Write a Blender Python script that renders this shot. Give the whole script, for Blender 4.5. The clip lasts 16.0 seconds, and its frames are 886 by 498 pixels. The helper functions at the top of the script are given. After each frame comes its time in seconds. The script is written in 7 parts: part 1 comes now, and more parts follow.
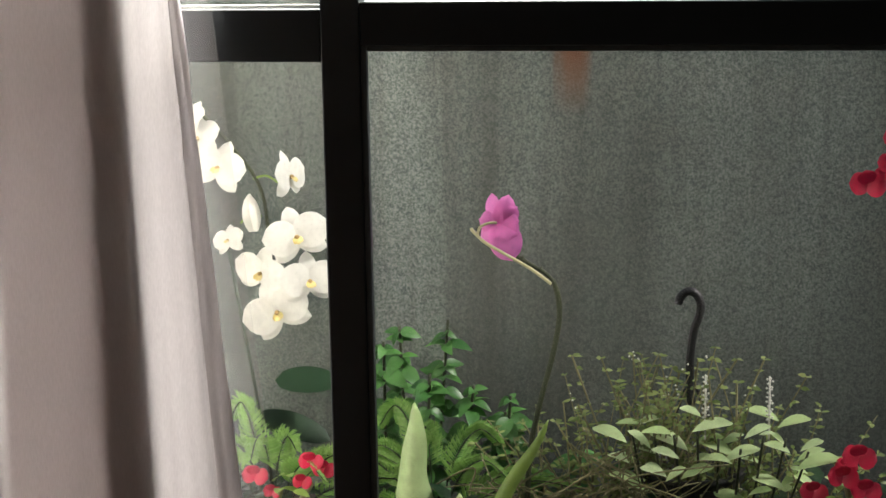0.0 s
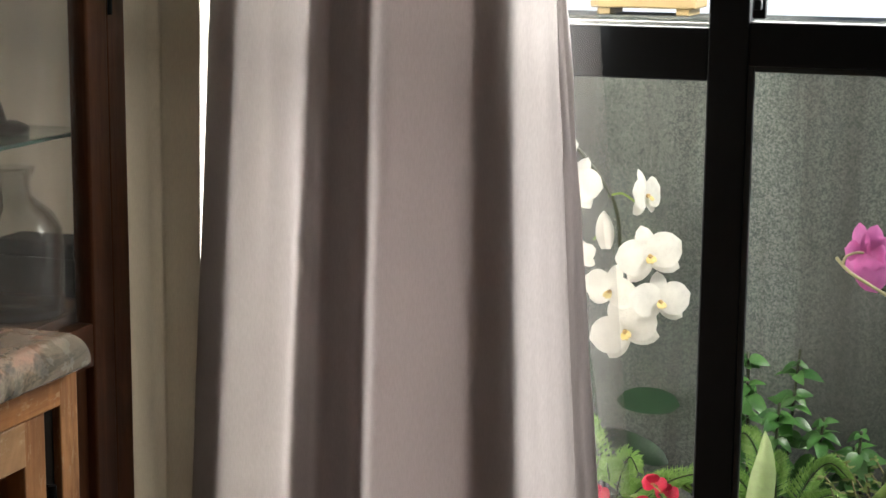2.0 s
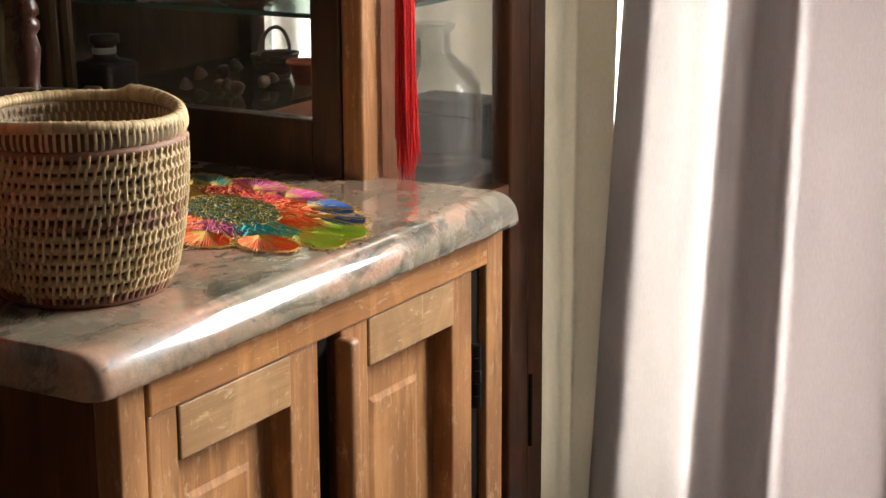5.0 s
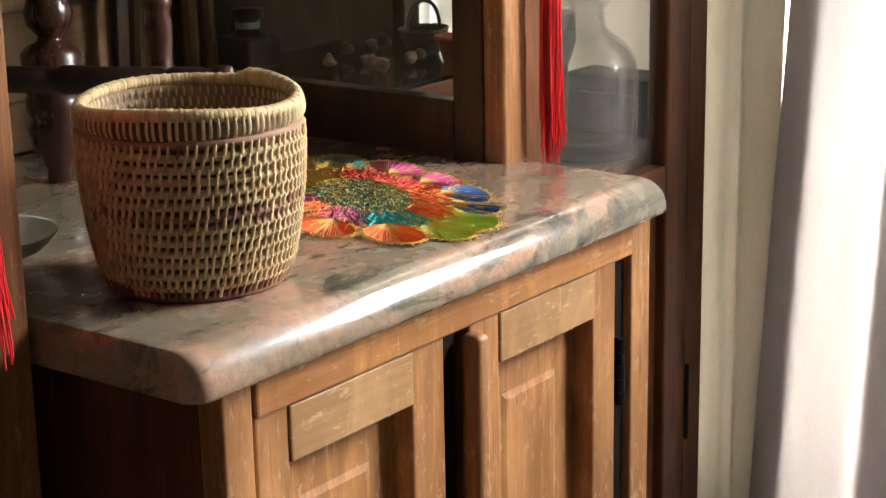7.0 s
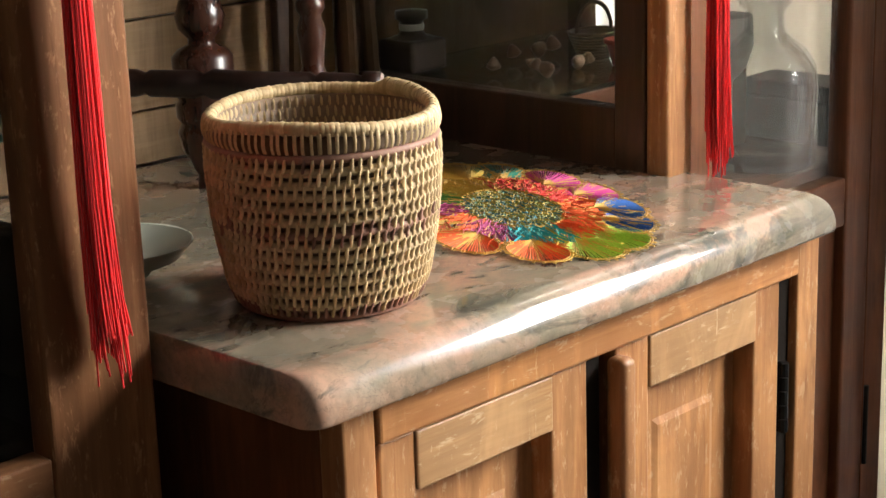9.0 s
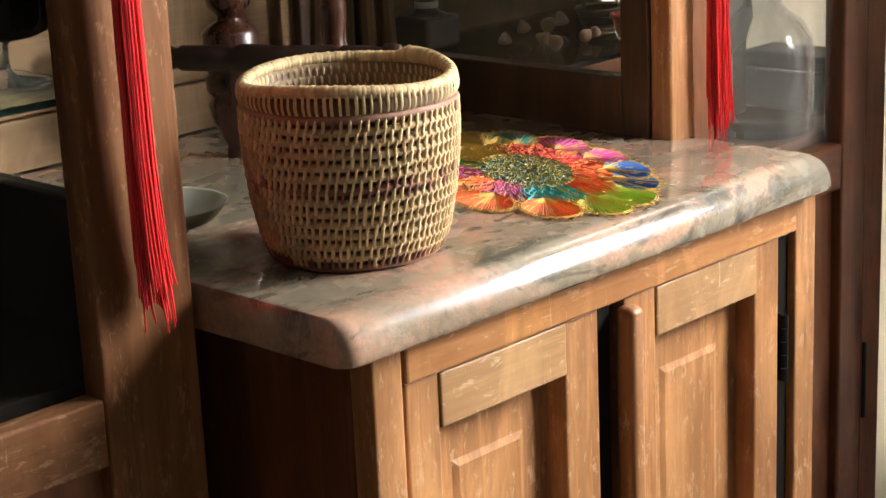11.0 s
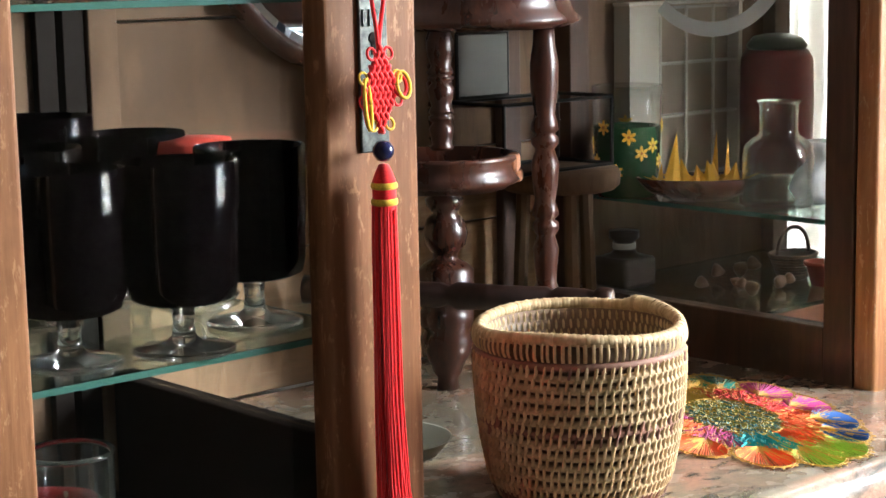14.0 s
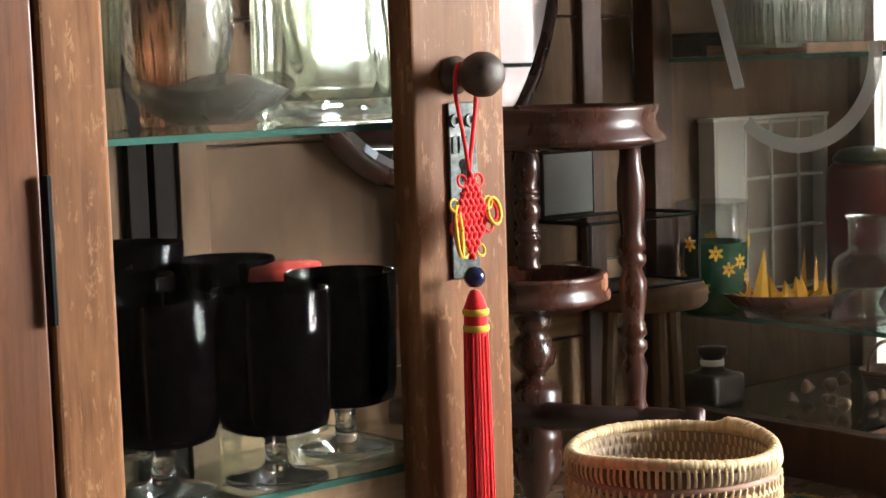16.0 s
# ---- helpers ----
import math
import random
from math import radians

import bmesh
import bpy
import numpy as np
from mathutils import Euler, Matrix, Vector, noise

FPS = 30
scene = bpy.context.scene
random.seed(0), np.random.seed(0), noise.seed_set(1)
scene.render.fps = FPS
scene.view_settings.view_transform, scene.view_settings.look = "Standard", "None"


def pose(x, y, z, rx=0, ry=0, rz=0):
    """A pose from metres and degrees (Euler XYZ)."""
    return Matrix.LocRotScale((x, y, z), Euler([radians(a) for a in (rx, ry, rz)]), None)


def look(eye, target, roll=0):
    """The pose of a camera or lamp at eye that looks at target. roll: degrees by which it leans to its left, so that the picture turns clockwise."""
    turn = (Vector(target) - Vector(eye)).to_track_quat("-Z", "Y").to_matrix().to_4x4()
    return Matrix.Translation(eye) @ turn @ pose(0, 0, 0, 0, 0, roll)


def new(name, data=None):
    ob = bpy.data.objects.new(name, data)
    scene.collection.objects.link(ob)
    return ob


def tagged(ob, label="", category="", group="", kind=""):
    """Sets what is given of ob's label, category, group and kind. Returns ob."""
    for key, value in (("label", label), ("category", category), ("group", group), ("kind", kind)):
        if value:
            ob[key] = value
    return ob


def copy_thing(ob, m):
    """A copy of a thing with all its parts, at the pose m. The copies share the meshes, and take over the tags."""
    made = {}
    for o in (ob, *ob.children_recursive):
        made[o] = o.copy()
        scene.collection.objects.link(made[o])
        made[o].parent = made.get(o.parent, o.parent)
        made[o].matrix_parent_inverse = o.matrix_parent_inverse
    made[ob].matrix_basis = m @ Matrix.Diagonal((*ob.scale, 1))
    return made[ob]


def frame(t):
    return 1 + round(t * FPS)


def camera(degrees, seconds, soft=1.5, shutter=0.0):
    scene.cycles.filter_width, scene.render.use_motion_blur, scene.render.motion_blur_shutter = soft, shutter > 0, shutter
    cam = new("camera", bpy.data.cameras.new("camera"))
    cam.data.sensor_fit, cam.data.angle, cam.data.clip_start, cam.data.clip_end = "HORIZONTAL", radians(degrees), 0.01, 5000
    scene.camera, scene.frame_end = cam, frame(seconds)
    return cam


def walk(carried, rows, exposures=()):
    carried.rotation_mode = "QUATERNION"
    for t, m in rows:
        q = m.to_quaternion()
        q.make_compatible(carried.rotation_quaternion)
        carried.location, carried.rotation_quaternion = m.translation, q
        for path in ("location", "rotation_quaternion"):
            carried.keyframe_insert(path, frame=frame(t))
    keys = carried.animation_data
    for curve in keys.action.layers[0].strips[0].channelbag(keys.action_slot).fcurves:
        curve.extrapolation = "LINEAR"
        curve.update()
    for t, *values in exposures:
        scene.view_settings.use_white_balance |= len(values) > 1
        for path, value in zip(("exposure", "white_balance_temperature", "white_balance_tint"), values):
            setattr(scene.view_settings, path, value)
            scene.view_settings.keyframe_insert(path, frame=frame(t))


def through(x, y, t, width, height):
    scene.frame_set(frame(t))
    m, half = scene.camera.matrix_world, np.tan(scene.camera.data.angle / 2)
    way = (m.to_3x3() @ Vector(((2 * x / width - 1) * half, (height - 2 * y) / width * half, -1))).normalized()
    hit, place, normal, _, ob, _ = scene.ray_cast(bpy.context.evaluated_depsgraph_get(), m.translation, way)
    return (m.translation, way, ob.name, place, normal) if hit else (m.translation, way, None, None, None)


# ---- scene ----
cam = camera(27.5, 16.0)
PATH = [
    (0, (-1.079, -1.054, 1.303), (0.85, -0.688, 0.919), -1.0),
    (0.5, (-1.096, -1.021, 1.306), (0.82, -0.596, 0.922), -0.4),
    (1, (-1.104, -0.999, 1.303), (0.802, -0.518, 0.935), 0.0),
    (1.5, (-1.099, -0.97, 1.308), (0.784, -0.404, 0.945), 0.2),
    (2, (-1.099, -0.931, 1.297), (0.758, -0.281, 0.937), 0.5),
    (2.5, (-1.087, -0.902, 1.295), (0.738, -0.183, 0.904), 0.3),
    (3, (-1.086, -0.872, 1.273), (0.695, -0.073, 0.838), 0.6),
    (3.5, (-1.086, -0.854, 1.273), (0.651, 0.01, 0.786), 0.4),
    (4, (-1.085, -0.844, 1.268), (0.628, 0.059, 0.768), -0.1),
    (6.3, (-1.038, -0.819, 1.268), (0.563, 0.266, 0.76), -0.8),
    (6.5, (-1.023, -0.828, 1.271), (0.564, 0.273, 0.754), -1.1),
    (7, (-0.981, -0.831, 1.275), (0.56, 0.327, 0.74), -1.1),
    (7.5, (-0.944, -0.814, 1.275), (0.534, 0.421, 0.738), -1.1),
    (8, (-0.908, -0.811, 1.273), (0.507, 0.499, 0.74), -1.5),
    (8.2, (-0.894, -0.81, 1.274), (0.501, 0.517, 0.734), -1.5),
    (10.3, (-0.908, -0.892, 1.287), (0.466, 0.456, 0.747), -2.1),
    (10.5, (-0.924, -0.892, 1.282), (0.451, 0.455, 0.738), -2.3),
    (11, (-0.972, -0.897, 1.278), (0.403, 0.448, 0.729), -2.6),
    (11.5, (-1.005, -0.895, 1.272), (0.377, 0.442, 0.724), -3.0),
    (12, (-1.035, -0.877, 1.272), (0.334, 0.475, 0.728), -2.5),
    (12.5, (-1.051, -0.862, 1.278), (0.297, 0.527, 0.774), -2.2),
    (13, (-1.058, -0.863, 1.289), (0.277, 0.555, 0.835), -1.8),
    (13.5, (-1.062, -0.861, 1.302), (0.267, 0.58, 0.907), -1.3),
    (14, (-1.066, -0.866, 1.317), (0.259, 0.597, 0.999), -1.1),
    (14.5, (-1.06, -0.87, 1.33), (0.265, 0.605, 1.068), -1.4),
    (15, (-1.063, -0.877, 1.338), (0.26, 0.606, 1.115), -1.6),
    (15.5, (-1.064, -0.876, 1.343), (0.247, 0.622, 1.145), -1.7),
    (16, (-1.071, -0.856, 1.332), (0.203, 0.672, 1.1305), -1.9),
]
LIGHT = [  # seconds, stops, kelvin, tint
    (0, 0.68, 6500, 10), (1, 0.66, 6500, 10), (1.5, 0.66, 6500, 10), (2.4, 0.66, 6500, 10), (3, 1.1, 6500, 10), (3.5, 1.42, 6500, 10), (4.2, 1.7, 6500, 10), (6.3, 2.0, 6500, 10), (8.2, 2.15, 6500, 10), (11, 2.4, 6500, 10), (12.5, 2.6, 6500, 10), (13.5, 2.75, 6150, 10), (14.5, 2.72, 5800, 10), (15.5, 2.67, 6050, 10), (16, 2.65, 6150, 10),
]
walk(cam, [(t, look(eye, target, roll)) for t, eye, target, roll in PATH], exposures=LIGHT)

# ---- world, sun, exposure ----
world = bpy.data.worlds.new("sky")
scene.world = world
world.use_nodes = True
_wn = world.node_tree.nodes
_sky = _wn.new("ShaderNodeTexSky")
_sky.sky_type = "NISHITA"
_sky.sun_disc = False
_sky.sun_elevation = radians(42)
_sky.sun_rotation = radians(185)
world.node_tree.links.new(_sky.outputs[0], _wn["Background"].inputs[0])
_wn["Background"].inputs[1].default_value = 0.12
sun = new("sun", bpy.data.lights.new("sun", "SUN"))
sun.data.energy, sun.data.angle, sun.data.color = 4.2, radians(15), (1, 0.96, 0.9)
sun.matrix_world = look((1.05, -4.5, 4.3), (1.38, -0.7, 0.8))
# daylight of the sky in the window opening
win_light = new("window_daylight", bpy.data.lights.new("window_daylight", "AREA"))
win_light.data.shape, win_light.data.size, win_light.data.size_y = "RECTANGLE", 1.66, 0.62
win_light.data.energy, win_light.data.color = 46, (1.0, 0.98, 0.905)
win_light.matrix_world = look((1.02, -0.36, 1.53), (0.0, -0.36, 1.49))
# the same daylight in the lower panes behind the drawn curtain
low_light = new("window_daylight", bpy.data.lights.new("window_daylight_low", "AREA"))
low_light.data.shape, low_light.data.size, low_light.data.size_y = "RECTANGLE", 0.88, 0.78
low_light.data.energy, low_light.data.color = 19, (1.0, 0.98, 0.93)
low_light.matrix_world = look((0.972, 0.115, 0.76), (0.0, 0.115, 0.76))

# ---- materials ----


def material(name, color, rough=0.5, metal=0.0, **more):
    m = bpy.data.materials.new(name)
    m.use_nodes = True
    b = m.node_tree.nodes["Principled BSDF"]
    b.inputs["Base Color"].default_value = (*color, 1)
    b.inputs["Roughness"].default_value = rough
    b.inputs["Metallic"].default_value = metal
    for k, v in more.items():
        b.inputs[k.replace("_", " ")].default_value = v
    return m


def nodes_of(m):
    t = m.node_tree
    return t, t.nodes, t.links, t.nodes["Principled BSDF"]


def coords(t, scale=(1, 1, 1), rot=(0, 0, 0)):
    tc = t.nodes.new("ShaderNodeTexCoord")
    mp = t.nodes.new("ShaderNodeMapping")
    mp.inputs["Scale"].default_value = scale
    mp.inputs["Rotation"].default_value = rot
    t.links.new(tc.outputs["Object"], mp.inputs["Vector"])
    return mp.outputs["Vector"]


def noise_tex(t, vec, scale, detail=6, rough=0.6, distort=0.0):
    n = t.nodes.new("ShaderNodeTexNoise")
    n.inputs["Scale"].default_value = scale
    n.inputs["Detail"].default_value = detail
    n.inputs["Roughness"].default_value = rough
    n.inputs["Distortion"].default_value = distort
    if vec is not None:
        t.links.new(vec, n.inputs["Vector"])
    return n.outputs["Fac"]


def ramp(t, fac, stops):
    r = t.nodes.new("ShaderNodeValToRGB")
    e = r.color_ramp.elements
    while len(e) < len(stops):
        e.new(0.5)
    for el, (p, c) in zip(e, stops):
        el.position, el.color = p, (*c, 1) if len(c) == 3 else c
    t.links.new(fac, r.inputs["Fac"])
    return r.outputs["Color"]


def mix(t, fac, a, b, mode="MIX"):
    n = t.nodes.new("ShaderNodeMix")
    n.data_type, n.blend_type = "RGBA", mode
    for sock, v in ((n.inputs[0], fac), (n.inputs[6], a), (n.inputs[7], b)):
        if hasattr(v, "default_value"):
            t.links.new(v, sock)
        else:
            sock.default_value = v if isinstance(v, float) else (*v, 1)
    return n.outputs[2]


def bump(t, height, strength, distance, b):
    n = t.nodes.new("ShaderNodeBump")
    n.inputs["Strength"].default_value = strength
    n.inputs["Distance"].default_value = distance
    t.links.new(height, n.inputs["Height"])
    t.links.new(n.outputs["Normal"], b.inputs["Normal"])


def wood(name, dark, light, rough=0.4, grain=(60, 60, 4), wear=None, coat=0.2):
    """Wood with the grain along its z axis: pores, broad streaks and worn spots."""
    m = material(name, light, rough)
    t, ns, ln, b = nodes_of(m)
    info = ns.new("ShaderNodeObjectInfo")
    vec = coords(t, grain)
    add = ns.new("ShaderNodeVectorMath")
    add.operation = "ADD"
    sc = ns.new("ShaderNodeVectorMath")
    sc.operation = "SCALE"
    sc.inputs[0].default_value = (37.0, 19.0, 53.0)
    ln.new(info.outputs["Random"], sc.inputs["Scale"])
    ln.new(vec, add.inputs[0])
    ln.new(sc.outputs[0], add.inputs[1])
    fine = noise_tex(t, add.outputs[0], 3.0, 8, 0.65, 0.4)
    broad = noise_tex(t, add.outputs[0], 0.45, 4, 0.55, 1.2)
    col = mix(t, ramp(t, fine, [(0.30, (0, 0, 0)), (0.70, (1, 1, 1))]), dark, light)
    mid = tuple((d * 0.6 + l * 0.4) * 0.75 for d, l in zip(dark, light))
    col = mix(t, ramp(t, broad, [(0.42, (0.75, 0.75, 0.75)), (0.6, (0, 0, 0))]), col, mid)
    tone = noise_tex(t, coords(t, (9, 9, 3)), 1.6, 5, 0.6, 0.8)
    col = mix(t, ramp(t, tone, [(0.50, (0, 0, 0)), (0.68, (0.55, 0.55, 0.55))]), col, tuple(min(1.0, c * 1.35) for c in light))
    if wear:
        w = noise_tex(t, coords(t, (30, 30, 11) if grain[0] > grain[2] else (9, 30, 30)), 4.0, 8, 0.75, 0.3)
        col = mix(t, ramp(t, w, [(0.565, (0, 0, 0)), (0.62, (0.75, 0.75, 0.75))]), col, wear)
        scr = noise_tex(t, coords(t, (90, 90, 14), (0.5, 0.4, 0.3)), 2.0, 6, 0.7)
        col = mix(t, ramp(t, scr, [(0.62, (0, 0, 0)), (0.66, (0.6, 0.6, 0.6))]), col, tuple(min(1.0, c * 1.15) for c in wear))
        w2 = noise_tex(t, coords(t, (1, 1, 1)), 5.0, 4, 0.6)
        col = mix(t, ramp(t, w2, [(0.4, (0.4, 0.4, 0.4)), (0.65, (0, 0, 0))]), col, tuple(c * 0.6 for c in dark))
    ln.new(col, b.inputs["Base Color"])
    r = noise_tex(t, coords(t, (9, 9, 3)), 3.0, 5)
    ln.new(ramp(t, r, [(0.3, (rough - 0.1,) * 3), (0.7, (rough + 0.15,) * 3)]), b.inputs["Roughness"])
    b.inputs["Coat Weight"].default_value = coat
    b.inputs["Coat Roughness"].default_value = 0.25
    bump(t, fine, 0.25, 0.0006, b)
    return m


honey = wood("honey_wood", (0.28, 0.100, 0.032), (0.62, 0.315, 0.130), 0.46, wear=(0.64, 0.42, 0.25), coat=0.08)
honey_x = wood("honey_wood_across", (0.34, 0.120, 0.034), (0.66, 0.315, 0.115), 0.45, grain=(4, 60, 60), wear=(0.66, 0.45, 0.27), coat=0.1)
rail_wood = wood("worn_yellow_wood", (0.33, 0.16, 0.065), (0.60, 0.36, 0.175), 0.45, grain=(4, 60, 60), wear=(0.68, 0.50, 0.32), coat=0.1)
brown_wood = wood("brown_door_wood", (0.15, 0.056, 0.021), (0.33, 0.152, 0.066), 0.52, wear=(0.42, 0.22, 0.11), coat=0.0)
brown_wood_x = wood("brown_door_wood_across", (0.15, 0.056, 0.021), (0.33, 0.152, 0.066), 0.52, grain=(4, 60, 60), wear=(0.50, 0.32, 0.19), coat=0.0)
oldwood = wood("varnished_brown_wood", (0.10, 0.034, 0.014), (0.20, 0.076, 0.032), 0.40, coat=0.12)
oldwood_x = wood("varnished_brown_wood_across", (0.10, 0.034, 0.014), (0.20, 0.076, 0.032), 0.40, grain=(4, 60, 60), coat=0.12)
paleboard = wood("unfinished_pale_board", (0.22, 0.13, 0.065), (0.42, 0.28, 0.16), 0.6, grain=(4, 50, 50), coat=0.0)
darkwood = wood("mahogany_dark_wood", (0.022, 0.0075, 0.0045), (0.085, 0.026, 0.014), 0.28, coat=0.35)
# darker copy of the brown wood, with the shade of inner parts in its colour
dimwood = wood("dim_shaded_wood", (0.045, 0.022, 0.013), (0.095, 0.048, 0.027), 0.5, coat=0.0)
# near black for black things and for shade painted into gaps and insides
black_and_shade = material("black_wood_and_shade", (0.012, 0.009, 0.007), 0.8, Specular_IOR_Level=0.1)
paint_black = material("black_painted_steel", (0.006, 0.009, 0.012), 0.4)
plaster = material("dim_plaster", (0.62, 0.60, 0.56), 0.9)


for _m, _s in ((brown_wood, 0.15), (brown_wood_x, 0.2), (paleboard, 0.2), (oldwood, 0.3), (oldwood_x, 0.3)):
    _m.node_tree.nodes["Principled BSDF"].inputs["Specular IOR Level"].default_value = _s


def marble_material():
    """Polished marble: grey-beige ground, flesh-pink patches, smoky drifts and dark broken veins."""
    m = material("pink_grey_marble", (0.4, 0.3, 0.25), 0.1)
    t, ns, ln, b = nodes_of(m)
    big = noise_tex(t, coords(t, (3.4, 6.5, 8.0), (0, 0, 0.25)), 1.1, 6, 0.58, 0.9)
    base = ramp(t, big, [(0.34, (0.17, 0.15, 0.11)), (0.42, (0.28, 0.225, 0.16)), (0.485, (0.36, 0.245, 0.175)), (0.53, (0.46, 0.26, 0.18)), (0.61, (0.48, 0.29, 0.20)), (0.69, (0.33, 0.29, 0.225))])
    drift = noise_tex(t, coords(t, (2.6, 6.0, 7.0), (0, 0, 0.3)), 1.7, 7, 0.62, 1.0)
    col = mix(t, ramp(t, drift, [(0.47, (0, 0, 0)), (0.60, (0.65, 0.65, 0.65))]), base, (0.205, 0.18, 0.13))
    vein = noise_tex(t, coords(t, (4.5, 9, 9), (0, 0, 0.2)), 1.6, 9, 0.70, 0.9)
    col = mix(t, ramp(t, vein, [(0.545, (0, 0, 0)), (0.59, (0.55, 0.55, 0.55)), (0.66, (0.95, 0.95, 0.95))]), col, (0.045, 0.050, 0.040))
    crack = noise_tex(t, coords(t, (5, 9, 9), (0, 0, 0.4)), 3.0, 6, 0.6, 2.0)
    col = mix(t, ramp(t, crack, [(0.49, (0, 0, 0)), (0.5, (0.4, 0.4, 0.4)), (0.51, (0, 0, 0))]), col, (0.09, 0.085, 0.07))
    spk = noise_tex(t, coords(t, (1, 1, 1)), 110.0, 6, 0.75)
    col = mix(t, ramp(t, spk, [(0.40, (0.35, 0.35, 0.35)), (0.56, (0, 0, 0))]), col, (0.14, 0.12, 0.09))
    ln.new(col, b.inputs["Base Color"])
    rr = noise_tex(t, coords(t, (1, 1, 1)), 30.0, 4)
    ln.new(ramp(t, rr, [(0.3, (0.20,) * 3), (0.7, (0.32,) * 3)]), b.inputs["Roughness"])
    b.inputs["Coat Weight"].default_value, b.inputs["Coat Roughness"].default_value = 1.0, 0.05
    b.inputs["Coat IOR"].default_value = 1.55
    b.inputs["Specular IOR Level"].default_value = 0.2
    return m


marble = marble_material()

# ---- mesh helpers ----


def part(name, bm, mat, parent=None, label="", smooth=False):
    me = bpy.data.meshes.new(name)
    if smooth:
        for f in bm.faces:
            f.smooth = True
    bm.to_mesh(me)
    bm.free()
    me.materials.append(mat)
    ob = new(name, me)
    if parent is not None:
        ob.parent = parent
    if label:
        ob["label"] = label
    return ob


def box(bm, x0, x1, y0, y1, z0, z1, bev=0.0, seg=2):
    lo, hi = (min(x0, x1), min(y0, y1), min(z0, z1)), (max(x0, x1), max(y0, y1), max(z0, z1))
    r = bmesh.ops.create_cube(bm, size=1.0, matrix=Matrix.LocRotScale([(a + b) / 2 for a, b in zip(lo, hi)], None, [b - a for a, b in zip(lo, hi)]))
    if bev > 0:
        es = list({e for v in r["verts"] for e in v.link_edges})
        bmesh.ops.bevel(bm, geom=es, offset=bev, segments=seg, affect="EDGES", profile=0.5)
    return bm


def slab(x0, x1, y0, y1, z0, z1, bev=0.0015, seg=2):
    return box(bmesh.new(), x0, x1, y0, y1, z0, z1, bev, seg)


def lathe(profile, n=32, bm=None, m=None, closed=False):
    """Turn a profile of (radius, height) round z."""
    bm = bm or bmesh.new()
    m = m or Matrix()
    rings = []
    for r, z in profile:
        if r < 1e-6:
            rings.append([bm.verts.new(m @ Vector((0, 0, z)))])
        else:
            rings.append([bm.verts.new(m @ Vector((r * math.cos(2 * math.pi * i / n), r * math.sin(2 * math.pi * i / n), z))) for i in range(n)])
    pairs = list(zip(rings, rings[1:]))
    if closed:
        pairs.append((rings[-1], rings[0]))
    for a, b in pairs:
        for i in range(n):
            j = (i + 1) % n
            if len(a) == 1 and len(b) > 1:
                bm.faces.new((a[0], b[j], b[i]))
            elif len(b) == 1 and len(a) > 1:
                bm.faces.new((a[i], a[j], b[0]))
            elif len(a) > 1:
                bm.faces.new((a[i], a[j], b[j], b[i]))
    bmesh.ops.recalc_face_normals(bm, faces=bm.faces)
    return bm


def tube(points, radius, n=8, bm=None, cap=True):
    """A round tube along points; radius is a number or one per point."""
    bm = bm or bmesh.new()
    pts = [Vector(p) for p in points]
    rad = radius if isinstance(radius, (list, tuple)) else [radius] * len(pts)
    up = Vector((0.13, 0.31, 0.94))
    rings = []
    side = None
    for i, p in enumerate(pts):
        d = (pts[min(i + 1, len(pts) - 1)] - pts[max(i - 1, 0)]).normalized()
        if side is None:
            side = d.cross(up if abs(d.dot(up)) < 0.95 else Vector((1, 0, 0))).normalized()
        side = (side - d * side.dot(d)).normalized()
        o = d.cross(side)
        rings.append([bm.verts.new(p + rad[i] * (math.cos(2 * math.pi * k / n) * side + math.sin(2 * math.pi * k / n) * o)) for k in range(n)])
    for a, b in zip(rings, rings[1:]):
        for k in range(n):
            j = (k + 1) % n
            bm.faces.new((a[k], a[j], b[j], b[k]))
    if cap:
        bm.faces.new(list(reversed(rings[0])))
        bm.faces.new(rings[-1])
    return bm


def thing(name, label, category, at=(0, 0, 0), group="", turn=0.0):
    ob = new(name)
    ob.matrix_world = pose(*at, 0, 0, turn)
    return tagged(ob, label, category, group)


def structure(ob, label=""):
    return tagged(ob, label, kind="structure")

# ---- the room ----
WIN_X0, WIN_X1 = 0.93, 0.962          # window frame, inner and outer face
OPEN_Y0, OPEN_Y1 = -1.50, 0.58        # window opening along the wall, extended unseen past the cabinet to backlight the corner
OPEN_Z0, OPEN_Z1 = 0.30, 2.25
Z_TOP = 0.895                         # top of the marble slab
Y_FRONT = 0.12                        # front of the two glazed towers
Y_BACK = 0.55                         # back boards


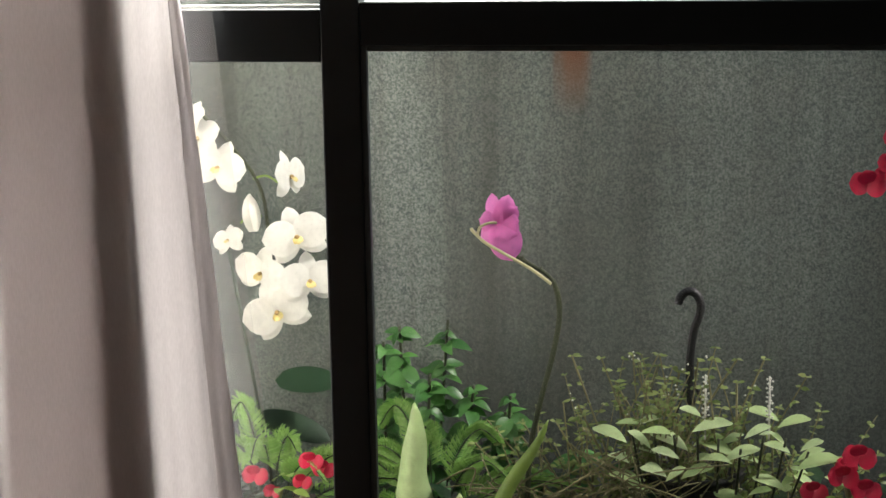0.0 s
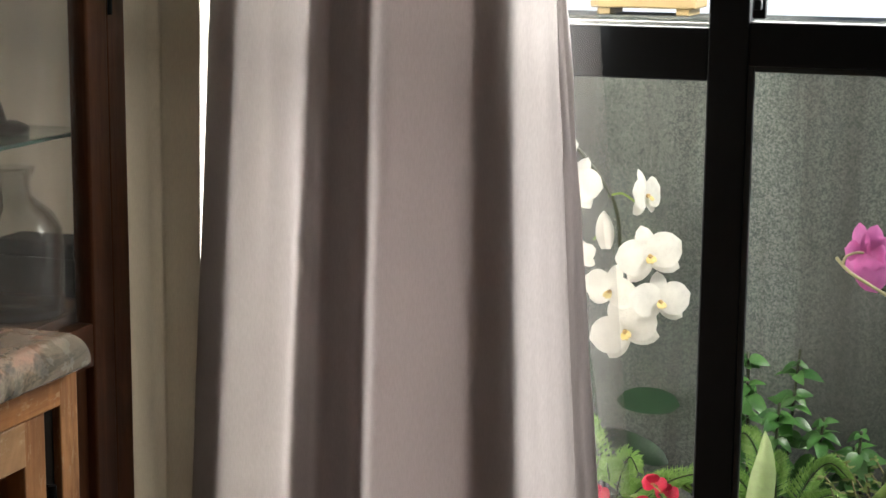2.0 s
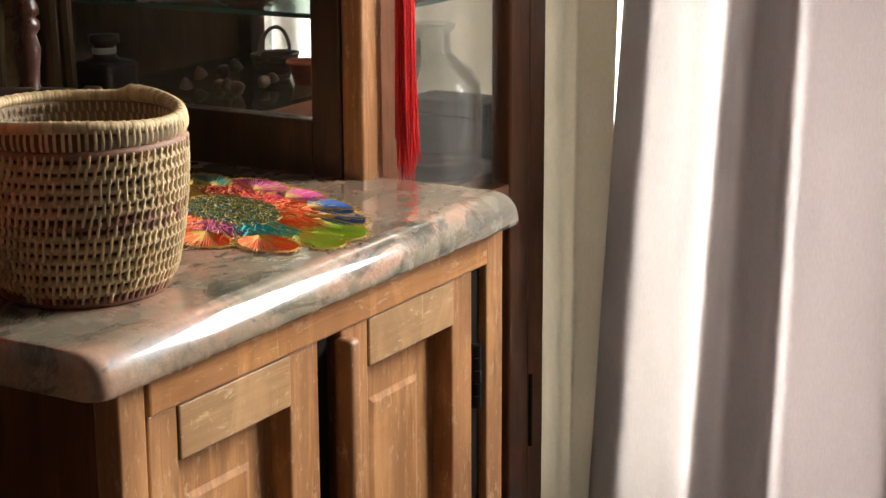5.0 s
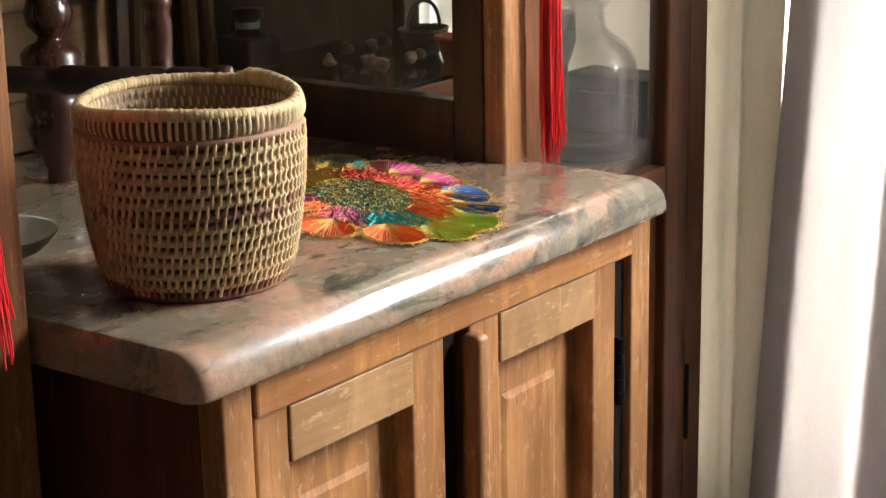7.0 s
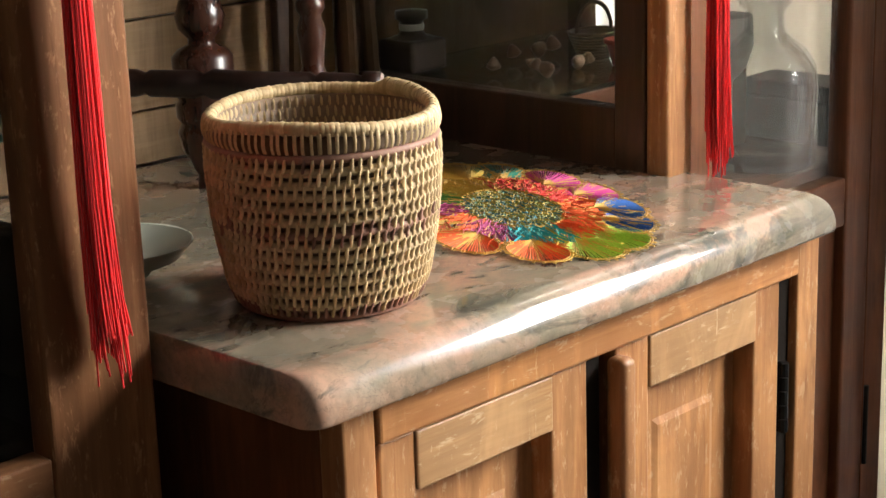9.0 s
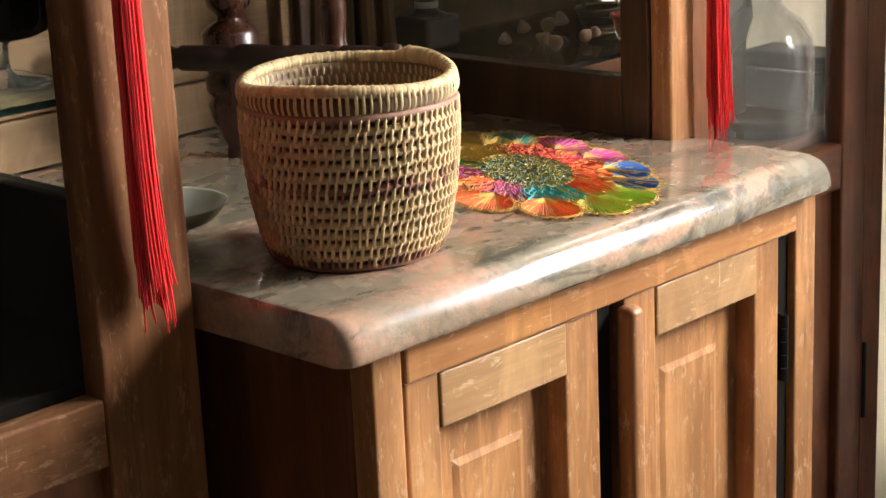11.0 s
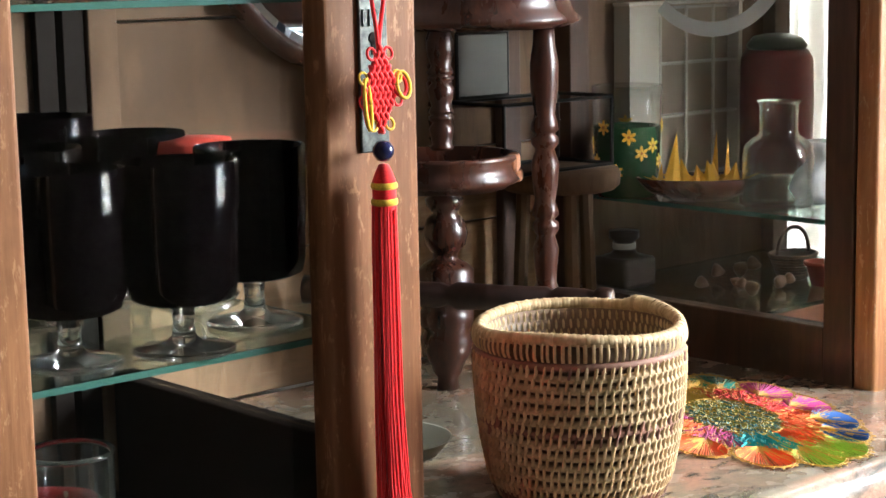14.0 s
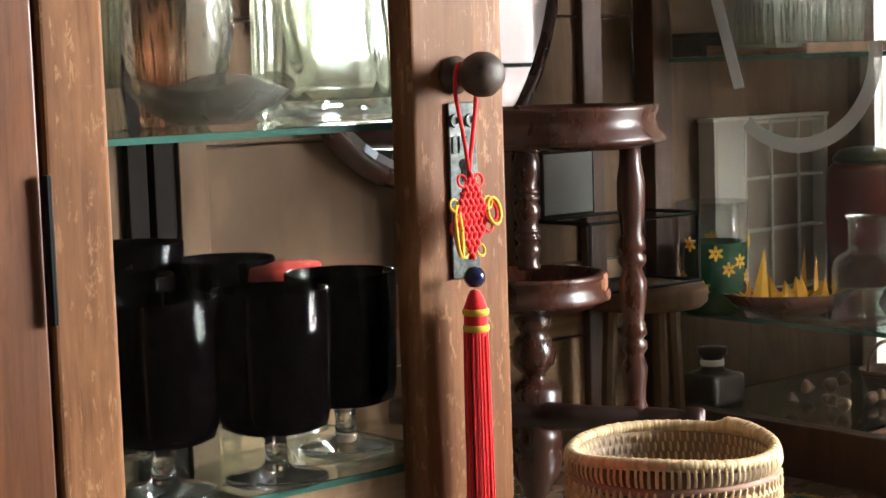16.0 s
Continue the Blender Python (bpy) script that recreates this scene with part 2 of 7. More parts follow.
def room():
    tile = material("grey_floor_tile", (0.22, 0.19, 0.16), 0.35)
    t, ns, ln, b = nodes_of(tile)
    n = noise_tex(t, coords(t), 9.0, 6)
    ln.new(ramp(t, n, [(0.3, (0.14, 0.115, 0.092)), (0.7, (0.23, 0.19, 0.155))]), b.inputs["Base Color"])
    structure(part("floor", slab(-4.2, 0.92, -4.2, 0.60, -0.05, 0.0, 0), tile))
    structure(part("ceiling", slab(-4.2, 1.10, -4.2, 0.75, 2.6, 2.7, 0), plaster))
    # unseen walls and ceiling kept dark to hold back bounce light
    t, ns, ln, b = nodes_of(plaster)
    n = noise_tex(t, coords(t), 3.0, 8)
    ln.new(ramp(t, n, [(0.3, (0.098, 0.094, 0.088)), (0.7, (0.145, 0.139, 0.130))]), b.inputs["Base Color"])
    bump(t, noise_tex(t, coords(t), 120.0, 4), 0.2, 0.001, b)
    structure(part("wall_west", slab(-4.35, -4.2, -4.2, 0.75, 0, 2.6, 0), plaster))
    structure(part("wall_south", slab(-4.35, 1.10, -4.35, -4.2, 0, 2.6, 0), plaster))
    bm = bmesh.new()
    box(bm, 0.93, 1.08, OPEN_Y1, 0.60, 0, 2.6)
    box(bm, 0.93, 1.08, -4.2, OPEN_Y0, 0, 2.6)
    box(bm, 0.93, 1.08, OPEN_Y0, OPEN_Y1, 0, OPEN_Z0)
    box(bm, 0.93, 1.08, OPEN_Y0, OPEN_Y1, OPEN_Z1, 2.6)
    bright = material("white_painted_wall", (0.72, 0.71, 0.68), 0.85)
    t, ns, ln, b = nodes_of(bright)
    ln.new(ramp(t, noise_tex(t, coords(t), 6.0, 6), [(0.3, (0.64, 0.63, 0.60)), (0.7, (0.75, 0.74, 0.71))]), b.inputs["Base Color"])
    structure(part("wall_east", bm, bright))
    structure(part("wall_north", slab(-4.2, 1.10, 0.60, 0.75, 0, 2.6, 0), bright))


room()


def window():
    win = thing("window_1", "black painted steel window with fixed and hinged panes", "window")
    structure(win)
    y0, y1, z0, z1 = OPEN_Y0, OPEN_Y1, OPEN_Z0, OPEN_Z1
    bars = [  # y0, y1, z0, z1, depth offset
        (y1 - 0.05, y1, z0, z1, 0), (y0, y0 + 0.05, z0, z1, 0), (y0 + 0.05, y1 - 0.05, z1 - 0.05, z1, 0), (y0 + 0.05, y1 - 0.05, z0, z0 + 0.05, 0),
        (-0.5805, -0.5345, z0 + 0.05, z1 - 0.05, 0),
        (-0.5345, y1 - 0.05, 1.1175, 1.178, 0.001), (y0 + 0.05, -0.5805, 1.1365, 1.186, 0.001),
    ]
    for a, b, c, d, o in bars:
        part("window_frame", slab(WIN_X0 + o, WIN_X1 - o, a, b, c, d, 0.002), paint_black, win)
    # thin pale bead along the upper left pane, and slim inner rebates
    bead = material("pale_glazing_putty", (0.55, 0.55, 0.52), 0.6)
    part("window_bead", slab(WIN_X0 + 0.02, WIN_X0 + 0.03, -0.5345, -0.2, 1.178, 1.182, 0), bead, win)
    part("window_bead", slab(WIN_X0 + 0.002, WIN_X0 + 0.012, -0.5875, -0.5807, 0.35, 1.1363, 0.001), material("grey_steel_rebate", (0.055, 0.060, 0.062), 0.3), win)
    part("window_bead", slab(WIN_X0 + 0.002, WIN_X0 + 0.012, -1.444, -0.5877, 1.1300, 1.1363, 0.001), bpy.data.materials["grey_steel_rebate"], win)
    part("window_catch", box(slab(WIN_X0 - 0.012, WIN_X0, -0.600, -0.585, 1.19, 1.25, 0.002), WIN_X0 - 0.025, WIN_X0 - 0.012, -0.597, -0.588, 1.20, 1.212, 0.002), paint_black, win)
    pane = material("window_glass", (1, 1, 1), 0.0)
    t, ns, ln, b = nodes_of(pane)
    tr = ns.new("ShaderNodeBsdfTransparent")
    gl = ns.new("ShaderNodeBsdfGlossy")
    gl.inputs["Roughness"].default_value = 0.0
    mx = ns.new("ShaderNodeMixShader")
    fr = ns.new("ShaderNodeLayerWeight")
    pw = ns.new("ShaderNodeMath")
    pw.operation = "POWER"
    ln.new(fr.outputs["Facing"], pw.inputs[0])
    pw.inputs[1].default_value = 4.0
    ma = ns.new("ShaderNodeMath")
    ma.operation = "MULTIPLY_ADD"
    ln.new(pw.outputs[0], ma.inputs[0])
    ma.inputs[1].default_value, ma.inputs[2].default_value = 0.6, 0.012
    ln.new(ma.outputs[0], mx.inputs[0])
    ln.new(tr.outputs[0], mx.inputs[1])
    ln.new(gl.outputs[0], mx.inputs[2])
    ln.new(mx.outputs[0], ns["Material Output"].inputs["Surface"])
    for a, b2, c, d in [(-0.5345, y1 - 0.05, z0 + 0.05, 1.1175), (-0.5345, y1 - 0.05, 1.178, z1 - 0.05), (y0 + 0.05, -0.5805, z0 + 0.05, 1.1365),
                        (y0 + 0.05, -0.5805, 1.186, z1 - 0.05)]:
        p = part("pane", slab(0.944, 0.947, a, b2, c, d, 0), pane, win)
        p.visible_shadow = False
    return pane


pane_glass = window()
# cabinet glass with a pale veil that paints in the haze of glare
hazed_glass = pane_glass.copy()
hazed_glass.name = "dusty_cabinet_glass"
_t, _ns, _ln, _b = nodes_of(hazed_glass)
_out = _ns["Material Output"].inputs["Surface"]
_haze, _clean = _ns.new("ShaderNodeMixShader"), _out.links[0].from_socket
_b.inputs["Base Color"].default_value, _b.inputs["Roughness"].default_value = (0.66, 0.68, 0.62, 1), 0.9
_ln.new(ramp(_t, noise_tex(_t, coords(_t), 7.0, 6, 0.65), [(0.35, (0.030,) * 3), (0.68, (0.070,) * 3)]), _haze.inputs[0])
_ln.new(_clean, _haze.inputs[1])
_ln.new(_b.outputs[0], _haze.inputs[2])
_ln.new(_haze.outputs[0], _out)


def spline(pts, n):
    """Catmull-Rom through points, n steps a span."""
    out = []
    P = [Vector(p) for p in pts]
    for i in range(len(P) - 1):
        a, b, c, d = P[max(i - 1, 0)], P[i], P[i + 1], P[min(i + 2, len(P) - 1)]
        for k in range(n):
            s = k / n
            out.append(0.5 * ((2 * b) + (c - a) * s + (2 * a - 5 * b + 4 * c - d) * s * s + (3 * b - a - 3 * c + d) * s ** 3))
    out.append(P[-1])
    return out


def cloth_material(name, color, through=0.35):
    m = material(name, color, 0.75)
    t, ns, ln, b = nodes_of(m)
    wv = noise_tex(t, coords(t, (1, 400, 60)), 2.0, 4, 0.6)
    col = mix(t, ramp(t, wv, [(0.3, (0, 0, 0)), (0.7, (1, 1, 1))]), tuple(c * 0.88 for c in color), color)
    ln.new(col, b.inputs["Base Color"])
    b.inputs["Sheen Weight"].default_value = 0.25
    bump(t, wv, 0.15, 0.0005, b)
    tl = ns.new("ShaderNodeBsdfTranslucent")
    ln.new(col, tl.inputs["Color"])
    mx = ns.new("ShaderNodeMixShader")
    mx.inputs[0].default_value = through
    ln.new(b.outputs[0], mx.inputs[1])
    ln.new(tl.outputs[0], mx.inputs[2])
    ln.new(mx.outputs[0], ns["Material Output"].inputs["Surface"])
    return m


def curtain_sheet(top, bottom, z0, z1, steps=10, rows=24, wob=0.002):
    """A hanging cloth between a fold line at the rail and one at the hem, both in plan."""
    a, b = spline([(x, y, 0) for x, y in top], steps), spline([(x, y, 0) for x, y in bottom], steps)
    bm = bmesh.new()
    grid = []
    for r in range(rows + 1):
        s = r / rows
        row = []
        for i, (p, q) in enumerate(zip(a, b)):
            v = p.lerp(q, s)
            w = wob * noise.noise(Vector((i * 0.13, r * 0.4, 3.1)))
            row.append(bm.verts.new((v.x + w, v.y + w, z1 + (z0 - z1) * s)))
        grid.append(row)
    for r in range(rows):
        for i in range(len(a) - 1):
            bm.faces.new((grid[r][i], grid[r][i + 1], grid[r + 1][i + 1], grid[r + 1][i]))
    return bm


def curtains():
    mauve = cloth_material("mauve_grey_curtain_cloth", (0.590, 0.565, 0.560), 0.50)
    cream = cloth_material("cream_lining_cloth", (0.60, 0.56, 0.49), 0.18)
    white = cloth_material("white_hem_cloth", (0.62, 0.585, 0.58), 0.35)

    def line(pts, z):
        # the folds drift between z 1.08 and 0.48; carry them on to the given height
        s = (1.08 - z) / 0.60
        return [(x0 + (x1 - x0) * s, y0 + (y1 - y0) * s) for x0, y0, x1, y1 in pts]

    main = [  # x, y at z 1.08; x, y at z 0.48
        (0.895, 0.075, 0.895, 0.108), (0.885, 0.068, 0.884, 0.102), (0.852, 0.036, 0.851, 0.070), (0.835, 0.006, 0.834, 0.040), (0.850, -0.029, 0.850, 0.002),
        (0.880, -0.059, 0.880, -0.029), (0.874, -0.077, 0.874, -0.060), (0.853, -0.098, 0.853, -0.084),
        (0.851, -0.113, 0.851, -0.104), (0.862, -0.130, 0.862, -0.120), (0.860, -0.146, 0.860, -0.133),
        (0.846, -0.163, 0.846, -0.149), (0.850, -0.190, 0.850, -0.185), (0.853, -0.235, 0.853, -0.235), (0.850, -0.283, 0.850, -0.281),
        (0.838, -0.307, 0.838, -0.315), (0.830, -0.333, 0.830, -0.348), (0.845, -0.352, 0.845, -0.376), (0.872, -0.370, 0.872, -0.396), (0.884, -0.378, 0.884, -0.412),
    ]
    c = thing("curtain", "mauve grey curtain hanging in deep folds beside window", "curtain")
    m = part("cloth", curtain_sheet(line(main, 2.35), line(main, 0.04), 0.04, 2.35), mauve, c, smooth=True)
    so = m.modifiers.new("thick", "SOLIDIFY")
    so.thickness, so.offset = 0.0015, 0
    # unseen strips added behind the folds to darken them against the window light
    underlay = cloth_material("fold_shade_cloth", (0.35, 0.30, 0.29), 0.10)
    thin = cloth_material("thin_shade_cloth", (0.60, 0.545, 0.535), 0.42)
    for i0, i1, cloth in ((0, 3, underlay), (5, 11, underlay), (11, 14, thin), (14, 16, underlay)):
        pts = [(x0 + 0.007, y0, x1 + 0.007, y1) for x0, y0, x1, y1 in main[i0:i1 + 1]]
        if i0 == 11:  # a hair of bare cloth between two underlays lets the daylight through
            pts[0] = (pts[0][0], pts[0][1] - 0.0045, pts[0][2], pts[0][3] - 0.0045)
        part("underlay", curtain_sheet(line(pts, 2.35), line(pts, 0.04), 0.04, 2.35, 8, 10, 0.001), cloth, c, "unseen underlay that darkens the folds", smooth=True)
    hem = [(0.8845, -0.377, 0.8845, -0.411), (0.889, -0.382, 0.888, -0.420), (0.892, -0.386, 0.890, -0.430), (0.897, -0.390, 0.896, -0.441)]
    h = part("hem", curtain_sheet(line(hem, 2.35), line(hem, 0.04), 0.04, 2.35, 6, 60, 0.004), white, c, "paler turned hem", smooth=True)
    h.modifiers.new("thick", "SOLIDIFY").thickness = 0.001
    l = thing("curtain", "cream curtain lining hanging beside the cabinet", "curtain")
    lin = [(0.895, 0.525, 0.895, 0.525), (0.886, 0.500, 0.886, 0.500), (0.900, 0.465, 0.900, 0.465), (0.884, 0.430, 0.884, 0.430), (0.901, 0.390, 0.901, 0.390), (0.885, 0.350, 0.885, 0.350), (0.899, 0.312, 0.899, 0.312), (0.884, 0.276, 0.884, 0.276), (0.898, 0.240, 0.898, 0.240), (0.886, 0.214, 0.886, 0.214), (0.900, 0.190, 0.900, 0.190), (0.893, 0.168, 0.893, 0.168), (0.885, 0.150, 0.885, 0.150), (0.888, 0.134, 0.888, 0.136), (0.880, 0.128, 0.880, 0.130),
           (0.884, 0.110, 0.884, 0.112), (0.892, 0.083, 0.892, 0.092)]
    part("cloth", curtain_sheet(line(lin, 2.35), line(lin, 0.04), 0.04, 2.35, 8, 12, 0.001), cream, l, smooth=True).modifiers.new("thick", "SOLIDIFY").thickness = 0.001
    sheer = material("sheer_net", (0.9, 0.93, 0.95), 0.8)
    t, ns, ln, b = nodes_of(sheer)
    tr = ns.new("ShaderNodeBsdfTransparent")
    mx = ns.new("ShaderNodeMixShader")
    mx.inputs[0].default_value = 0.16
    ln.new(tr.outputs[0], mx.inputs[1])
    ln.new(b.outputs[0], mx.inputs[2])
    ln.new(mx.outputs[0], ns["Material Output"].inputs["Surface"])
    s = thing("sheer_curtain", "thin translucent white net behind the curtain", "curtain")
    net = cloth_material("white_net_cloth", (0.70, 0.68, 0.62), 0.45)
    sn = [(0.910, 0.150, 0.910, 0.150), (0.905, 0.120, 0.905, 0.125), (0.911, 0.080, 0.911, 0.090), (0.906, 0.03, 0.906, 0.04), (0.911, -0.02, 0.911, -0.01)]
    # net added in the corner, backlit to brighten it behind the cabinet
    corner_glow = [(0.905, 0.598, 0.905, 0.598), (0.899, 0.580, 0.899, 0.580), (0.907, 0.560, 0.907, 0.560), (0.900, 0.540, 0.900, 0.540), (0.906, 0.520, 0.906, 0.520)]
    part("net", curtain_sheet(line(corner_glow, 2.35), line(corner_glow, 0.04), 0.04, 2.35, 8, 12, 0.001), net, s, "denser gathered net", smooth=True)
    part("net", curtain_sheet(line(sn, 2.35), line(sn, 0.04), 0.04, 2.35, 8, 12, 0.001), net, s, "denser gathered net", smooth=True)
    sh = [(0.915, -0.34, 0.915, -0.36), (0.911, -0.37, 0.911, -0.39), (0.917, -0.395, 0.917, -0.43), (0.912, -0.423, 0.912, -0.478)]
    part("net", curtain_sheet(line(sh, 2.35), line(sh, 0.04), 0.04, 2.35, 8, 12, 0.002), sheer, s, smooth=True)
    r = thing("curtain_rail", "dark curtain rail above the window", "rail")
    part("rod", tube([(0.875, -1.65, 2.37), (0.875, 0.59, 2.37)], 0.012, 10), paint_black, r)
    for y in (-1.6, 0.51):
        part("bracket", slab(0.866, 0.93, y - 0.01, y + 0.01, 2.36, 2.38, 0.001), paint_black, r)


curtains()

# ---- the cabinet: two glazed towers and a low cupboard with a marble top between ----


def bevel_slab(x0, x1, y0, y1, z0, z1):
    """Marble slab: broad rounded nose along the front and the window end, the other end cut square."""
    bm = bmesh.new()
    r, rl = 0.003, 0.014
    nx1 = 0.3825
    rings = []
    lip = 0.007
    profile = [(0.005, z0), (0.0018, z0 + 0.0012), (0.0003, z0 + 0.0035)]
    profile += [(0.024 * (1 - math.cos(a)), z0 + lip + (z1 - z0 - lip) * math.sin(a)) for a in [math.pi / 2 * k / 12 for k in range(13)]]
    for inset, z in profile:
        xa, xb, ya = x0 + 0.08 * inset, x1 - 0.6 * inset, y0 + inset
        outline = [(xa + rl - rl * math.cos(q), ya + rl - rl * math.sin(q)) for q in [math.pi / 2 * i / 4 for i in range(5)]]
        outline += [(xb - r + r * math.sin(q), ya + r - r * math.cos(q)) for q in [math.pi / 2 * i / 4 for i in range(5)]]
        outline += [(xb, Y_FRONT - 0.004), (nx1, Y_FRONT - 0.004), (nx1, y1), (xa, y1)]
        rings.append([bm.verts.new((x, y, z)) for x, y in outline])
    n = len(rings[0])
    for a, b in zip(rings, rings[1:]):
        for i in range(n):
            j = (i + 1) % n
            bm.faces.new((a[i], a[j], b[j], b[i]))
    bm.faces.new(rings[-1])
    bm.faces.new(list(reversed(rings[0])))
    bmesh.ops.recalc_face_normals(bm, faces=bm.faces)
    return bm


def marble_top():
    ob = part("marble_top", bevel_slab(-0.187, 0.422, -0.034, Y_BACK - 0.006, Z_TOP - 0.035, Z_TOP), marble, smooth=True)
    ob.modifiers.new("edges", "EDGE_SPLIT").split_angle = radians(40)
    tagged(ob, "polished pink and grey marble slab with bullnose edge", "worktop")


marble_top()


def raised_panel(x0, x1, z0, z1, y):
    """A field raised in the middle of a recessed panel."""
    bm = bmesh.new()
    mx, mz = 0.031, 0.041
    box(bm, x0, x1, y, y + 0.008, z0, z1)
    a = [(x0 + mx, z0 + mz), (x1 - mx, z0 + mz), (x1 - mx, z1 - mz), (x0 + mx, z1 - mz)]
    b = [(x0 + mx + 0.006, z0 + mz + 0.006), (x1 - mx - 0.006, z0 + mz + 0.006), (x1 - mx - 0.006, z1 - mz - 0.006), (x0 + mx + 0.006, z1 - mz - 0.006)]
    va = [bm.verts.new((x, y - 0.0002, z)) for x, z in a]
    vb = [bm.verts.new((x, y - 0.0022, z)) for x, z in b]
    for i in range(4):
        j = (i + 1) % 4
        bm.faces.new((va[i], va[j], vb[j], vb[i]))
    bm.faces.new(vb)
    bmesh.ops.recalc_face_normals(bm, faces=bm.faces)
    return bm


def cupboard():
    c = thing("cupboard", "low honey-coloured wooden cupboard under the marble top", "cupboard", (0, -0.009, 0))
    z1 = Z_TOP - 0.0355
    xl, xr = -0.144, 0.431
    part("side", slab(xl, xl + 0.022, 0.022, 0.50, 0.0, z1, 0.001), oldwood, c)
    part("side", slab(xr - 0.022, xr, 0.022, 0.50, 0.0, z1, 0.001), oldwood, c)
    part("post", slab(xl, -0.114, -0.002, 0.022, 0.0, z1 - 0.003, 0.002), honey, c)
    part("post", slab(0.398, xr, -0.002, 0.022, 0.0, z1 - 0.002, 0.002), honey, c)
    part("apron", slab(-0.1115, 0.397, -0.004, 0.020, 0.8240, z1 - 0.002, 0.0025), honey_x, c)
    part("back", slab(xl + 0.022, xr - 0.022, 0.485, 0.50, 0.0, z1), oldwood, c)
    part("plinth", slab(-0.114, 0.398, 0.0, 0.02, 0.0, 0.09, 0.002), honey_x, c)
    part("floor_board", slab(xl + 0.022, xr - 0.022, 0.022, 0.485, 0.08, 0.095), oldwood, c)

    def door(x0, x1, hinge_side):
        d = new("door")
        d.parent = c
        zt, zb = 0.823, 0.10
        y0 = 0.002
        part("stile", slab(x0, x0 + (0.035 if hinge_side < 0 else 0.042), y0, y0 + 0.024, zb, zt, 0.002), honey, d)
        part("stile", slab(x1 - (0.042 if hinge_side < 0 else 0.038), x1, y0, y0 + 0.024, zb, zt, 0.002), honey, d)
        a, b = x0 + (0.035 if hinge_side < 0 else 0.042), x1 - (0.042 if hinge_side < 0 else 0.038)
        part("rail", slab(a, b, y0 - 0.002, y0 + 0.022, zt - 0.045, zt - 0.001, 0.0015), rail_wood, d)
        part("rail", slab(a, b, y0 - 0.002, y0 + 0.022, zb, zb + 0.075, 0.0015), honey_x, d)
        part("panel", raised_panel(a, b, zb + 0.075, zt - 0.046, y0 + 0.021), honey, d)
        return d

    door(-0.108, 0.114, -1)
    dr = door(0.149, 0.376, 1)
    # rounded closing bead of the right leaf, stepped forward; black slabs paint the shade beside it
    part("closing_bead", box(bmesh.new(), 0.137, 0.1545, -0.016, 0.004, 0.10, 0.818, 0.006, 4), honey, dr, smooth=True)
    part("shadow_gap", slab(0.1145, 0.1368, 0.008, 0.030, 0.10, 0.8235), black_and_shade, c)
    part("shadow_gap", slab(0.3765, 0.3975, 0.006, 0.030, 0.10, 0.8235), black_and_shade, c)
    iron = material("black_iron", (0.012, 0.012, 0.012), 0.4, 0.7)
    for z in (0.712, 0.22):
        bm = bmesh.new()
        for k in range(5):
            tube([(0.3835, 0.001, z - 0.03 + k * 0.013), (0.3835, 0.001, z - 0.03 + k * 0.013 + 0.012)], 0.0045, 10, bm)
        box(bm, 0.380, 0.383, 0.001, 0.006, z - 0.03, z + 0.035)
        part("hinge", bm, iron, dr, "black iron butt hinge")
    # the turned key plate low on the right leaf
    part("key_plate", lathe([(0, 0.002), (0.012, 0.002), (0.014, 0.0)], 20, None, pose(0.249, 0.0165, 0.590, 90)), honey, dr)


cupboard()


# one plywood twice: shade put into the first, the second kept lighter
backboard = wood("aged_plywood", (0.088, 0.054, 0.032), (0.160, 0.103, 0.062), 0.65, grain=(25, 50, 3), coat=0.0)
backboard_lit = wood("plywood_lit_copy", (0.12, 0.072, 0.042), (0.20, 0.128, 0.080), 0.6, grain=(25, 50, 3), coat=0.0)
for _m in (backboard, backboard_lit):
    _m.node_tree.nodes["Principled BSDF"].inputs["Specular IOR Level"].default_value = 0.08
SIDE_Z = 0.950


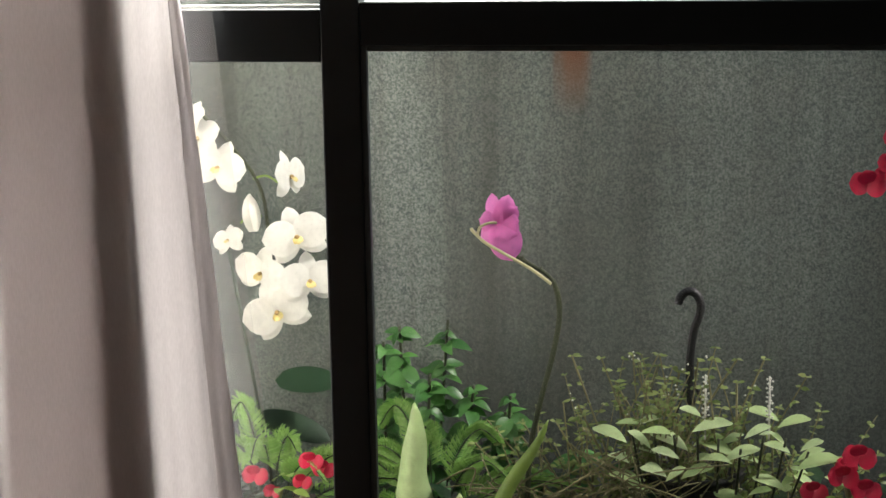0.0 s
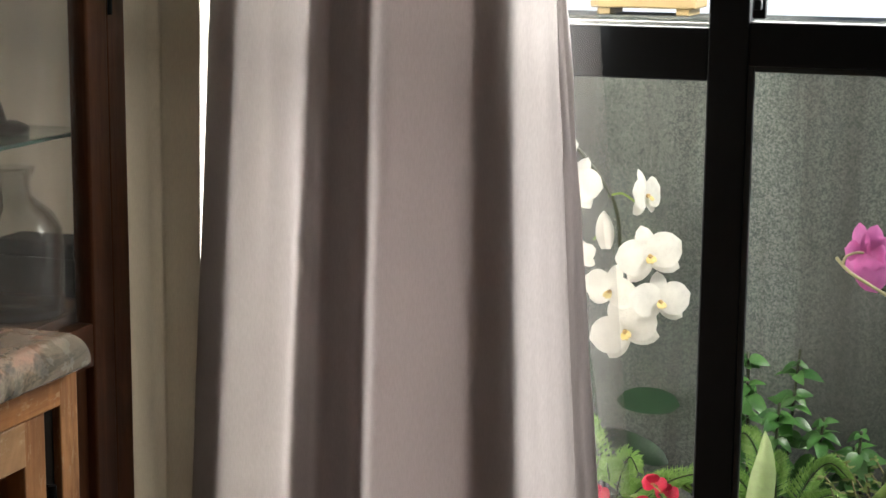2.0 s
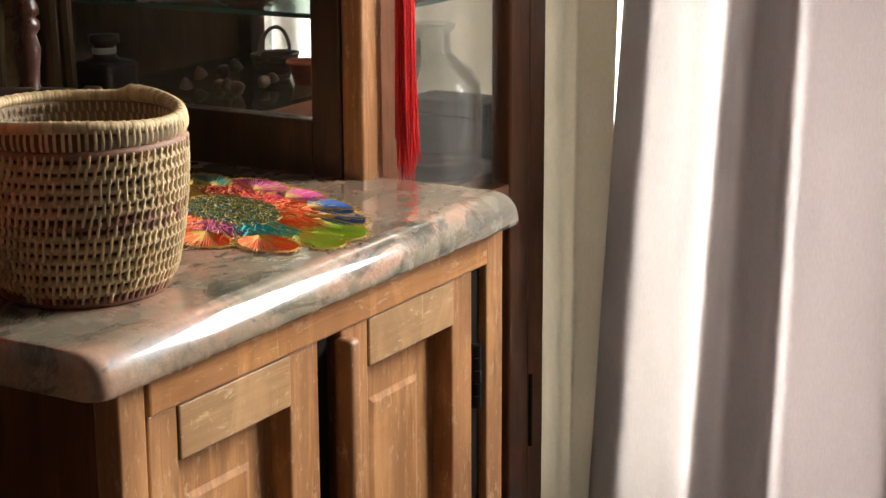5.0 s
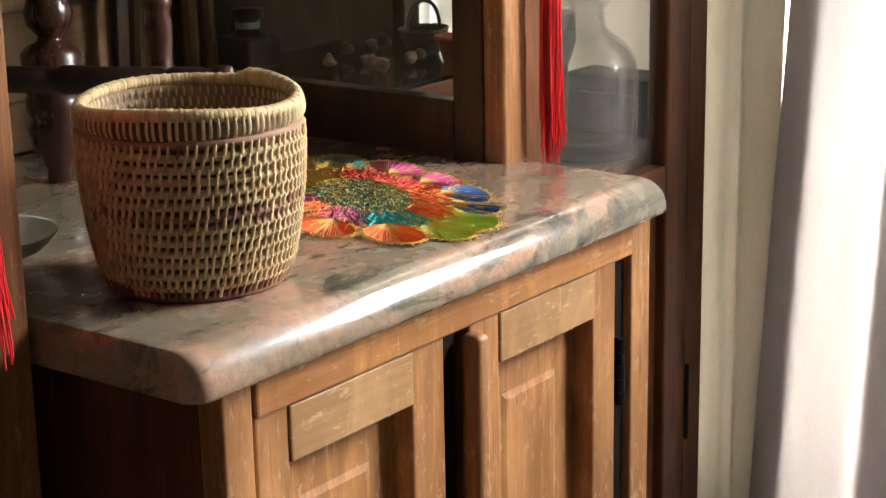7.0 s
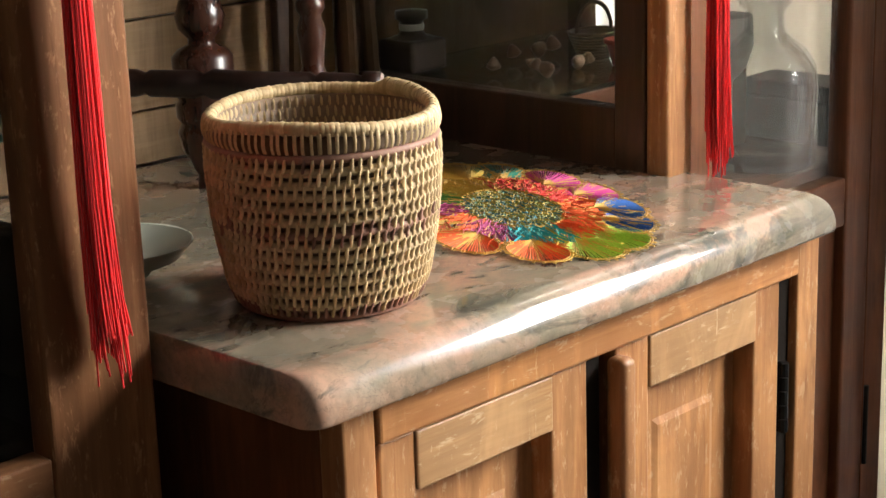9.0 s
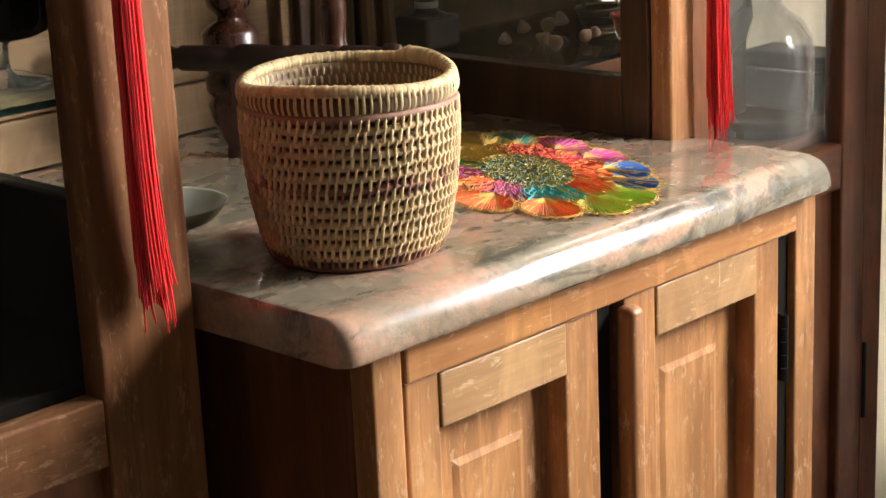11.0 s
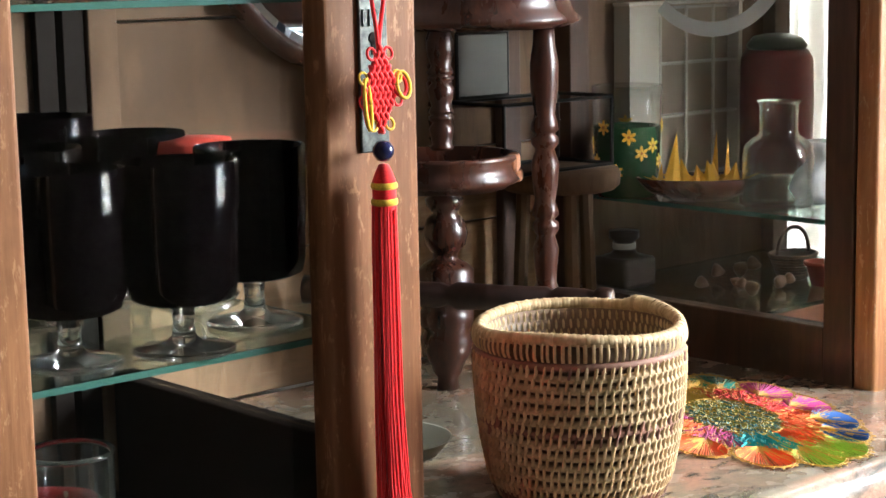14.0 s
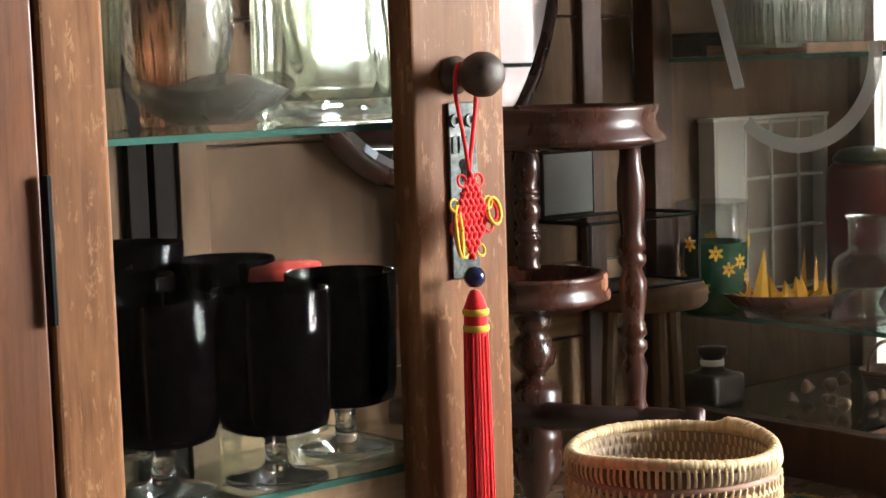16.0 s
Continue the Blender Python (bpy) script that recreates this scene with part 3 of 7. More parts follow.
def tower(name, x0, x1, latch, label):
    """A glazed tower; latch says on which side its door closes (+1: at x1)."""
    c = thing(name, label, "cabinet")
    y0, y1, top = Y_FRONT, Y_BACK, 2.05
    # corner posts at the back and the niche side
    for x in (x0, x1 - 0.03):
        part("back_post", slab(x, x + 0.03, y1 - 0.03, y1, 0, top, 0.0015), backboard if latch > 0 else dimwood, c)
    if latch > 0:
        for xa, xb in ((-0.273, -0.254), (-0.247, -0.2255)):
            part("back_strip", slab(xa, xb, y1 - 0.026, y1 - 0.0115, 0.842, top, 0.001), black_and_shade, c, "black upright strip")
        part("back_panel", slab(x0 + 0.032, -0.2735, y1 - 0.018, y1 - 0.0115, 0.842, top, 0.001), backboard, c, "aged plywood back panel")
    outer, inner = (x0, x1) if latch > 0 else (x1, x0)
    s = 1 if latch > 0 else -1
    # outer front post and inner front post behind the door's closing stile
    part("front_post", slab(outer, outer + s * (0.075 if latch > 0 else 0.040), y0 + 0.002, y0 + 0.036, 0, top, 0.002), oldwood, c)
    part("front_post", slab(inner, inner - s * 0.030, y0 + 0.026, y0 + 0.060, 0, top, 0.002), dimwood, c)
    # side frames; the inner lower rail has its shade put into the colour
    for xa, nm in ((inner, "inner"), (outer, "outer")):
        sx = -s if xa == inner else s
        part("side_rail", slab(xa, xa + sx * 0.022, y0 + 0.06 if xa == inner else y0 + 0.036, y1 - 0.03, 0.0, SIDE_Z if xa == inner else 0.84, 0.0015), (black_and_shade if latch > 0 else dimwood) if xa == inner else oldwood_x, c)
        part("side_rail", slab(xa, xa + sx * 0.022, y0 + 0.06 if xa == inner else y0 + 0.036, y1 - 0.03, 1.95, top, 0.0015), oldwood_x, c)
        g = part("side_glass", slab(xa + sx * 0.010, xa + sx * 0.013, y0 + 0.06 if xa == inner else y0 + 0.036, y1 - 0.03, SIDE_Z if xa == inner else 0.84, 1.95, 0), pane_glass if latch > 0 else hazed_glass, c, "glass side pane")
        g.visible_shadow = False
    part("top_board", slab(x0 - 0.01, x1 + 0.01, y0 - 0.012, y1, top, top + 0.03, 0.004), oldwood, c)
    # left floor drawn black for the unlit lower inside
    part("floor_board", slab(x0 + 0.024, x1 - 0.024, y0 + 0.03, y1 - 0.012, 0.825, 0.842, 0.001), black_and_shade if latch > 0 else oldwood, c)
    part("back_board", slab(x0 + 0.03, x1 - 0.03, y1 - 0.011, y1 - 0.002, 0.0, top, 0), backboard if latch > 0 else backboard_lit, c)
    # the door
    d = new("door")
    d.parent = c
    a, b = (x0 + 0.0775, x1 - 0.001) if latch > 0 else (x0 + 0.001, x1 - 0.0425)
    lo, hi = 0.10, 2.03
    wl, wr = (0.044, 0.086) if latch > 0 else (0.085, 0.047)
    part("stile", slab(a + (0 if latch > 0 else 0.038), a + wl, y0 + (0 if latch > 0 else 0.010), y0 + 0.025, lo, hi, 0.0035, 3), brown_wood if latch > 0 else oldwood, d)
    if latch < 0:
        part("closing_strip", slab(a, a + 0.0375, y0, y0 + 0.025, lo, hi, 0.0035, 3), honey, d)
    part("stile", slab(b - wr, b, y0, y0 + 0.025, lo, hi, 0.0035, 3), brown_wood if latch > 0 else oldwood, d)
    part("rail", slab(a + wl, b - wr, y0 + 0.001, y0 + 0.024, 0.783, 0.834, 0.002), brown_wood_x if latch > 0 else oldwood_x, d)
    part("rail", slab(a + wl, b - wr, y0 + 0.001, y0 + 0.024, lo, lo + 0.07, 0.002), oldwood_x, d)
    part("rail", slab(a + wl, b - wr, y0 + 0.001, y0 + 0.024, hi - 0.06, hi, 0.002), oldwood_x, d)
    part("panel", slab(a + wl, b - wr, y0 + 0.012, y0 + 0.020, lo + 0.07, 0.783, 0), oldwood, d)
    g = part("glass_pane", slab(a + wl, b - wr, y0 + 0.014, y0 + 0.017, 0.834, hi - 0.06, 0), pane_glass if latch > 0 else hazed_glass, d, "glass door pane")
    g.visible_shadow = False
    iron = bpy.data.materials["black_iron"]
    xh = a - 0.001 if latch > 0 else b + 0.001
    for z in (0.55, 1.23):
        part("hinge", tube([(xh, y0 - 0.003, z - 0.045), (xh, y0 - 0.003, z + 0.045)], 0.0028, 8), iron, d, "thin black iron hinge")
    # glass shelves with green edges
    for z in ((1.046, 1.293) if latch > 0 else (1.052, 1.332)):
        part("glass_shelf", slab(x0 + 0.026, x1 - 0.026, y0 + 0.034, y1 - 0.014, z - 0.005, z, 0.0008, 1), shelf_glass, c, "green-edged glass shelf")
        part("shelf_edge", slab(x0 + 0.0262, x1 - 0.0262, y0 + 0.0325, y0 + 0.0338, z - 0.0048, z - 0.0002, 0), edge_glass, c, "green glass edge")
        xe = (x0 + 0.0245) if latch < 0 else (x1 - 0.0258)
        part("shelf_edge", slab(xe, xe + 0.0012, y0 + 0.034, y1 - 0.03, z - 0.0048, z - 0.0002, 0), edge_glass, c, "green glass edge")
    return c, d


edge_glass = material("teal_glass_edge", (0.045, 0.12, 0.095), 0.15)
shelf_glass = material("green_edged_shelf_glass", (0.72, 0.92, 0.86), 0.01, 0, Transmission_Weight=1.0, IOR=1.5)
left_tower, left_door = tower("glazed_cabinet", -0.640, -0.194, 1, "tall brown wooden cabinet with glass door and ruby goblets inside")
right_tower, right_door = tower("glazed_cabinet", 0.384, 0.779, -1, "tall brown wooden glazed cabinet beside the curtain holding small ornaments")


def niche():
    n = thing("niche_back", "horizontal pale unvarnished boards closing the niche", "panel")
    z = Z_TOP + 0.0005
    k = 0
    while z < 2.0:
        h = (0.052, 0.088, 0.080, 0.150, 0.115)[k % 5]
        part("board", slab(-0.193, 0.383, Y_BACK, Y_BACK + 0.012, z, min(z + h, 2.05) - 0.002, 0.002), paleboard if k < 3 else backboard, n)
        z += h
        k += 1
    part("batten", slab(0.295, 0.325, Y_BACK - 0.012, Y_BACK - 0.0005, Z_TOP + 0.0005, 2.05, 0.002), dimwood, n)
    part("niche_top", slab(-0.193, 0.383, Y_FRONT + 0.02, Y_BACK - 0.013, 2.02, 2.05, 0.002), oldwood, n)


niche()


GZ = 0.394                            # soil level of the garden strip


def garden():
    soil = material("dark_soil", (0.03, 0.022, 0.016), 0.95)
    ground = part("ground", slab(1.08, 400, -200, 200, -0.1, GZ, 0), soil)
    structure(ground)
    conc = material("grey_rendered_wall", (0.2, 0.2, 0.19), 0.9)
    t, ns, ln, b = nodes_of(conc)
    v = coords(t)
    fine = noise_tex(t, coords(t, (1, 1, 1)), 270.0, 6, 0.8)
    cl = noise_tex(t, v, 2.2, 5, 0.6)
    col = mix(t, ramp(t, fine, [(0.42, (0, 0, 0)), (0.60, (1, 1, 1))]), (0.070, 0.097, 0.087), (0.265, 0.295, 0.268))
    col = mix(t, ramp(t, cl, [(0.35, (0.35, 0.35, 0.35)), (0.6, (0, 0, 0))]), col, (0.10, 0.105, 0.095))
    # broad upright mottling, darker at random
    dark_mottle = noise_tex(t, coords(t, (1, 3.2, 0.35)), 1.3, 4, 0.5, 0.3)
    col = mix(t, ramp(t, dark_mottle, [(0.42, (0, 0, 0)), (0.60, (0.55, 0.55, 0.55))]), col, (0.040, 0.043, 0.036))
    drip = noise_tex(t, coords(t, (1, 24, 0.8)), 1.0, 5, 0.6)
    col = mix(t, ramp(t, drip, [(0.50, (0, 0, 0)), (0.66, (0.4, 0.4, 0.4))]), col, (0.055, 0.057, 0.048))
    sep = ns.new("ShaderNodeSeparateXYZ")
    ln.new(v, sep.inputs[0])
    # rust run below the coping
    rn = noise_tex(t, coords(t, (1, 30, 4)), 1.0, 4)
    my = ns.new("ShaderNodeMath")
    my.operation = "MULTIPLY_ADD"
    ln.new(rn, my.inputs[0])
    my.inputs[1].default_value = 0.05
    ln.new(sep.outputs["Y"], my.inputs[2])
    sub = ns.new("ShaderNodeMath")
    sub.operation = "ADD"
    ln.new(my.outputs[0], sub.inputs[0])
    sub.inputs[1].default_value = 0.732
    ab = ns.new("ShaderNodeMath")
    ab.operation = "ABSOLUTE"
    ln.new(sub.outputs[0], ab.inputs[0])
    mk = ramp(t, ab.outputs[0], [(0.008, (1, 1, 1)), (0.03, (0, 0, 0))])
    hz = ns.new("ShaderNodeMapRange")
    ln.new(sep.outputs["Z"], hz.inputs[0])
    hz.inputs[1].default_value, hz.inputs[2].default_value = 0.985, 1.075
    mm = ns.new("ShaderNodeMath")
    mm.operation = "MULTIPLY"
    ln.new(mk, mm.inputs[0])
    ln.new(hz.outputs[0], mm.inputs[1])
    col = mix(t, ramp(t, ab.outputs[0], [(0.01, (0.45, 0.45, 0.45)), (0.16, (0, 0, 0))]), col, (0.045, 0.048, 0.040))
    col = mix(t, mm.outputs[0], col, (0.13, 0.060, 0.030))
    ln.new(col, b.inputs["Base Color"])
    bump(t, fine, 0.5, 0.003, b)
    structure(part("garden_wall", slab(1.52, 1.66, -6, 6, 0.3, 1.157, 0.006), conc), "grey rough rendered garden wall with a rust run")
    # far pale backdrop over the garden wall; it glows in place of bright sky
    pale = material("pale_glow_backdrop", (0.75, 0.76, 0.76), 0.9)
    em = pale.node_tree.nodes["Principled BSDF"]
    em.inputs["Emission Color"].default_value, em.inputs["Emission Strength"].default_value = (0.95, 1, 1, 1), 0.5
    structure(part("backdrop", slab(6.0, 6.3, -12, 12, 0.3, 2.6, 0), pale), "pale glowing backdrop far behind the garden wall")


garden()

# ---- things on the marble ----
def straw_material(name, a, b):
    m = material(name, a, 0.6)
    t, ns, ln, bs = nodes_of(m)
    g = ns.new("ShaderNodeNewGeometry")
    col = ramp(t, g.outputs["Random Per Island"], [(0.0, a), (0.6, b), (1.0, tuple(x * 1.12 for x in b))])
    f = noise_tex(t, coords(t), 260.0, 4)
    col = mix(t, ramp(t, f, [(0.35, (0.35, 0.35, 0.35)), (0.6, (0, 0, 0))]), col, tuple(x * 0.6 for x in a))
    ln.new(col, bs.inputs["Base Color"])
    bump(t, f, 0.3, 0.0005, bs)
    return m


def basket():
    b = thing("basket", "round coiled straw basket with brown bands on the marble", "basket", (-0.0510, 0.0970, Z_TOP))
    core = straw_material("brown_coil_core", (0.15, 0.088, 0.045), (0.21, 0.13, 0.07))
    straw = straw_material("pale_straw", (0.46, 0.315, 0.15), (0.65, 0.485, 0.265))
    coil_straw = straw_material("coil_straw", (0.34, 0.235, 0.12), (0.50, 0.365, 0.20))
    band = straw_material("red_brown_straw", (0.20, 0.095, 0.065), (0.30, 0.150, 0.100))
    H = 0.1355
    pts = [(0, 0.0630), (0.005, 0.0680), (0.018, 0.0732), (0.048, 0.0790), (0.075, 0.0823), (0.100, 0.0838), (0.125, 0.0835), (0.150, 0.0825)]

    def radius(h):
        for (a, ra), (c, rc) in zip(pts, pts[1:]):
            if h <= c:
                return ra + (rc - ra) * (h - a) / (c - a)
        return pts[-1][1]

    rows, around = 14, 80
    pitch = (H - 0.016) / (rows - 0.5)
    # dark core wall behind the coils
    prof = [(0, 0.002), (0.050, 0.0015)] + [(radius(H * k / 24) - 0.0038, 0.001 + H * k / 24 * 0.985) for k in range(25)]
    prof += [(radius(H) - 0.009, H * 0.985), (0.0745, 0.10), (0.069, 0.03), (0.045, 0.010), (0, 0.010)]
    part("wall", lathe(prof, 72), core, b, smooth=True)
    rnd = random.Random(4)
    # the stacked coils, a little uneven, some of them brown
    for r in range(rows):
        hc = 0.0035 + pitch * r
        verts, faces = [], []
        for k in range(120):
            a = 2 * math.pi * k / 120
            wob = 0.0004 * math.sin(3 * a + r) + rnd.uniform(-0.00022, 0.00022)
            for q in range(8):
                th = 2 * math.pi * q / 8
                rad = radius(hc) - 0.0026 + (0.0028 + wob * 0.5) * math.cos(th)
                verts.append((rad * math.cos(a), rad * math.sin(a), hc + wob + 0.0032 * math.sin(th)))
        for k in range(120):
            for q in range(8):
                faces.append((k * 8 + q, ((k + 1) % 120) * 8 + q, ((k + 1) % 120) * 8 + (q + 1) % 8, k * 8 + (q + 1) % 8))
        me = bpy.data.meshes.new("coil")
        me.from_pydata(verts, [], faces)
        me.shade_smooth()
        brown = r in (0, 7, 13)
        me.materials.append(band if brown else coil_straw)
        ob = new("coil", me)
        ob.parent = b
        tagged(ob, "brown straw coil" if brown else "pale straw coil")
    # short slanting stitches that bridge one coil to the next
    made = {"straw": [], "band": []}
    for r in range(rows - 1):
        drift = rnd.uniform(-0.2, 0.2)
        share = 0.6 if r == 0 else 0.15 if r in (6, 7, 12) else 0.0
        for k in range(around):
            a = 2 * math.pi * (k + 0.37 * r + drift + rnd.uniform(-0.09, 0.09)) / around
            made["band" if rnd.random() < share else "straw"].append((a, 0.0035 + pitch * r))
    for key, mat in (("straw", straw), ("band", band)):
        verts, faces = [], []
        for a, h0 in made[key]:
            base = len(verts)
            lean = rnd.uniform(0.008, 0.026)
            w = rnd.uniform(0.00120, 0.00165)
            for i in range(6):
                s = i / 5
                h = h0 + (-0.10 + 1.18 * s) * pitch + rnd.uniform(-0.0002, 0.0002)
                out = (-0.0004, 0.0013, 0.0008, 0.0008, 0.0013, -0.0004)[i]
                ww = w * (0.75, 1.0, 1.0, 1.0, 0.95, 0.75)[i]
                rad = radius(min(max(h, 0), H))
                am = a + lean * (s - 0.5)
                for dx, do in ((-1, -0.0016), (-0.62, out * 0.75), (0, out), (0.62, out * 0.75), (1, -0.0016)):
                    aa, rr = am + dx * ww / rad, rad + min(do, out)
                    verts.append((rr * math.cos(aa), rr * math.sin(aa), h))
            for i in range(5):
                for j in range(4):
                    q = base + i * 5 + j
                    faces.append((q, q + 1, q + 6, q + 5))
        me = bpy.data.meshes.new("stitches")
        me.from_pydata(verts, [], faces)
        me.update()
        me.shade_smooth()
        me.materials.append(mat)
        ob = new("stitches", me)
        ob.parent = b
        tagged(ob, "pale straw stitches" if key == "straw" else "red-brown straw stitches", kind="stuff")
    verts, faces = [], []
    for r in range(5):
        for k in range(76):
            a = 2 * math.pi * (k + 0.3 * r) / 76
            base = len(verts)
            h0 = H - 0.011 - r * 0.0082
            for i in range(4):
                h = h0 + 0.0030 * i
                for dx, do in ((-0.0018, 0.0012), (0, (0, -0.0018, -0.0018, 0)[i]), (0.0018, 0.0012)):
                    rr = 0.0742 + do
                    verts.append((rr * math.cos(a + dx / rr), rr * math.sin(a + dx / rr), h))
            for i in range(3):
                for j in range(2):
                    q = base + i * 3 + j
                    faces.append((q, q + 1, q + 4, q + 3))
    me = bpy.data.meshes.new("inner_stitches")
    me.from_pydata(verts, [], faces)
    me.shade_smooth()
    me.materials.append(straw)
    ob = new("inner_stitches", me)
    ob.parent = b
    tagged(ob, "straw stitches on the inside", kind="stuff")
    # long wraps that bind the rim to the coil below it
    verts, faces = [], []
    for k in range(92):
        a, w = 2 * math.pi * (k + rnd.uniform(-0.15, 0.15)) / 92, rnd.uniform(0.0011, 0.0016)
        base = len(verts)
        for i in range(5):
            h, rr = H - 0.0135 + 0.0036 * i, 0.0834 + (-0.0006, 0.0012, 0.0017, 0.0012, 0.0004)[i]
            for dx, do in ((-w, -0.0010), (0, 0.0), (w, -0.0010)):
                verts.append(((rr + do) * math.cos(a + dx / rr), (rr + do) * math.sin(a + dx / rr), h))
        for i in range(4):
            for j in range(2):
                q = base + i * 3 + j
                faces.append((q, q + 1, q + 4, q + 3))
    me = bpy.data.meshes.new("rim_binding")
    me.from_pydata(verts, [], faces)
    me.shade_smooth()
    me.materials.append(straw)
    ob = new("rim_binding", me)
    ob.parent = b
    tagged(ob, "long straw wraps below the rim", kind="stuff")
    # wrapped rim, slightly out of true, with the thick end of the coil
    verts, faces = [], []
    n = 150
    for k in range(n):
        a0 = 2 * math.pi * k / n
        base = len(verts)
        dip = 0.0016 * math.sin(2 * a0 + 0.4) - 0.0012 * math.sin(3 * a0)
        off = (a0 - 0.12 + math.pi) % (2 * math.pi) - math.pi
        end = 0.0034 * math.exp(-(off / (0.10 if off > 0 else 0.45)) ** 2)
        for i, da in enumerate((-0.44, 0.0, 0.44)):
            a = a0 + da * 2 * math.pi / n + (i - 1) * 0.004
            pr = 0.0046 + end * 0.7 + (0.0005 if i == 1 else 0) + 0.0003 * math.sin(k * 2.4)
            for q in range(8):
                th = 2 * math.pi * q / 8
                rad = 0.0787 + pr * math.cos(th)
                verts.append((rad * math.cos(a), rad * math.sin(a), H + 0.001 + dip + end * 0.8 + pr * math.sin(th)))
        for i in range(2):
            for q in range(8):
                p = base + i * 8
                faces.append((p + q, p + (q + 1) % 8, p + 8 + (q + 1) % 8, p + 8 + q))
    me = bpy.data.meshes.new("rim")
    me.from_pydata(verts, [], faces)
    me.shade_smooth()
    me.materials.append(straw)
    ob = new("rim", me)
    ob.parent = b
    tagged(ob, "straw-wrapped basket rim", kind="stuff")


basket()


def thread(name, color):
    m = material(name, color, 0.85, Specular_IOR_Level=0.2)
    t, ns, ln, b = nodes_of(m)
    f = noise_tex(t, coords(t), 900.0, 3)
    ln.new(mix(t, ramp(t, f, [(0.3, (0, 0, 0)), (0.7, (1, 1, 1))]), tuple(c * 0.6 for c in color), color), b.inputs["Base Color"])
    b.inputs["Sheen Weight"].default_value = 0.3
    return m


def doily():
    """Oval lace: outer petals with golden roots and picots, an inner ring of fans, a woven centre."""
    d = thing("doily", "oval lace doily of bright many-coloured thread on the marble", "doily", (0.210, 0.152, Z_TOP + 0.0008), turn=63)
    d.scale = (1.50, 0.88, 1.0)
    gold = thread("golden_thread", (0.74, 0.46, 0.10))
    cols = {"blue": (0.035, 0.13, 0.42), "lime": (0.44, 0.64, 0.09), "orange": (0.90, 0.15, 0.035), "magenta": (0.72, 0.07, 0.33), "teal": (0.02, 0.32, 0.27),
            "red": (0.72, 0.05, 0.04), "yellow": (0.72, 0.50, 0.10), "purple": (0.50, 0.08, 0.25), "green": (0.10, 0.30, 0.07), "aqua": (0.03, 0.42, 0.45)}
    mats = {k: thread(k + "_thread", v) for k, v in cols.items()}
    rnd = random.Random(9)
    order = [("lime", 189), ("lime", 214), ("blue", 237), ("blue", 254), ("magenta", 277), ("magenta", 304), ("teal", 333), ("yellow", 357), ("yellow", 22), ("purple", 47), ("green", 73), ("orange", 98), ("orange", 124), ("orange", 158)]

    def strand(bm, p, q, w, z, z1=None):
        """A flat-round thread from p to q."""
        p, q = Vector(p), Vector(q)
        z1 = z if z1 is None else z1
        dv = (q - p)
        s = Vector((-dv.y, dv.x, 0)).normalized() * w
        a = [bm.verts.new((p.x + s.x, p.y + s.y, z)), bm.verts.new((p.x, p.y, z + w * 1.4)), bm.verts.new((p.x - s.x, p.y - s.y, z))]
        b = [bm.verts.new((q.x + s.x, q.y + s.y, z1)), bm.verts.new((q.x, q.y, z1 + w * 1.4)), bm.verts.new((q.x - s.x, q.y - s.y, z1))]
        bm.faces.new((a[0], a[1], b[1], b[0]))
        bm.faces.new((a[1], a[2], b[2], b[1]))

    def stuff(name, bm, mat, label):
        tagged(part(name, bm, mat, d, label), label, kind="stuff")

    for c, turn in order:
        a = radians(turn + rnd.uniform(-2, 2))
        bm, bg = bmesh.new(), bmesh.new()
        u, v = Vector((math.cos(a), math.sin(a), 0)), Vector((-math.sin(a), math.cos(a), 0))
        size = rnd.uniform(0.93, 1.05)
        root, mid0 = u * 0.074, u * 0.0965
        lift = rnd.uniform(0.0, 0.0012)
        for i in range(50):
            ps = radians(-146 + 292 * (i + 0.5 + rnd.uniform(-0.25, 0.25)) / 50)
            ru, rv = 0.0205 * size * rnd.uniform(0.95, 1.03), 0.0255 * size
            tip = mid0 + u * ru * math.cos(ps) + v * rv * math.sin(ps)
            strand(bm, root.lerp(tip, rnd.uniform(0.26, 0.46)), tip, rnd.uniform(0.00042, 0.00068), lift + rnd.uniform(0.0004, 0.0010), lift + 0.0005)
            strand(bg, root.lerp(tip, 0.03), root.lerp(tip, rnd.choice((0.40, 0.52, 0.70, 0.97))), rnd.uniform(0.00035, 0.0005), lift + 0.0008)
            if i % 3 == 0:
                lp = mid0 + u * (ru + 0.0048) * math.cos(ps) + v * (rv + 0.0040) * math.sin(ps)
                sd = Vector((-math.sin(ps), math.cos(ps), 0))
                sd = (u * sd.x + v * sd.y) * 0.0016
                for p, q in ((tip - sd, lp - sd * 0.6), (lp - sd * 0.6, lp + sd * 0.6), (lp + sd * 0.6, tip + sd)):
                    strand(bg, p, q, 0.00038, lift + rnd.uniform(0.0004, 0.0011))
        for ring in (1.0, 1.09):
            pts = [mid0 + u * 0.0205 * ring * size * math.cos(t) + v * 0.0255 * ring * size * math.sin(t) for t in [radians(-146 + 292 * i / 30) for i in range(31)]]
            for p, q in zip(pts, pts[1:]):
                strand(bg, p, q, 0.00040, lift + 0.0006)
        stuff("petal", bm, mats[c], c + " lace petal")
        stuff("petal_edge", bg, gold, "golden looped thread")
    under = {"orange": bmesh.new(), "magenta": bmesh.new(), "lime": bmesh.new()}
    bg2 = bmesh.new()
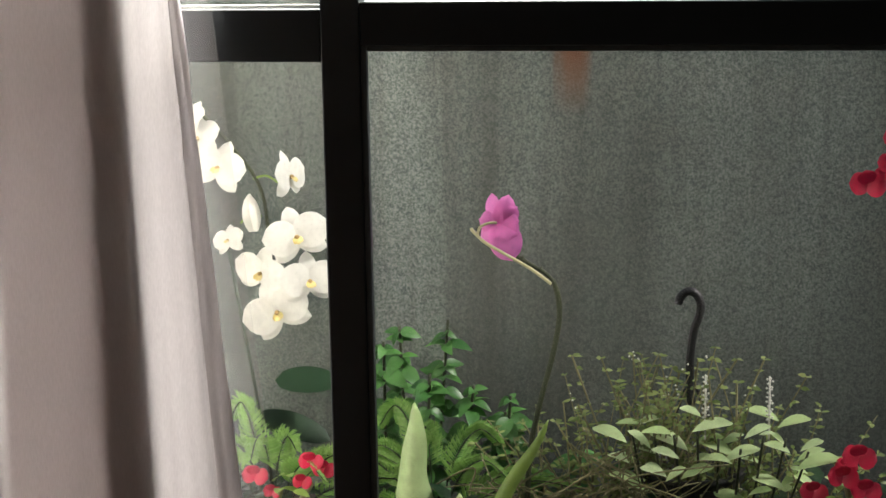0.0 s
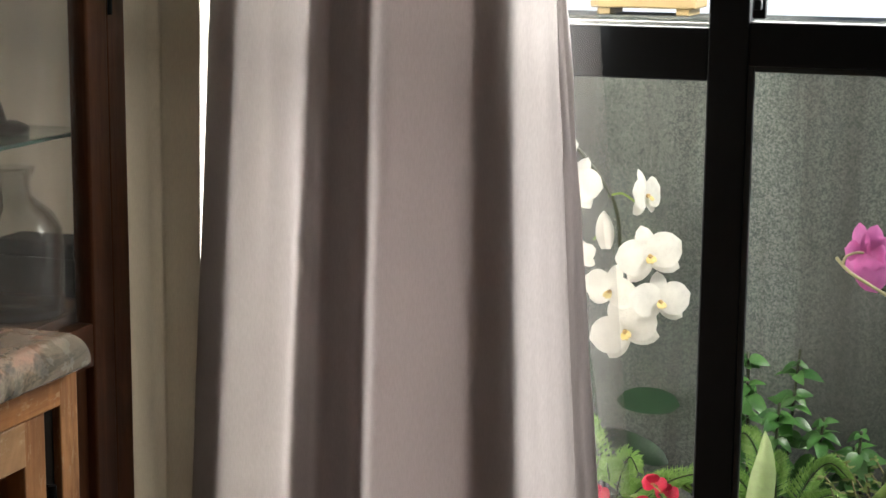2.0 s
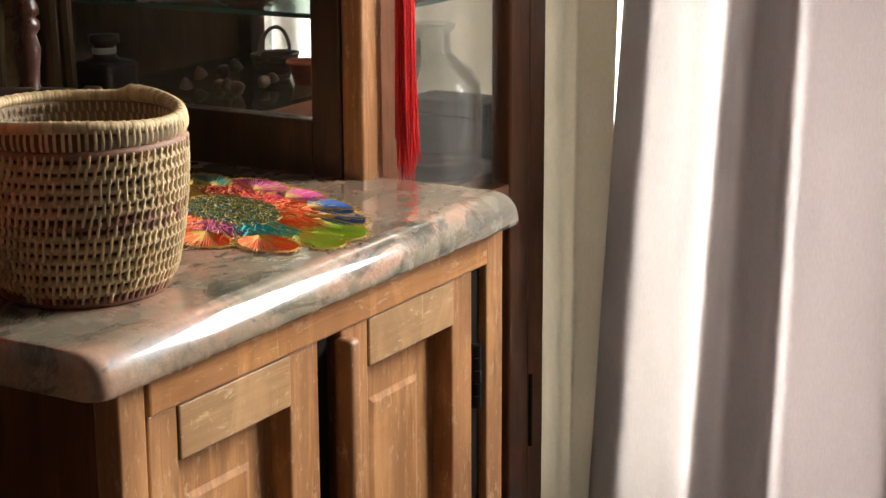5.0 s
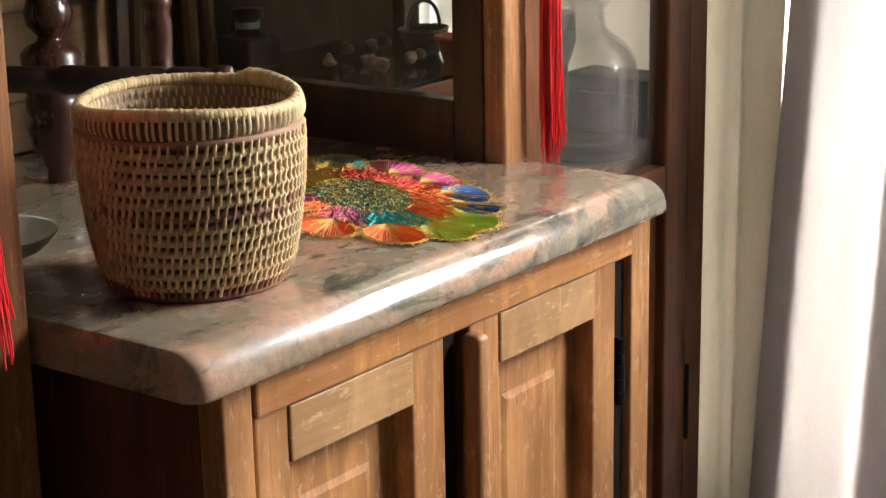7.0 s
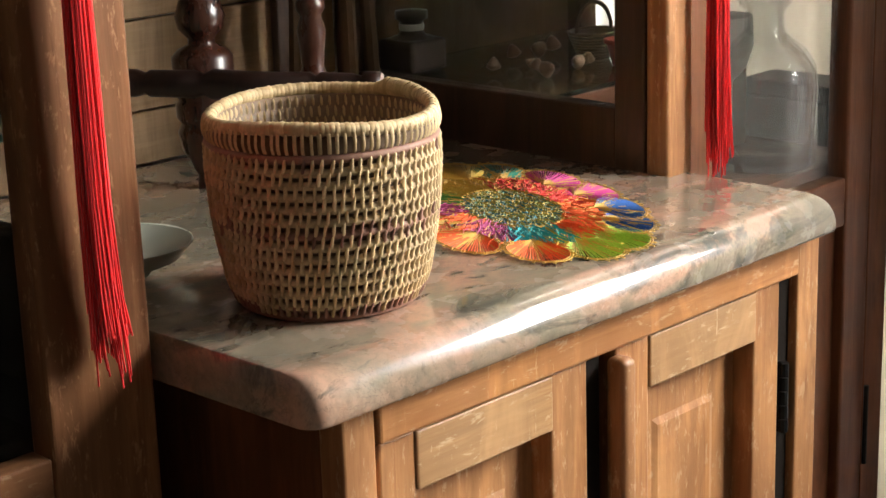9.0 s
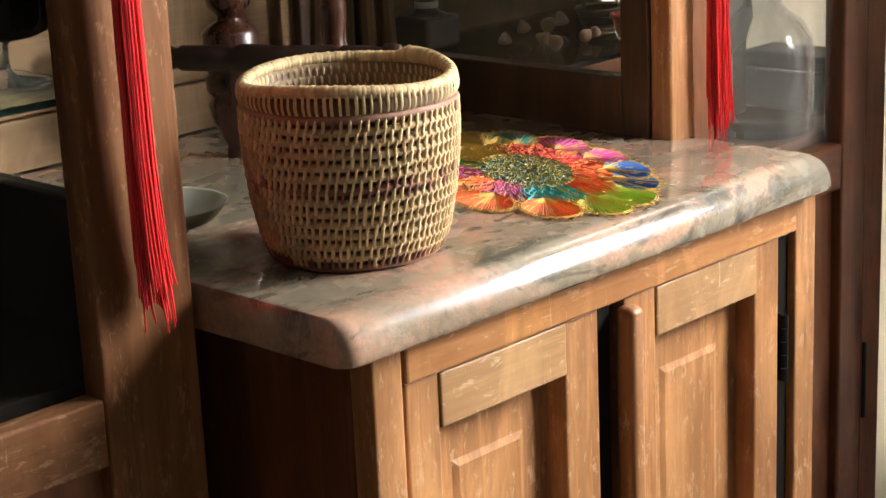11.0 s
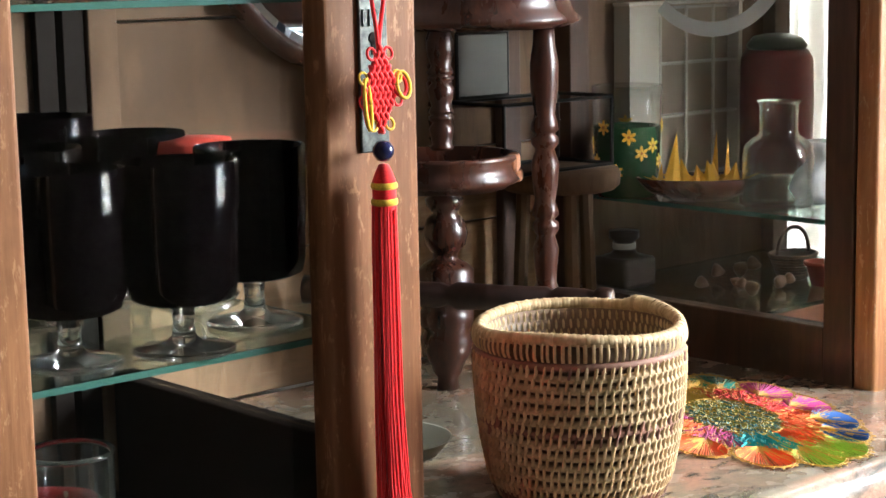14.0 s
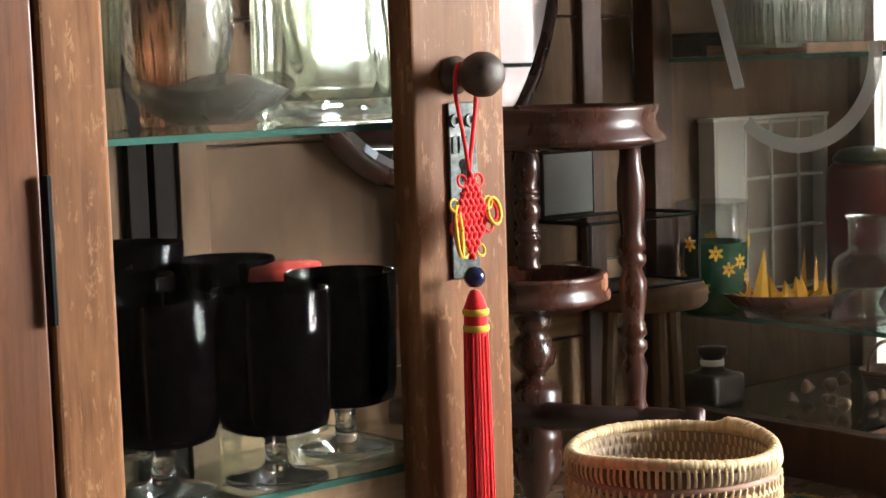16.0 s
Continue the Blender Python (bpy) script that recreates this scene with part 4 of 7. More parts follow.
    for i in range(620):
        a = rnd.uniform(0, 6.2832)
        r0 = rnd.uniform(0.062, 0.086)
        r1, a1 = r0 + rnd.uniform(0.006, 0.014), a + rnd.uniform(-0.12, 0.12)
        ring = min(order, key=lambda o: abs((a - radians(o[1]) + math.pi) % (2 * math.pi) - math.pi))[0]
        tgt = under[ring] if ring in under and rnd.random() < 0.6 else bg2
        strand(tgt, (r0 * math.cos(a), r0 * math.sin(a), 0), (r1 * math.cos(a1), r1 * math.sin(a1), 0), rnd.uniform(0.0005, 0.0009), rnd.uniform(0.0, 0.0012))
    for c, bm in under.items():
        stuff("under_lace", bm, mats[c], c + " lace ground")
    stuff("under_lace", bg2, gold, "golden lace ground")
    inner = ["yellow", "yellow", "green", "purple", "orange", "purple", "aqua", "aqua", "orange", "orange", "orange", "red", "red", "red"]
    bg = bmesh.new()
    for k, c in enumerate(inner):
        bm = bmesh.new()
        a0 = 2 * math.pi * (k - 0.5) / len(inner)
        for i in range(110):
            a = a0 + 2 * math.pi / len(inner) * rnd.uniform(-0.1, 1.1)
            r0 = rnd.uniform(0.042, 0.070)
            r1 = r0 + rnd.uniform(0.008, 0.017)
            a1 = a + rnd.choice((-0.16, 0.05, 0.16)) * rnd.random()
            z = rnd.uniform(0.0003, 0.0022)
            strand(bm if rnd.random() < 0.83 else bg, (r0 * math.cos(a), r0 * math.sin(a), 0), (r1 * math.cos(a1), r1 * math.sin(a1), 0), rnd.uniform(0.0005, 0.0009), z, z * 0.6)
        stuff("inner_fan", bm, mats[c], c + " lace fan")
    mats["olive"] = thread("olive_thread", (0.38, 0.42, 0.14))
    mats["slate"] = thread("slate_blue_thread", (0.07, 0.24, 0.30))
    for c, rr in (("olive", 0), ("slate", 1), ("yellow", 2)):
        bm = bmesh.new()
        for i in range(700):
            a, r = rnd.uniform(0, 6.283), 0.044 * math.sqrt(rnd.random())
            p = Vector((r * math.cos(a), r * math.sin(a), 0))
            o = rnd.choice((0.5, 2.4)) + rnd.uniform(-0.25, 0.25)
            q = Vector((math.cos(o), math.sin(o), 0)) * rnd.uniform(0.0014, 0.0030)
            strand(bm, p - q, p + q, 0.0005, 0.0003 + 0.0010 * rnd.random())
        stuff("centre_net", bm, mats[c], c + " woven centre net")
    for r in (0.045,):
        pts = [(r * math.cos(2 * math.pi * i / 60), r * math.sin(2 * math.pi * i / 60), 0) for i in range(61)]
        for p, q in zip(pts, pts[1:]):
            strand(bg, p, q, 0.0007, 0.0014)
    stuff("ring_thread", bg, gold, "golden ring thread")


doily()


def bowl_on_marble():
    cer = material("celadon_ceramic", (0.46, 0.48, 0.40), 0.18)
    b = thing("footed_bowl", "pale grey-green ceramic footed bowl beside the basket", "bowl", (-0.116, 0.258, Z_TOP))
    part("bowl", lathe([(0, 0.0085), (0.018, 0.009), (0.040, 0.017), (0.053, 0.0262), (0.0545, 0.0272), (0.055, 0.0262), (0.044, 0.0135), (0.024, 0.0055), (0.020, 0.0), (0.016, 0.0), (0.015, 0.005), (0, 0.006)], 40), cer, b, smooth=True)


bowl_on_marble()


def turned_stand():
    s = thing("plant_stand", "turned mahogany two-tier stand at the back of the niche", "stand", (0.096, 0.440, Z_TOP))
    # lower pedestal
    ped = [(0, 0.0), (0.011, 0.0), (0.010, 0.012), (0.014, 0.018), (0.016, 0.025), (0.023, 0.035), (0.026, 0.052), (0.022, 0.06), (0.0265, 0.066), (0.0265, 0.078), (0.0235, 0.082), (0.027, 0.088), (0.0275, 0.120),
           (0.022, 0.126), (0.012, 0.131), (0.012, 0.136), (0.020, 0.145), (0.0225, 0.156), (0.018, 0.170), (0.012, 0.176), (0.018, 0.184), (0.019, 0.190), (0.011, 0.196), (0.014, 0.199), (0.02, 0.2005), (0, 0.2005)]
    part("pedestal", lathe(ped, 28, None, pose(0.014, -0.011, 0)), darkwood, s, smooth=True)
    tray = [(0, 0.0), (0.055, 0.0), (0.060, 0.004), (0.066, 0.006), (0.070, 0.010), (0.066, 0.016), (0.064, 0.026), (0.068, 0.030), (0.067, 0.034), (0.061, 0.034), (0.059, 0.016), (0, 0.014)]
    lt = part("lower_tray", lathe([(r * 1.08, z + 0.200) for r, z in tray], 48, None, pose(0.014, -0.011, 0)), darkwood, s, smooth=True)
    bare = wood("bare_broken_wood", (0.42, 0.16, 0.075), (0.62, 0.30, 0.17), 0.7, coat=0.0)
    chip = box(bmesh.new(), 0.062, 0.0745, -0.012, 0.010, 0.2165, 0.2345, 0.004)
    box(chip, 0.068, 0.0765, -0.006, 0.012, 0.2065, 0.2185, 0.003)
    bmesh.ops.transform(chip, matrix=pose(0.014, -0.011, 0, 0, 0, -52), verts=chip.verts)
    part("broken_edge", chip, bare, lt, "bare broken rim of the tray")
    col = [(0, 0), (0.011, 0.0), (0.0125, 0.006), (0.010, 0.012), (0.0115, 0.03), (0.013, 0.045), (0.009, 0.058), (0.013, 0.064), (0.013, 0.070), (0.009, 0.074), (0.013, 0.078), (0.0125, 0.084), (0.010, 0.092), (0.0125, 0.110), (0.014, 0.128),
           (0.009, 0.142), (0.0135, 0.148), (0.0135, 0.153), (0.0095, 0.157), (0.0135, 0.161), (0.0125, 0.168), (0.010, 0.176), (0.0135, 0.20), (0.014, 0.225), (0.0105, 0.245), (0.010, 0.262), (0, 0.262)]
    part("column", lathe([(r, z) for r, z in col], 20, None, pose(0.082, -0.082, 0.095)), darkwood, s, smooth=True)
    part("column", lathe([(r * 0.95, z * 0.46) for r, z in col], 20, None, pose(0.012, -0.011, 0.238)), darkwood, s, smooth=True)
    part("column", lathe([(r * 0.95, z * 0.46) for r, z in col], 20, None, pose(0.070, 0.055, 0.238)), darkwood, s, smooth=True)
    up = [(0, 0.0), (0.078, 0.0), (0.088, 0.003), (0.096, 0.006), (0.096, 0.010), (0.089, 0.017), (0.086, 0.028), (0.090, 0.036), (0.089, 0.040), (0.083, 0.040), (0.080, 0.022), (0, 0.020)]
    part("upper_tray", lathe(up, 56, None, pose(0.038, -0.040, 0.3545)), darkwood, s, smooth=True)
    # the turned stretcher that crosses behind
    # the stretcher's shade is put into a near-black copy of the wood
    shaded_wood = wood("shaded_stretcher_wood", (0.010, 0.005, 0.004), (0.030, 0.012, 0.008), 0.35, coat=0.1)
    sp = [(0, 0), (0.013, 0.0), (0.014, 0.006), (0.014, 0.016), (0.010, 0.02), (0.012, 0.03), (0.0125, 0.06), (0.0095, 0.066), (0.0125, 0.072), (0.012, 0.12), (0.0135, 0.17), (0.0095, 0.18), (0.0125, 0.19), (0.012, 0.235),
          (0.0095, 0.24), (0.0125, 0.25), (0.012, 0.30), (0.014, 0.32), (0.014, 0.345), (0, 0.348)]
    a, b = Vector((0.081, -0.170, 0.098)), Vector((-0.094, 0.080, 0.104))
    q = (b - a).to_track_quat("Z", "Y").to_matrix().to_4x4()
    part("stretcher", lathe([(r, z * (b - a).length / 0.348) for r, z in sp], 20, None, Matrix.Translation(a) @ q), shaded_wood, s, smooth=True)
    pale = material("pale_end_grain", (0.30, 0.22, 0.18), 0.5)
    part("end_grain", lathe([(0, -0.0006), (0.012, -0.0006), (0.0125, 0.0)], 20, None, Matrix.Translation(a) @ q), pale, s, "paler end grain")


turned_stand()


def oval_mirror():
    m = thing("mirror", "tall oval mirror in a thin dark wooden frame on boards", "mirror", (0.067, Y_BACK - 0.0135, 1.464))
    m.scale = (1.137, 1.0, 1.54)
    silver = material("mirror_silver", (0.86, 0.90, 0.92), 0.015, 1.0)
    rot = pose(0, 0, 0, 90)
    part("glass", lathe([(0, 0.0135), (0.150, 0.0135), (0.158, 0.011), (0.158, 0.0)], 64, None, rot), silver, m)
    part("frame", lathe([(0.156, 0.0), (0.156, 0.016), (0.159, 0.018), (0.164, 0.014), (0.167, 0.006), (0.167, 0.0)], 64, None, rot), darkwood, m, smooth=True)


oval_mirror()


def glass_box():
    g = thing("glass_casket", "small glass casket with black metal edges and open smoked lid", "box", (0.283, 0.480, 1.096))
    iron = material("dark_lead_came", (0.03, 0.03, 0.028), 0.4, 0.8)
    x, y, h = 0.080, 0.040, 0.072
    for sx in (-1, 1):
        for sy in (-1, 1):
            part("edge", tube([(sx * x, sy * y, 0), (sx * x, sy * y, h)], 0.0022, 6), iron, g)
    for z in (0.0, h):
        for sy in (-1, 1):
            part("edge", tube([(-x, sy * y, z), (x, sy * y, z)], 0.0022, 6), iron, g)
        for sx in (-1, 1):
            part("edge", tube([(sx * x, -y, z), (sx * x, y, z)], 0.0022, 6), iron, g)
    for sy in (-1, 1):
        p = part("pane", slab(-x, x, sy * y - 0.0008, sy * y + 0.0008, 0, h, 0), pane_glass, g)
    lid = material("grey_smoked_lid", (0.20, 0.205, 0.19), 0.22, 0.0)
    part("lid", slab(-x + 0.016, x * 0.10, y + 0.003, y + 0.006, h + 0.004, h + 0.068, 0.001), lid, g, "open smoked lid")
    for a, b in (((-x + 0.015, h + 0.002), (x * 0.10, h + 0.002)), ((-x + 0.015, h + 0.070), (x * 0.10, h + 0.070)), ((-x + 0.015, h + 0.002), (-x + 0.015, h + 0.070)), ((x * 0.10, h + 0.002), (x * 0.10, h + 0.070))):
        part("lid_edge", tube([(a[0], y + 0.0045, a[1]), (b[0], y + 0.0045, b[1])], 0.0022, 6), iron, g)
    st = thing("round_stool", "small round pale wooden stool in the niche carrying the casket", "stool", (0.314, 0.470, Z_TOP))
    part("seat", lathe([(0, 0.176), (0.058, 0.176), (0.064, 0.181), (0.065, 0.194), (0.061, 0.199), (0, 0.199)], 40), backboard, st, smooth=True)
    for k in range(3):
        a = 2.1 + k * 2.094
        part("leg", tube([(0.048 * math.cos(a), 0.048 * math.sin(a), 0), (0.04 * math.cos(a), 0.04 * math.sin(a), 0.177)], 0.008, 8), backboard, st)


glass_box()


# ---- door furniture and tassels ----
def door_furniture(x, door, s):
    iron = material("weathered_lock_metal", (0.060, 0.064, 0.058), 0.45, 0.75)
    t, ns, ln, b = nodes_of(iron)
    ln.new(ramp(t, noise_tex(t, coords(t), 140.0, 5, 0.7), [(0.40, (0.020, 0.022, 0.020)), (0.66, (0.085, 0.09, 0.082))]), b.inputs["Base Color"])
    knob_wood = material("worn_brown_knob", (0.075, 0.050, 0.040), 0.5, Specular_IOR_Level=0.3)
    t, ns, ln, b = nodes_of(knob_wood)
    w = noise_tex(t, coords(t), 60.0, 5)
    ln.new(ramp(t, w, [(0.35, (0.032, 0.020, 0.014)), (0.7, (0.105, 0.075, 0.055))]), b.inputs["Base Color"])
    rot = pose(x, Y_FRONT, 1.325, 90)
    part("knob", lathe([(0, 0.0), (0.013, 0.0), (0.0135, 0.004), (0.009, 0.007), (0.0075, 0.013), (0.009, 0.018), (0.0135, 0.022), (0.0158, 0.029), (0.0155, 0.036), (0.012, 0.042), (0.007, 0.045), (0, 0.0455)], 28, None, rot), knob_wood, door, "worn round wooden knob", smooth=True)
    z0, z1 = 1.181, 1.306
    x0, x1 = (x - 0.008, x + 0.018) if s > 0 else (x - 0.018, x + 0.008)
    p = part("lock_plate", slab(x0, x1, Y_FRONT - 0.003, Y_FRONT, z0, z1, 0.001), iron, door, "weathered metal lock plate")
    xm = (x0 + x1) / 2
    hole = bmesh.new()
    lathe([(0, 0.0), (0.0042, 0.0), (0.0042, 0.0006), (0, 0.0006)], 14, hole, pose(xm, Y_FRONT - 0.003, 1.262, 90))
    box(hole, xm - 0.0022, xm + 0.0022, Y_FRONT - 0.0036, Y_FRONT - 0.0028, 1.250, 1.262)
    part("keyhole", hole, black_and_shade, p)
    for dx, z, w, h in ((-0.009, 1.276, 0.003, 0.012), (-0.003, 1.276, 0.003, 0.012), (0.003, 1.276, 0.003, 0.012), (0.009, 1.276, 0.003, 0.012)):
        part("relief_bar", slab(xm + dx - w / 2, xm + dx + w / 2, Y_FRONT - 0.0042, Y_FRONT - 0.003, z - h / 2, z + h / 2, 0.0004, 1), iron, p)
    for dx in (-0.007, 0.007):
        part("relief_ring", lathe([(0.0025, 0.0), (0.0025, 0.0016), (0.0048, 0.0016), (0.0048, 0.0)], 14, None, pose(xm + dx, Y_FRONT - 0.003, 1.293, 90)), iron, p)


def tassel(x, y, label):
    c = thing("tassel", label, "tassel", (x, y, 1.325))
    red = thread("red_silk", (0.90, 0.020, 0.022))
    gold = thread("gold_cord", (0.85, 0.52, 0.04))
    navy = material("navy_glazed_bead", (0.012, 0.014, 0.05), 0.12)
    # loop over the knob's neck
    for dx in (-0.0085, 0.0085):
        pts = [(0, 0.001, 0.0085), (dx * 0.8, 0.001, 0.005), (dx * 1.1, 0, -0.012), (dx * 0.6, -0.001, -0.038), (dx * 0.16, -0.001, -0.058), (0, -0.001, -0.070)]
        part("cord", tube(spline(pts, 6), 0.0015, 8), red, c, smooth=True)
    # woven lozenge knot: two layers of crossing cords
    cz, hw, hh = -0.098, 0.0165, 0.033
    n = 7
    for i in range(n):
        f = -1 + 2 * (i + 0.5) / n
        for sgn in (1, -1):
            p0 = Vector((hw * (f - 1) / 2, 0, cz + hh * sgn * (f + 1) / 2))
            p1 = Vector((hw * (f + 1) / 2, 0, cz + hh * sgn * (f - 1) / 2))
            pts = []
            for k in range(15):
                s = k / 14
                v = p0.lerp(p1, s)
                pts.append((v.x, -0.002 + 0.0011 * math.sin(s * math.pi * n + (math.pi if sgn > 0 else 0) + i * math.pi), v.z))
            part("knot_cord", tube(pts, 0.0018, 6), red, c, smooth=True)
    # ears and edge loops, red and gold
    for side in (-1, 1):
        for k in range(4):
            s = (k + 0.5) / 4
            x0 = side * hw * (1 - abs(2 * s - 1)) * 0.95
            z0 = cz + hh * (1 - 2 * s)
            pts = [(x0 + side * 0.0042 * (1 - math.cos(a)) * 0.9, -0.002 + 0.0008 * math.sin(a), z0 + 0.0042 * math.sin(a)) for a in [6.283 * q / 10 for q in range(11)]]
            part("edge_loop", tube(pts, 0.0010, 6), gold if k % 2 else red, c, smooth=True)
        for dz, mat in ((0, red), (0.0022, gold)):
            L, W = (0.024, 0.0095) if side > 0 else (0.010, 0.016)
            pts = []
            for q in range(15):
                a = 6.283 * q / 14
                pts.append((side * (0.011 + L / 2 * (1 - math.cos(a)) * 0.5 + (dz if side > 0 else 0)), -0.003 - dz * 0.6 + 0.002 * math.sin(a), cz + (0.002 if side > 0 else -0.010) + (W + dz) * math.sin(a) * (0.8 if side > 0 else 1.0)))
            part("ear_loop", tube(pts, 0.0014, 6), mat, c, smooth=True)
    part("bead", lathe([(0, -0.0078), (0.0045, -0.0066), (0.0072, -0.003), (0.0078, 0.0), (0.0072, 0.003), (0.0045, 0.0066), (0, 0.0078)], 20, None, pose(0.002, -0.001, -0.1415)), navy, c, "navy glazed bead", smooth=True)
    part("tassel_head", lathe([(0, 0.0), (0.0035, -0.001), (0.006, -0.006), (0.0085, -0.013), (0.0085, -0.031), (0.008, -0.033)], 20, None, pose(0.002, -0.001, -0.150)), red, c, "red bound tassel head", smooth=True)
    for z in (-0.166, -0.1775):
        part("gold_band", lathe([(0.0084, -0.0025), (0.0096, -0.0015), (0.0096, 0.0015), (0.0084, 0.0025)], 20, None, pose(0.002, -0.001, z)), gold, c, smooth=True)
    rnd = random.Random(int(x * 100) + 77)
    bm = bmesh.new()
    for k in range(150):
        a, r = rnd.uniform(0, 6.283), 0.0104 * math.sqrt(rnd.random())
        x0, y0 = r * math.cos(a) * 0.95 + 0.002, r * math.sin(a) * 0.8 - 0.001
        L = rnd.uniform(0.206, 0.233) + (rnd.random() < 0.15) * rnd.uniform(0.01, 0.03)
        w = rnd.uniform(-0.004, 0.004)
        pts = [(x0, y0, -0.180), (x0 * 1.12, y0 * 1.05, -0.24), (x0 * 1.2 + w * 0.2, y0 * 1.1, -0.32), (x0 * 1.25 + w * 0.7 + 0.002, y0 * 1.15, -0.18 - L * 0.9), (x0 * 1.2 + w * 1.4 + 0.004, y0 * 1.2, -0.18 - L - rnd.uniform(0.0, 0.02))]
        tube(pts, 0.0007, 5, bm, cap=False)
    ob = part("fringe", bm, red, c, "long red silk fringe", smooth=True)
    ob["kind"] = "stuff"


door_furniture(-0.243, left_door, 1)
door_furniture(0.432, right_door, -1)
tassel(-0.2475, Y_FRONT - 0.0185, "red silk tassel with gold cords hung from the door knob")
tassel(0.431, Y_FRONT - 0.0185, "red silk tassel hung on the knob beside the glass bottle")


# ---- glass and china in the cabinets ----
ruby = material("deep_ruby_glass", (0.0016, 0.0010, 0.0012), 0.03, 0, Transmission_Weight=0.06, IOR=1.5, Specular_IOR_Level=0.05)
clear = material("clear_pressed_glass", (0.90, 0.95, 0.93), 0.03, 0, Transmission_Weight=1.0, IOR=1.45)


def milky(m, amount):
    """Pressed glass scatters part of the light inside its ribs."""
    t, ns, ln, b = nodes_of(m)
    tl = ns.new("ShaderNodeBsdfTranslucent")
    tl.inputs["Color"].default_value = (0.90, 0.93, 0.80, 1)
    mx = ns.new("ShaderNodeMixShader")
    mx.inputs[0].default_value = amount
    ln.new(b.outputs[0], mx.inputs[1])
    ln.new(tl.outputs[0], mx.inputs[2])
    ln.new(mx.outputs[0], ns["Material Output"].inputs["Surface"])
    return m


pressed = milky(material("thick_pressed_glass", (0.93, 0.96, 0.86), 0.07, 0, Transmission_Weight=1.0, IOR=1.35), 0.16)
def dimples(m, scale, strength):
    t, ns, ln, b = nodes_of(m)
    v = ns.new("ShaderNodeTexVoronoi")
    v.inputs["Scale"].default_value = scale
    ln.new(coords(t, (1, 1, 0.6)), v.inputs["Vector"])
    bump(t, v.outputs["Distance"], strength, 0.004, b)


milky(clear, 0.03)
dimples(pressed, 38.0, 0.35)
thin = material("thin_blown_glass", (1, 1, 1), 0.02)
t_, ns_, ln_, b_ = nodes_of(thin)
tr_, gl_, mx_, lw_ = ns_.new("ShaderNodeBsdfTransparent"), ns_.new("ShaderNodeBsdfGlossy"), ns_.new("ShaderNodeMixShader"), ns_.new("ShaderNodeLayerWeight")
tr_.inputs["Color"].default_value = (0.985, 0.99, 0.988, 1)
gl_.inputs["Roughness"].default_value = 0.04
pw_ = ns_.new("ShaderNodeMath")
pw_.operation = "POWER"
pw_.inputs[1].default_value = 2.2
ma_ = ns_.new("ShaderNodeMath")
ma_.operation = "MULTIPLY_ADD"
ma_.inputs[1].default_value, ma_.inputs[2].default_value = 0.8, 0.05
ln_.new(lw_.outputs["Facing"], pw_.inputs[0])
ln_.new(pw_.outputs[0], ma_.inputs[0])
ln_.new(ma_.outputs[0], mx_.inputs[0])
ln_.new(tr_.outputs[0], mx_.inputs[1])
ln_.new(gl_.outputs[0], mx_.inputs[2])
ln_.new(mx_.outputs[0], ns_["Material Output"].inputs["Surface"])
smoky = material("frosted_smoky_glass", (0.46, 0.46, 0.40), 0.15)
t_, ns_, ln_, b_ = nodes_of(smoky)
tr_, mx_ = ns_.new("ShaderNodeBsdfTransparent"), ns_.new("ShaderNodeMixShader")
tr_.inputs["Color"].default_value = (0.80, 0.78, 0.74, 1)
ln_.new(ramp(t_, noise_tex(t_, coords(t_), 16.0, 3), [(0.40, (0.26,) * 3), (0.60, (0.44,) * 3)]), mx_.inputs[0])
ln_.new(tr_.outputs[0], mx_.inputs[1])
ln_.new(b_.outputs[0], mx_.inputs[2])
ln_.new(mx_.outputs[0], ns_["Material Output"].inputs["Surface"])


def goblet():
    g = thing("goblet", "deep ruby red glass goblet with clear stem and foot", "goblet", (-0.364, 0.182, 1.0465), "ruby goblets on the glass shelf")
    part("bowl", lathe([(0, 0.036), (0.030, 0.0365), (0.0375, 0.040), (0.0398, 0.050), (0.0412, 0.090), (0.0420, 0.1345), (0.0412, 0.1355), (0.0404, 0.1345), (0.0395, 0.09), (0.0380, 0.052), (0.034, 0.044), (0, 0.042)], 40), ruby, g, "ruby bowl", smooth=True)
    part("stem", lathe([(0, 0.0355), (0.013, 0.0355), (0.0085, 0.031), (0.0075, 0.022), (0.0085, 0.012), (0.013, 0.0075), (0.030, 0.0045), (0.0365, 0.0025), (0.0368, 0.0008), (0.035, 0.0), (0, 0.0)], 40), clear, g, "clear glass stem and foot", smooth=True)
    for x, y in ((-0.270, 0.226), (-0.443, 0.203), (-0.389, 0.346), (-0.268, 0.387), (-0.318, 0.445), (-0.490, 0.300), (-0.385, 0.478), (-0.535, 0.215)):
        copy_thing(g, pose(x, y, 1.0465, 0, 0, 40 * x * 10) @ Matrix.Diagonal((1, 1, 1.1 if y > 0.42 else 1, 1)))


goblet()


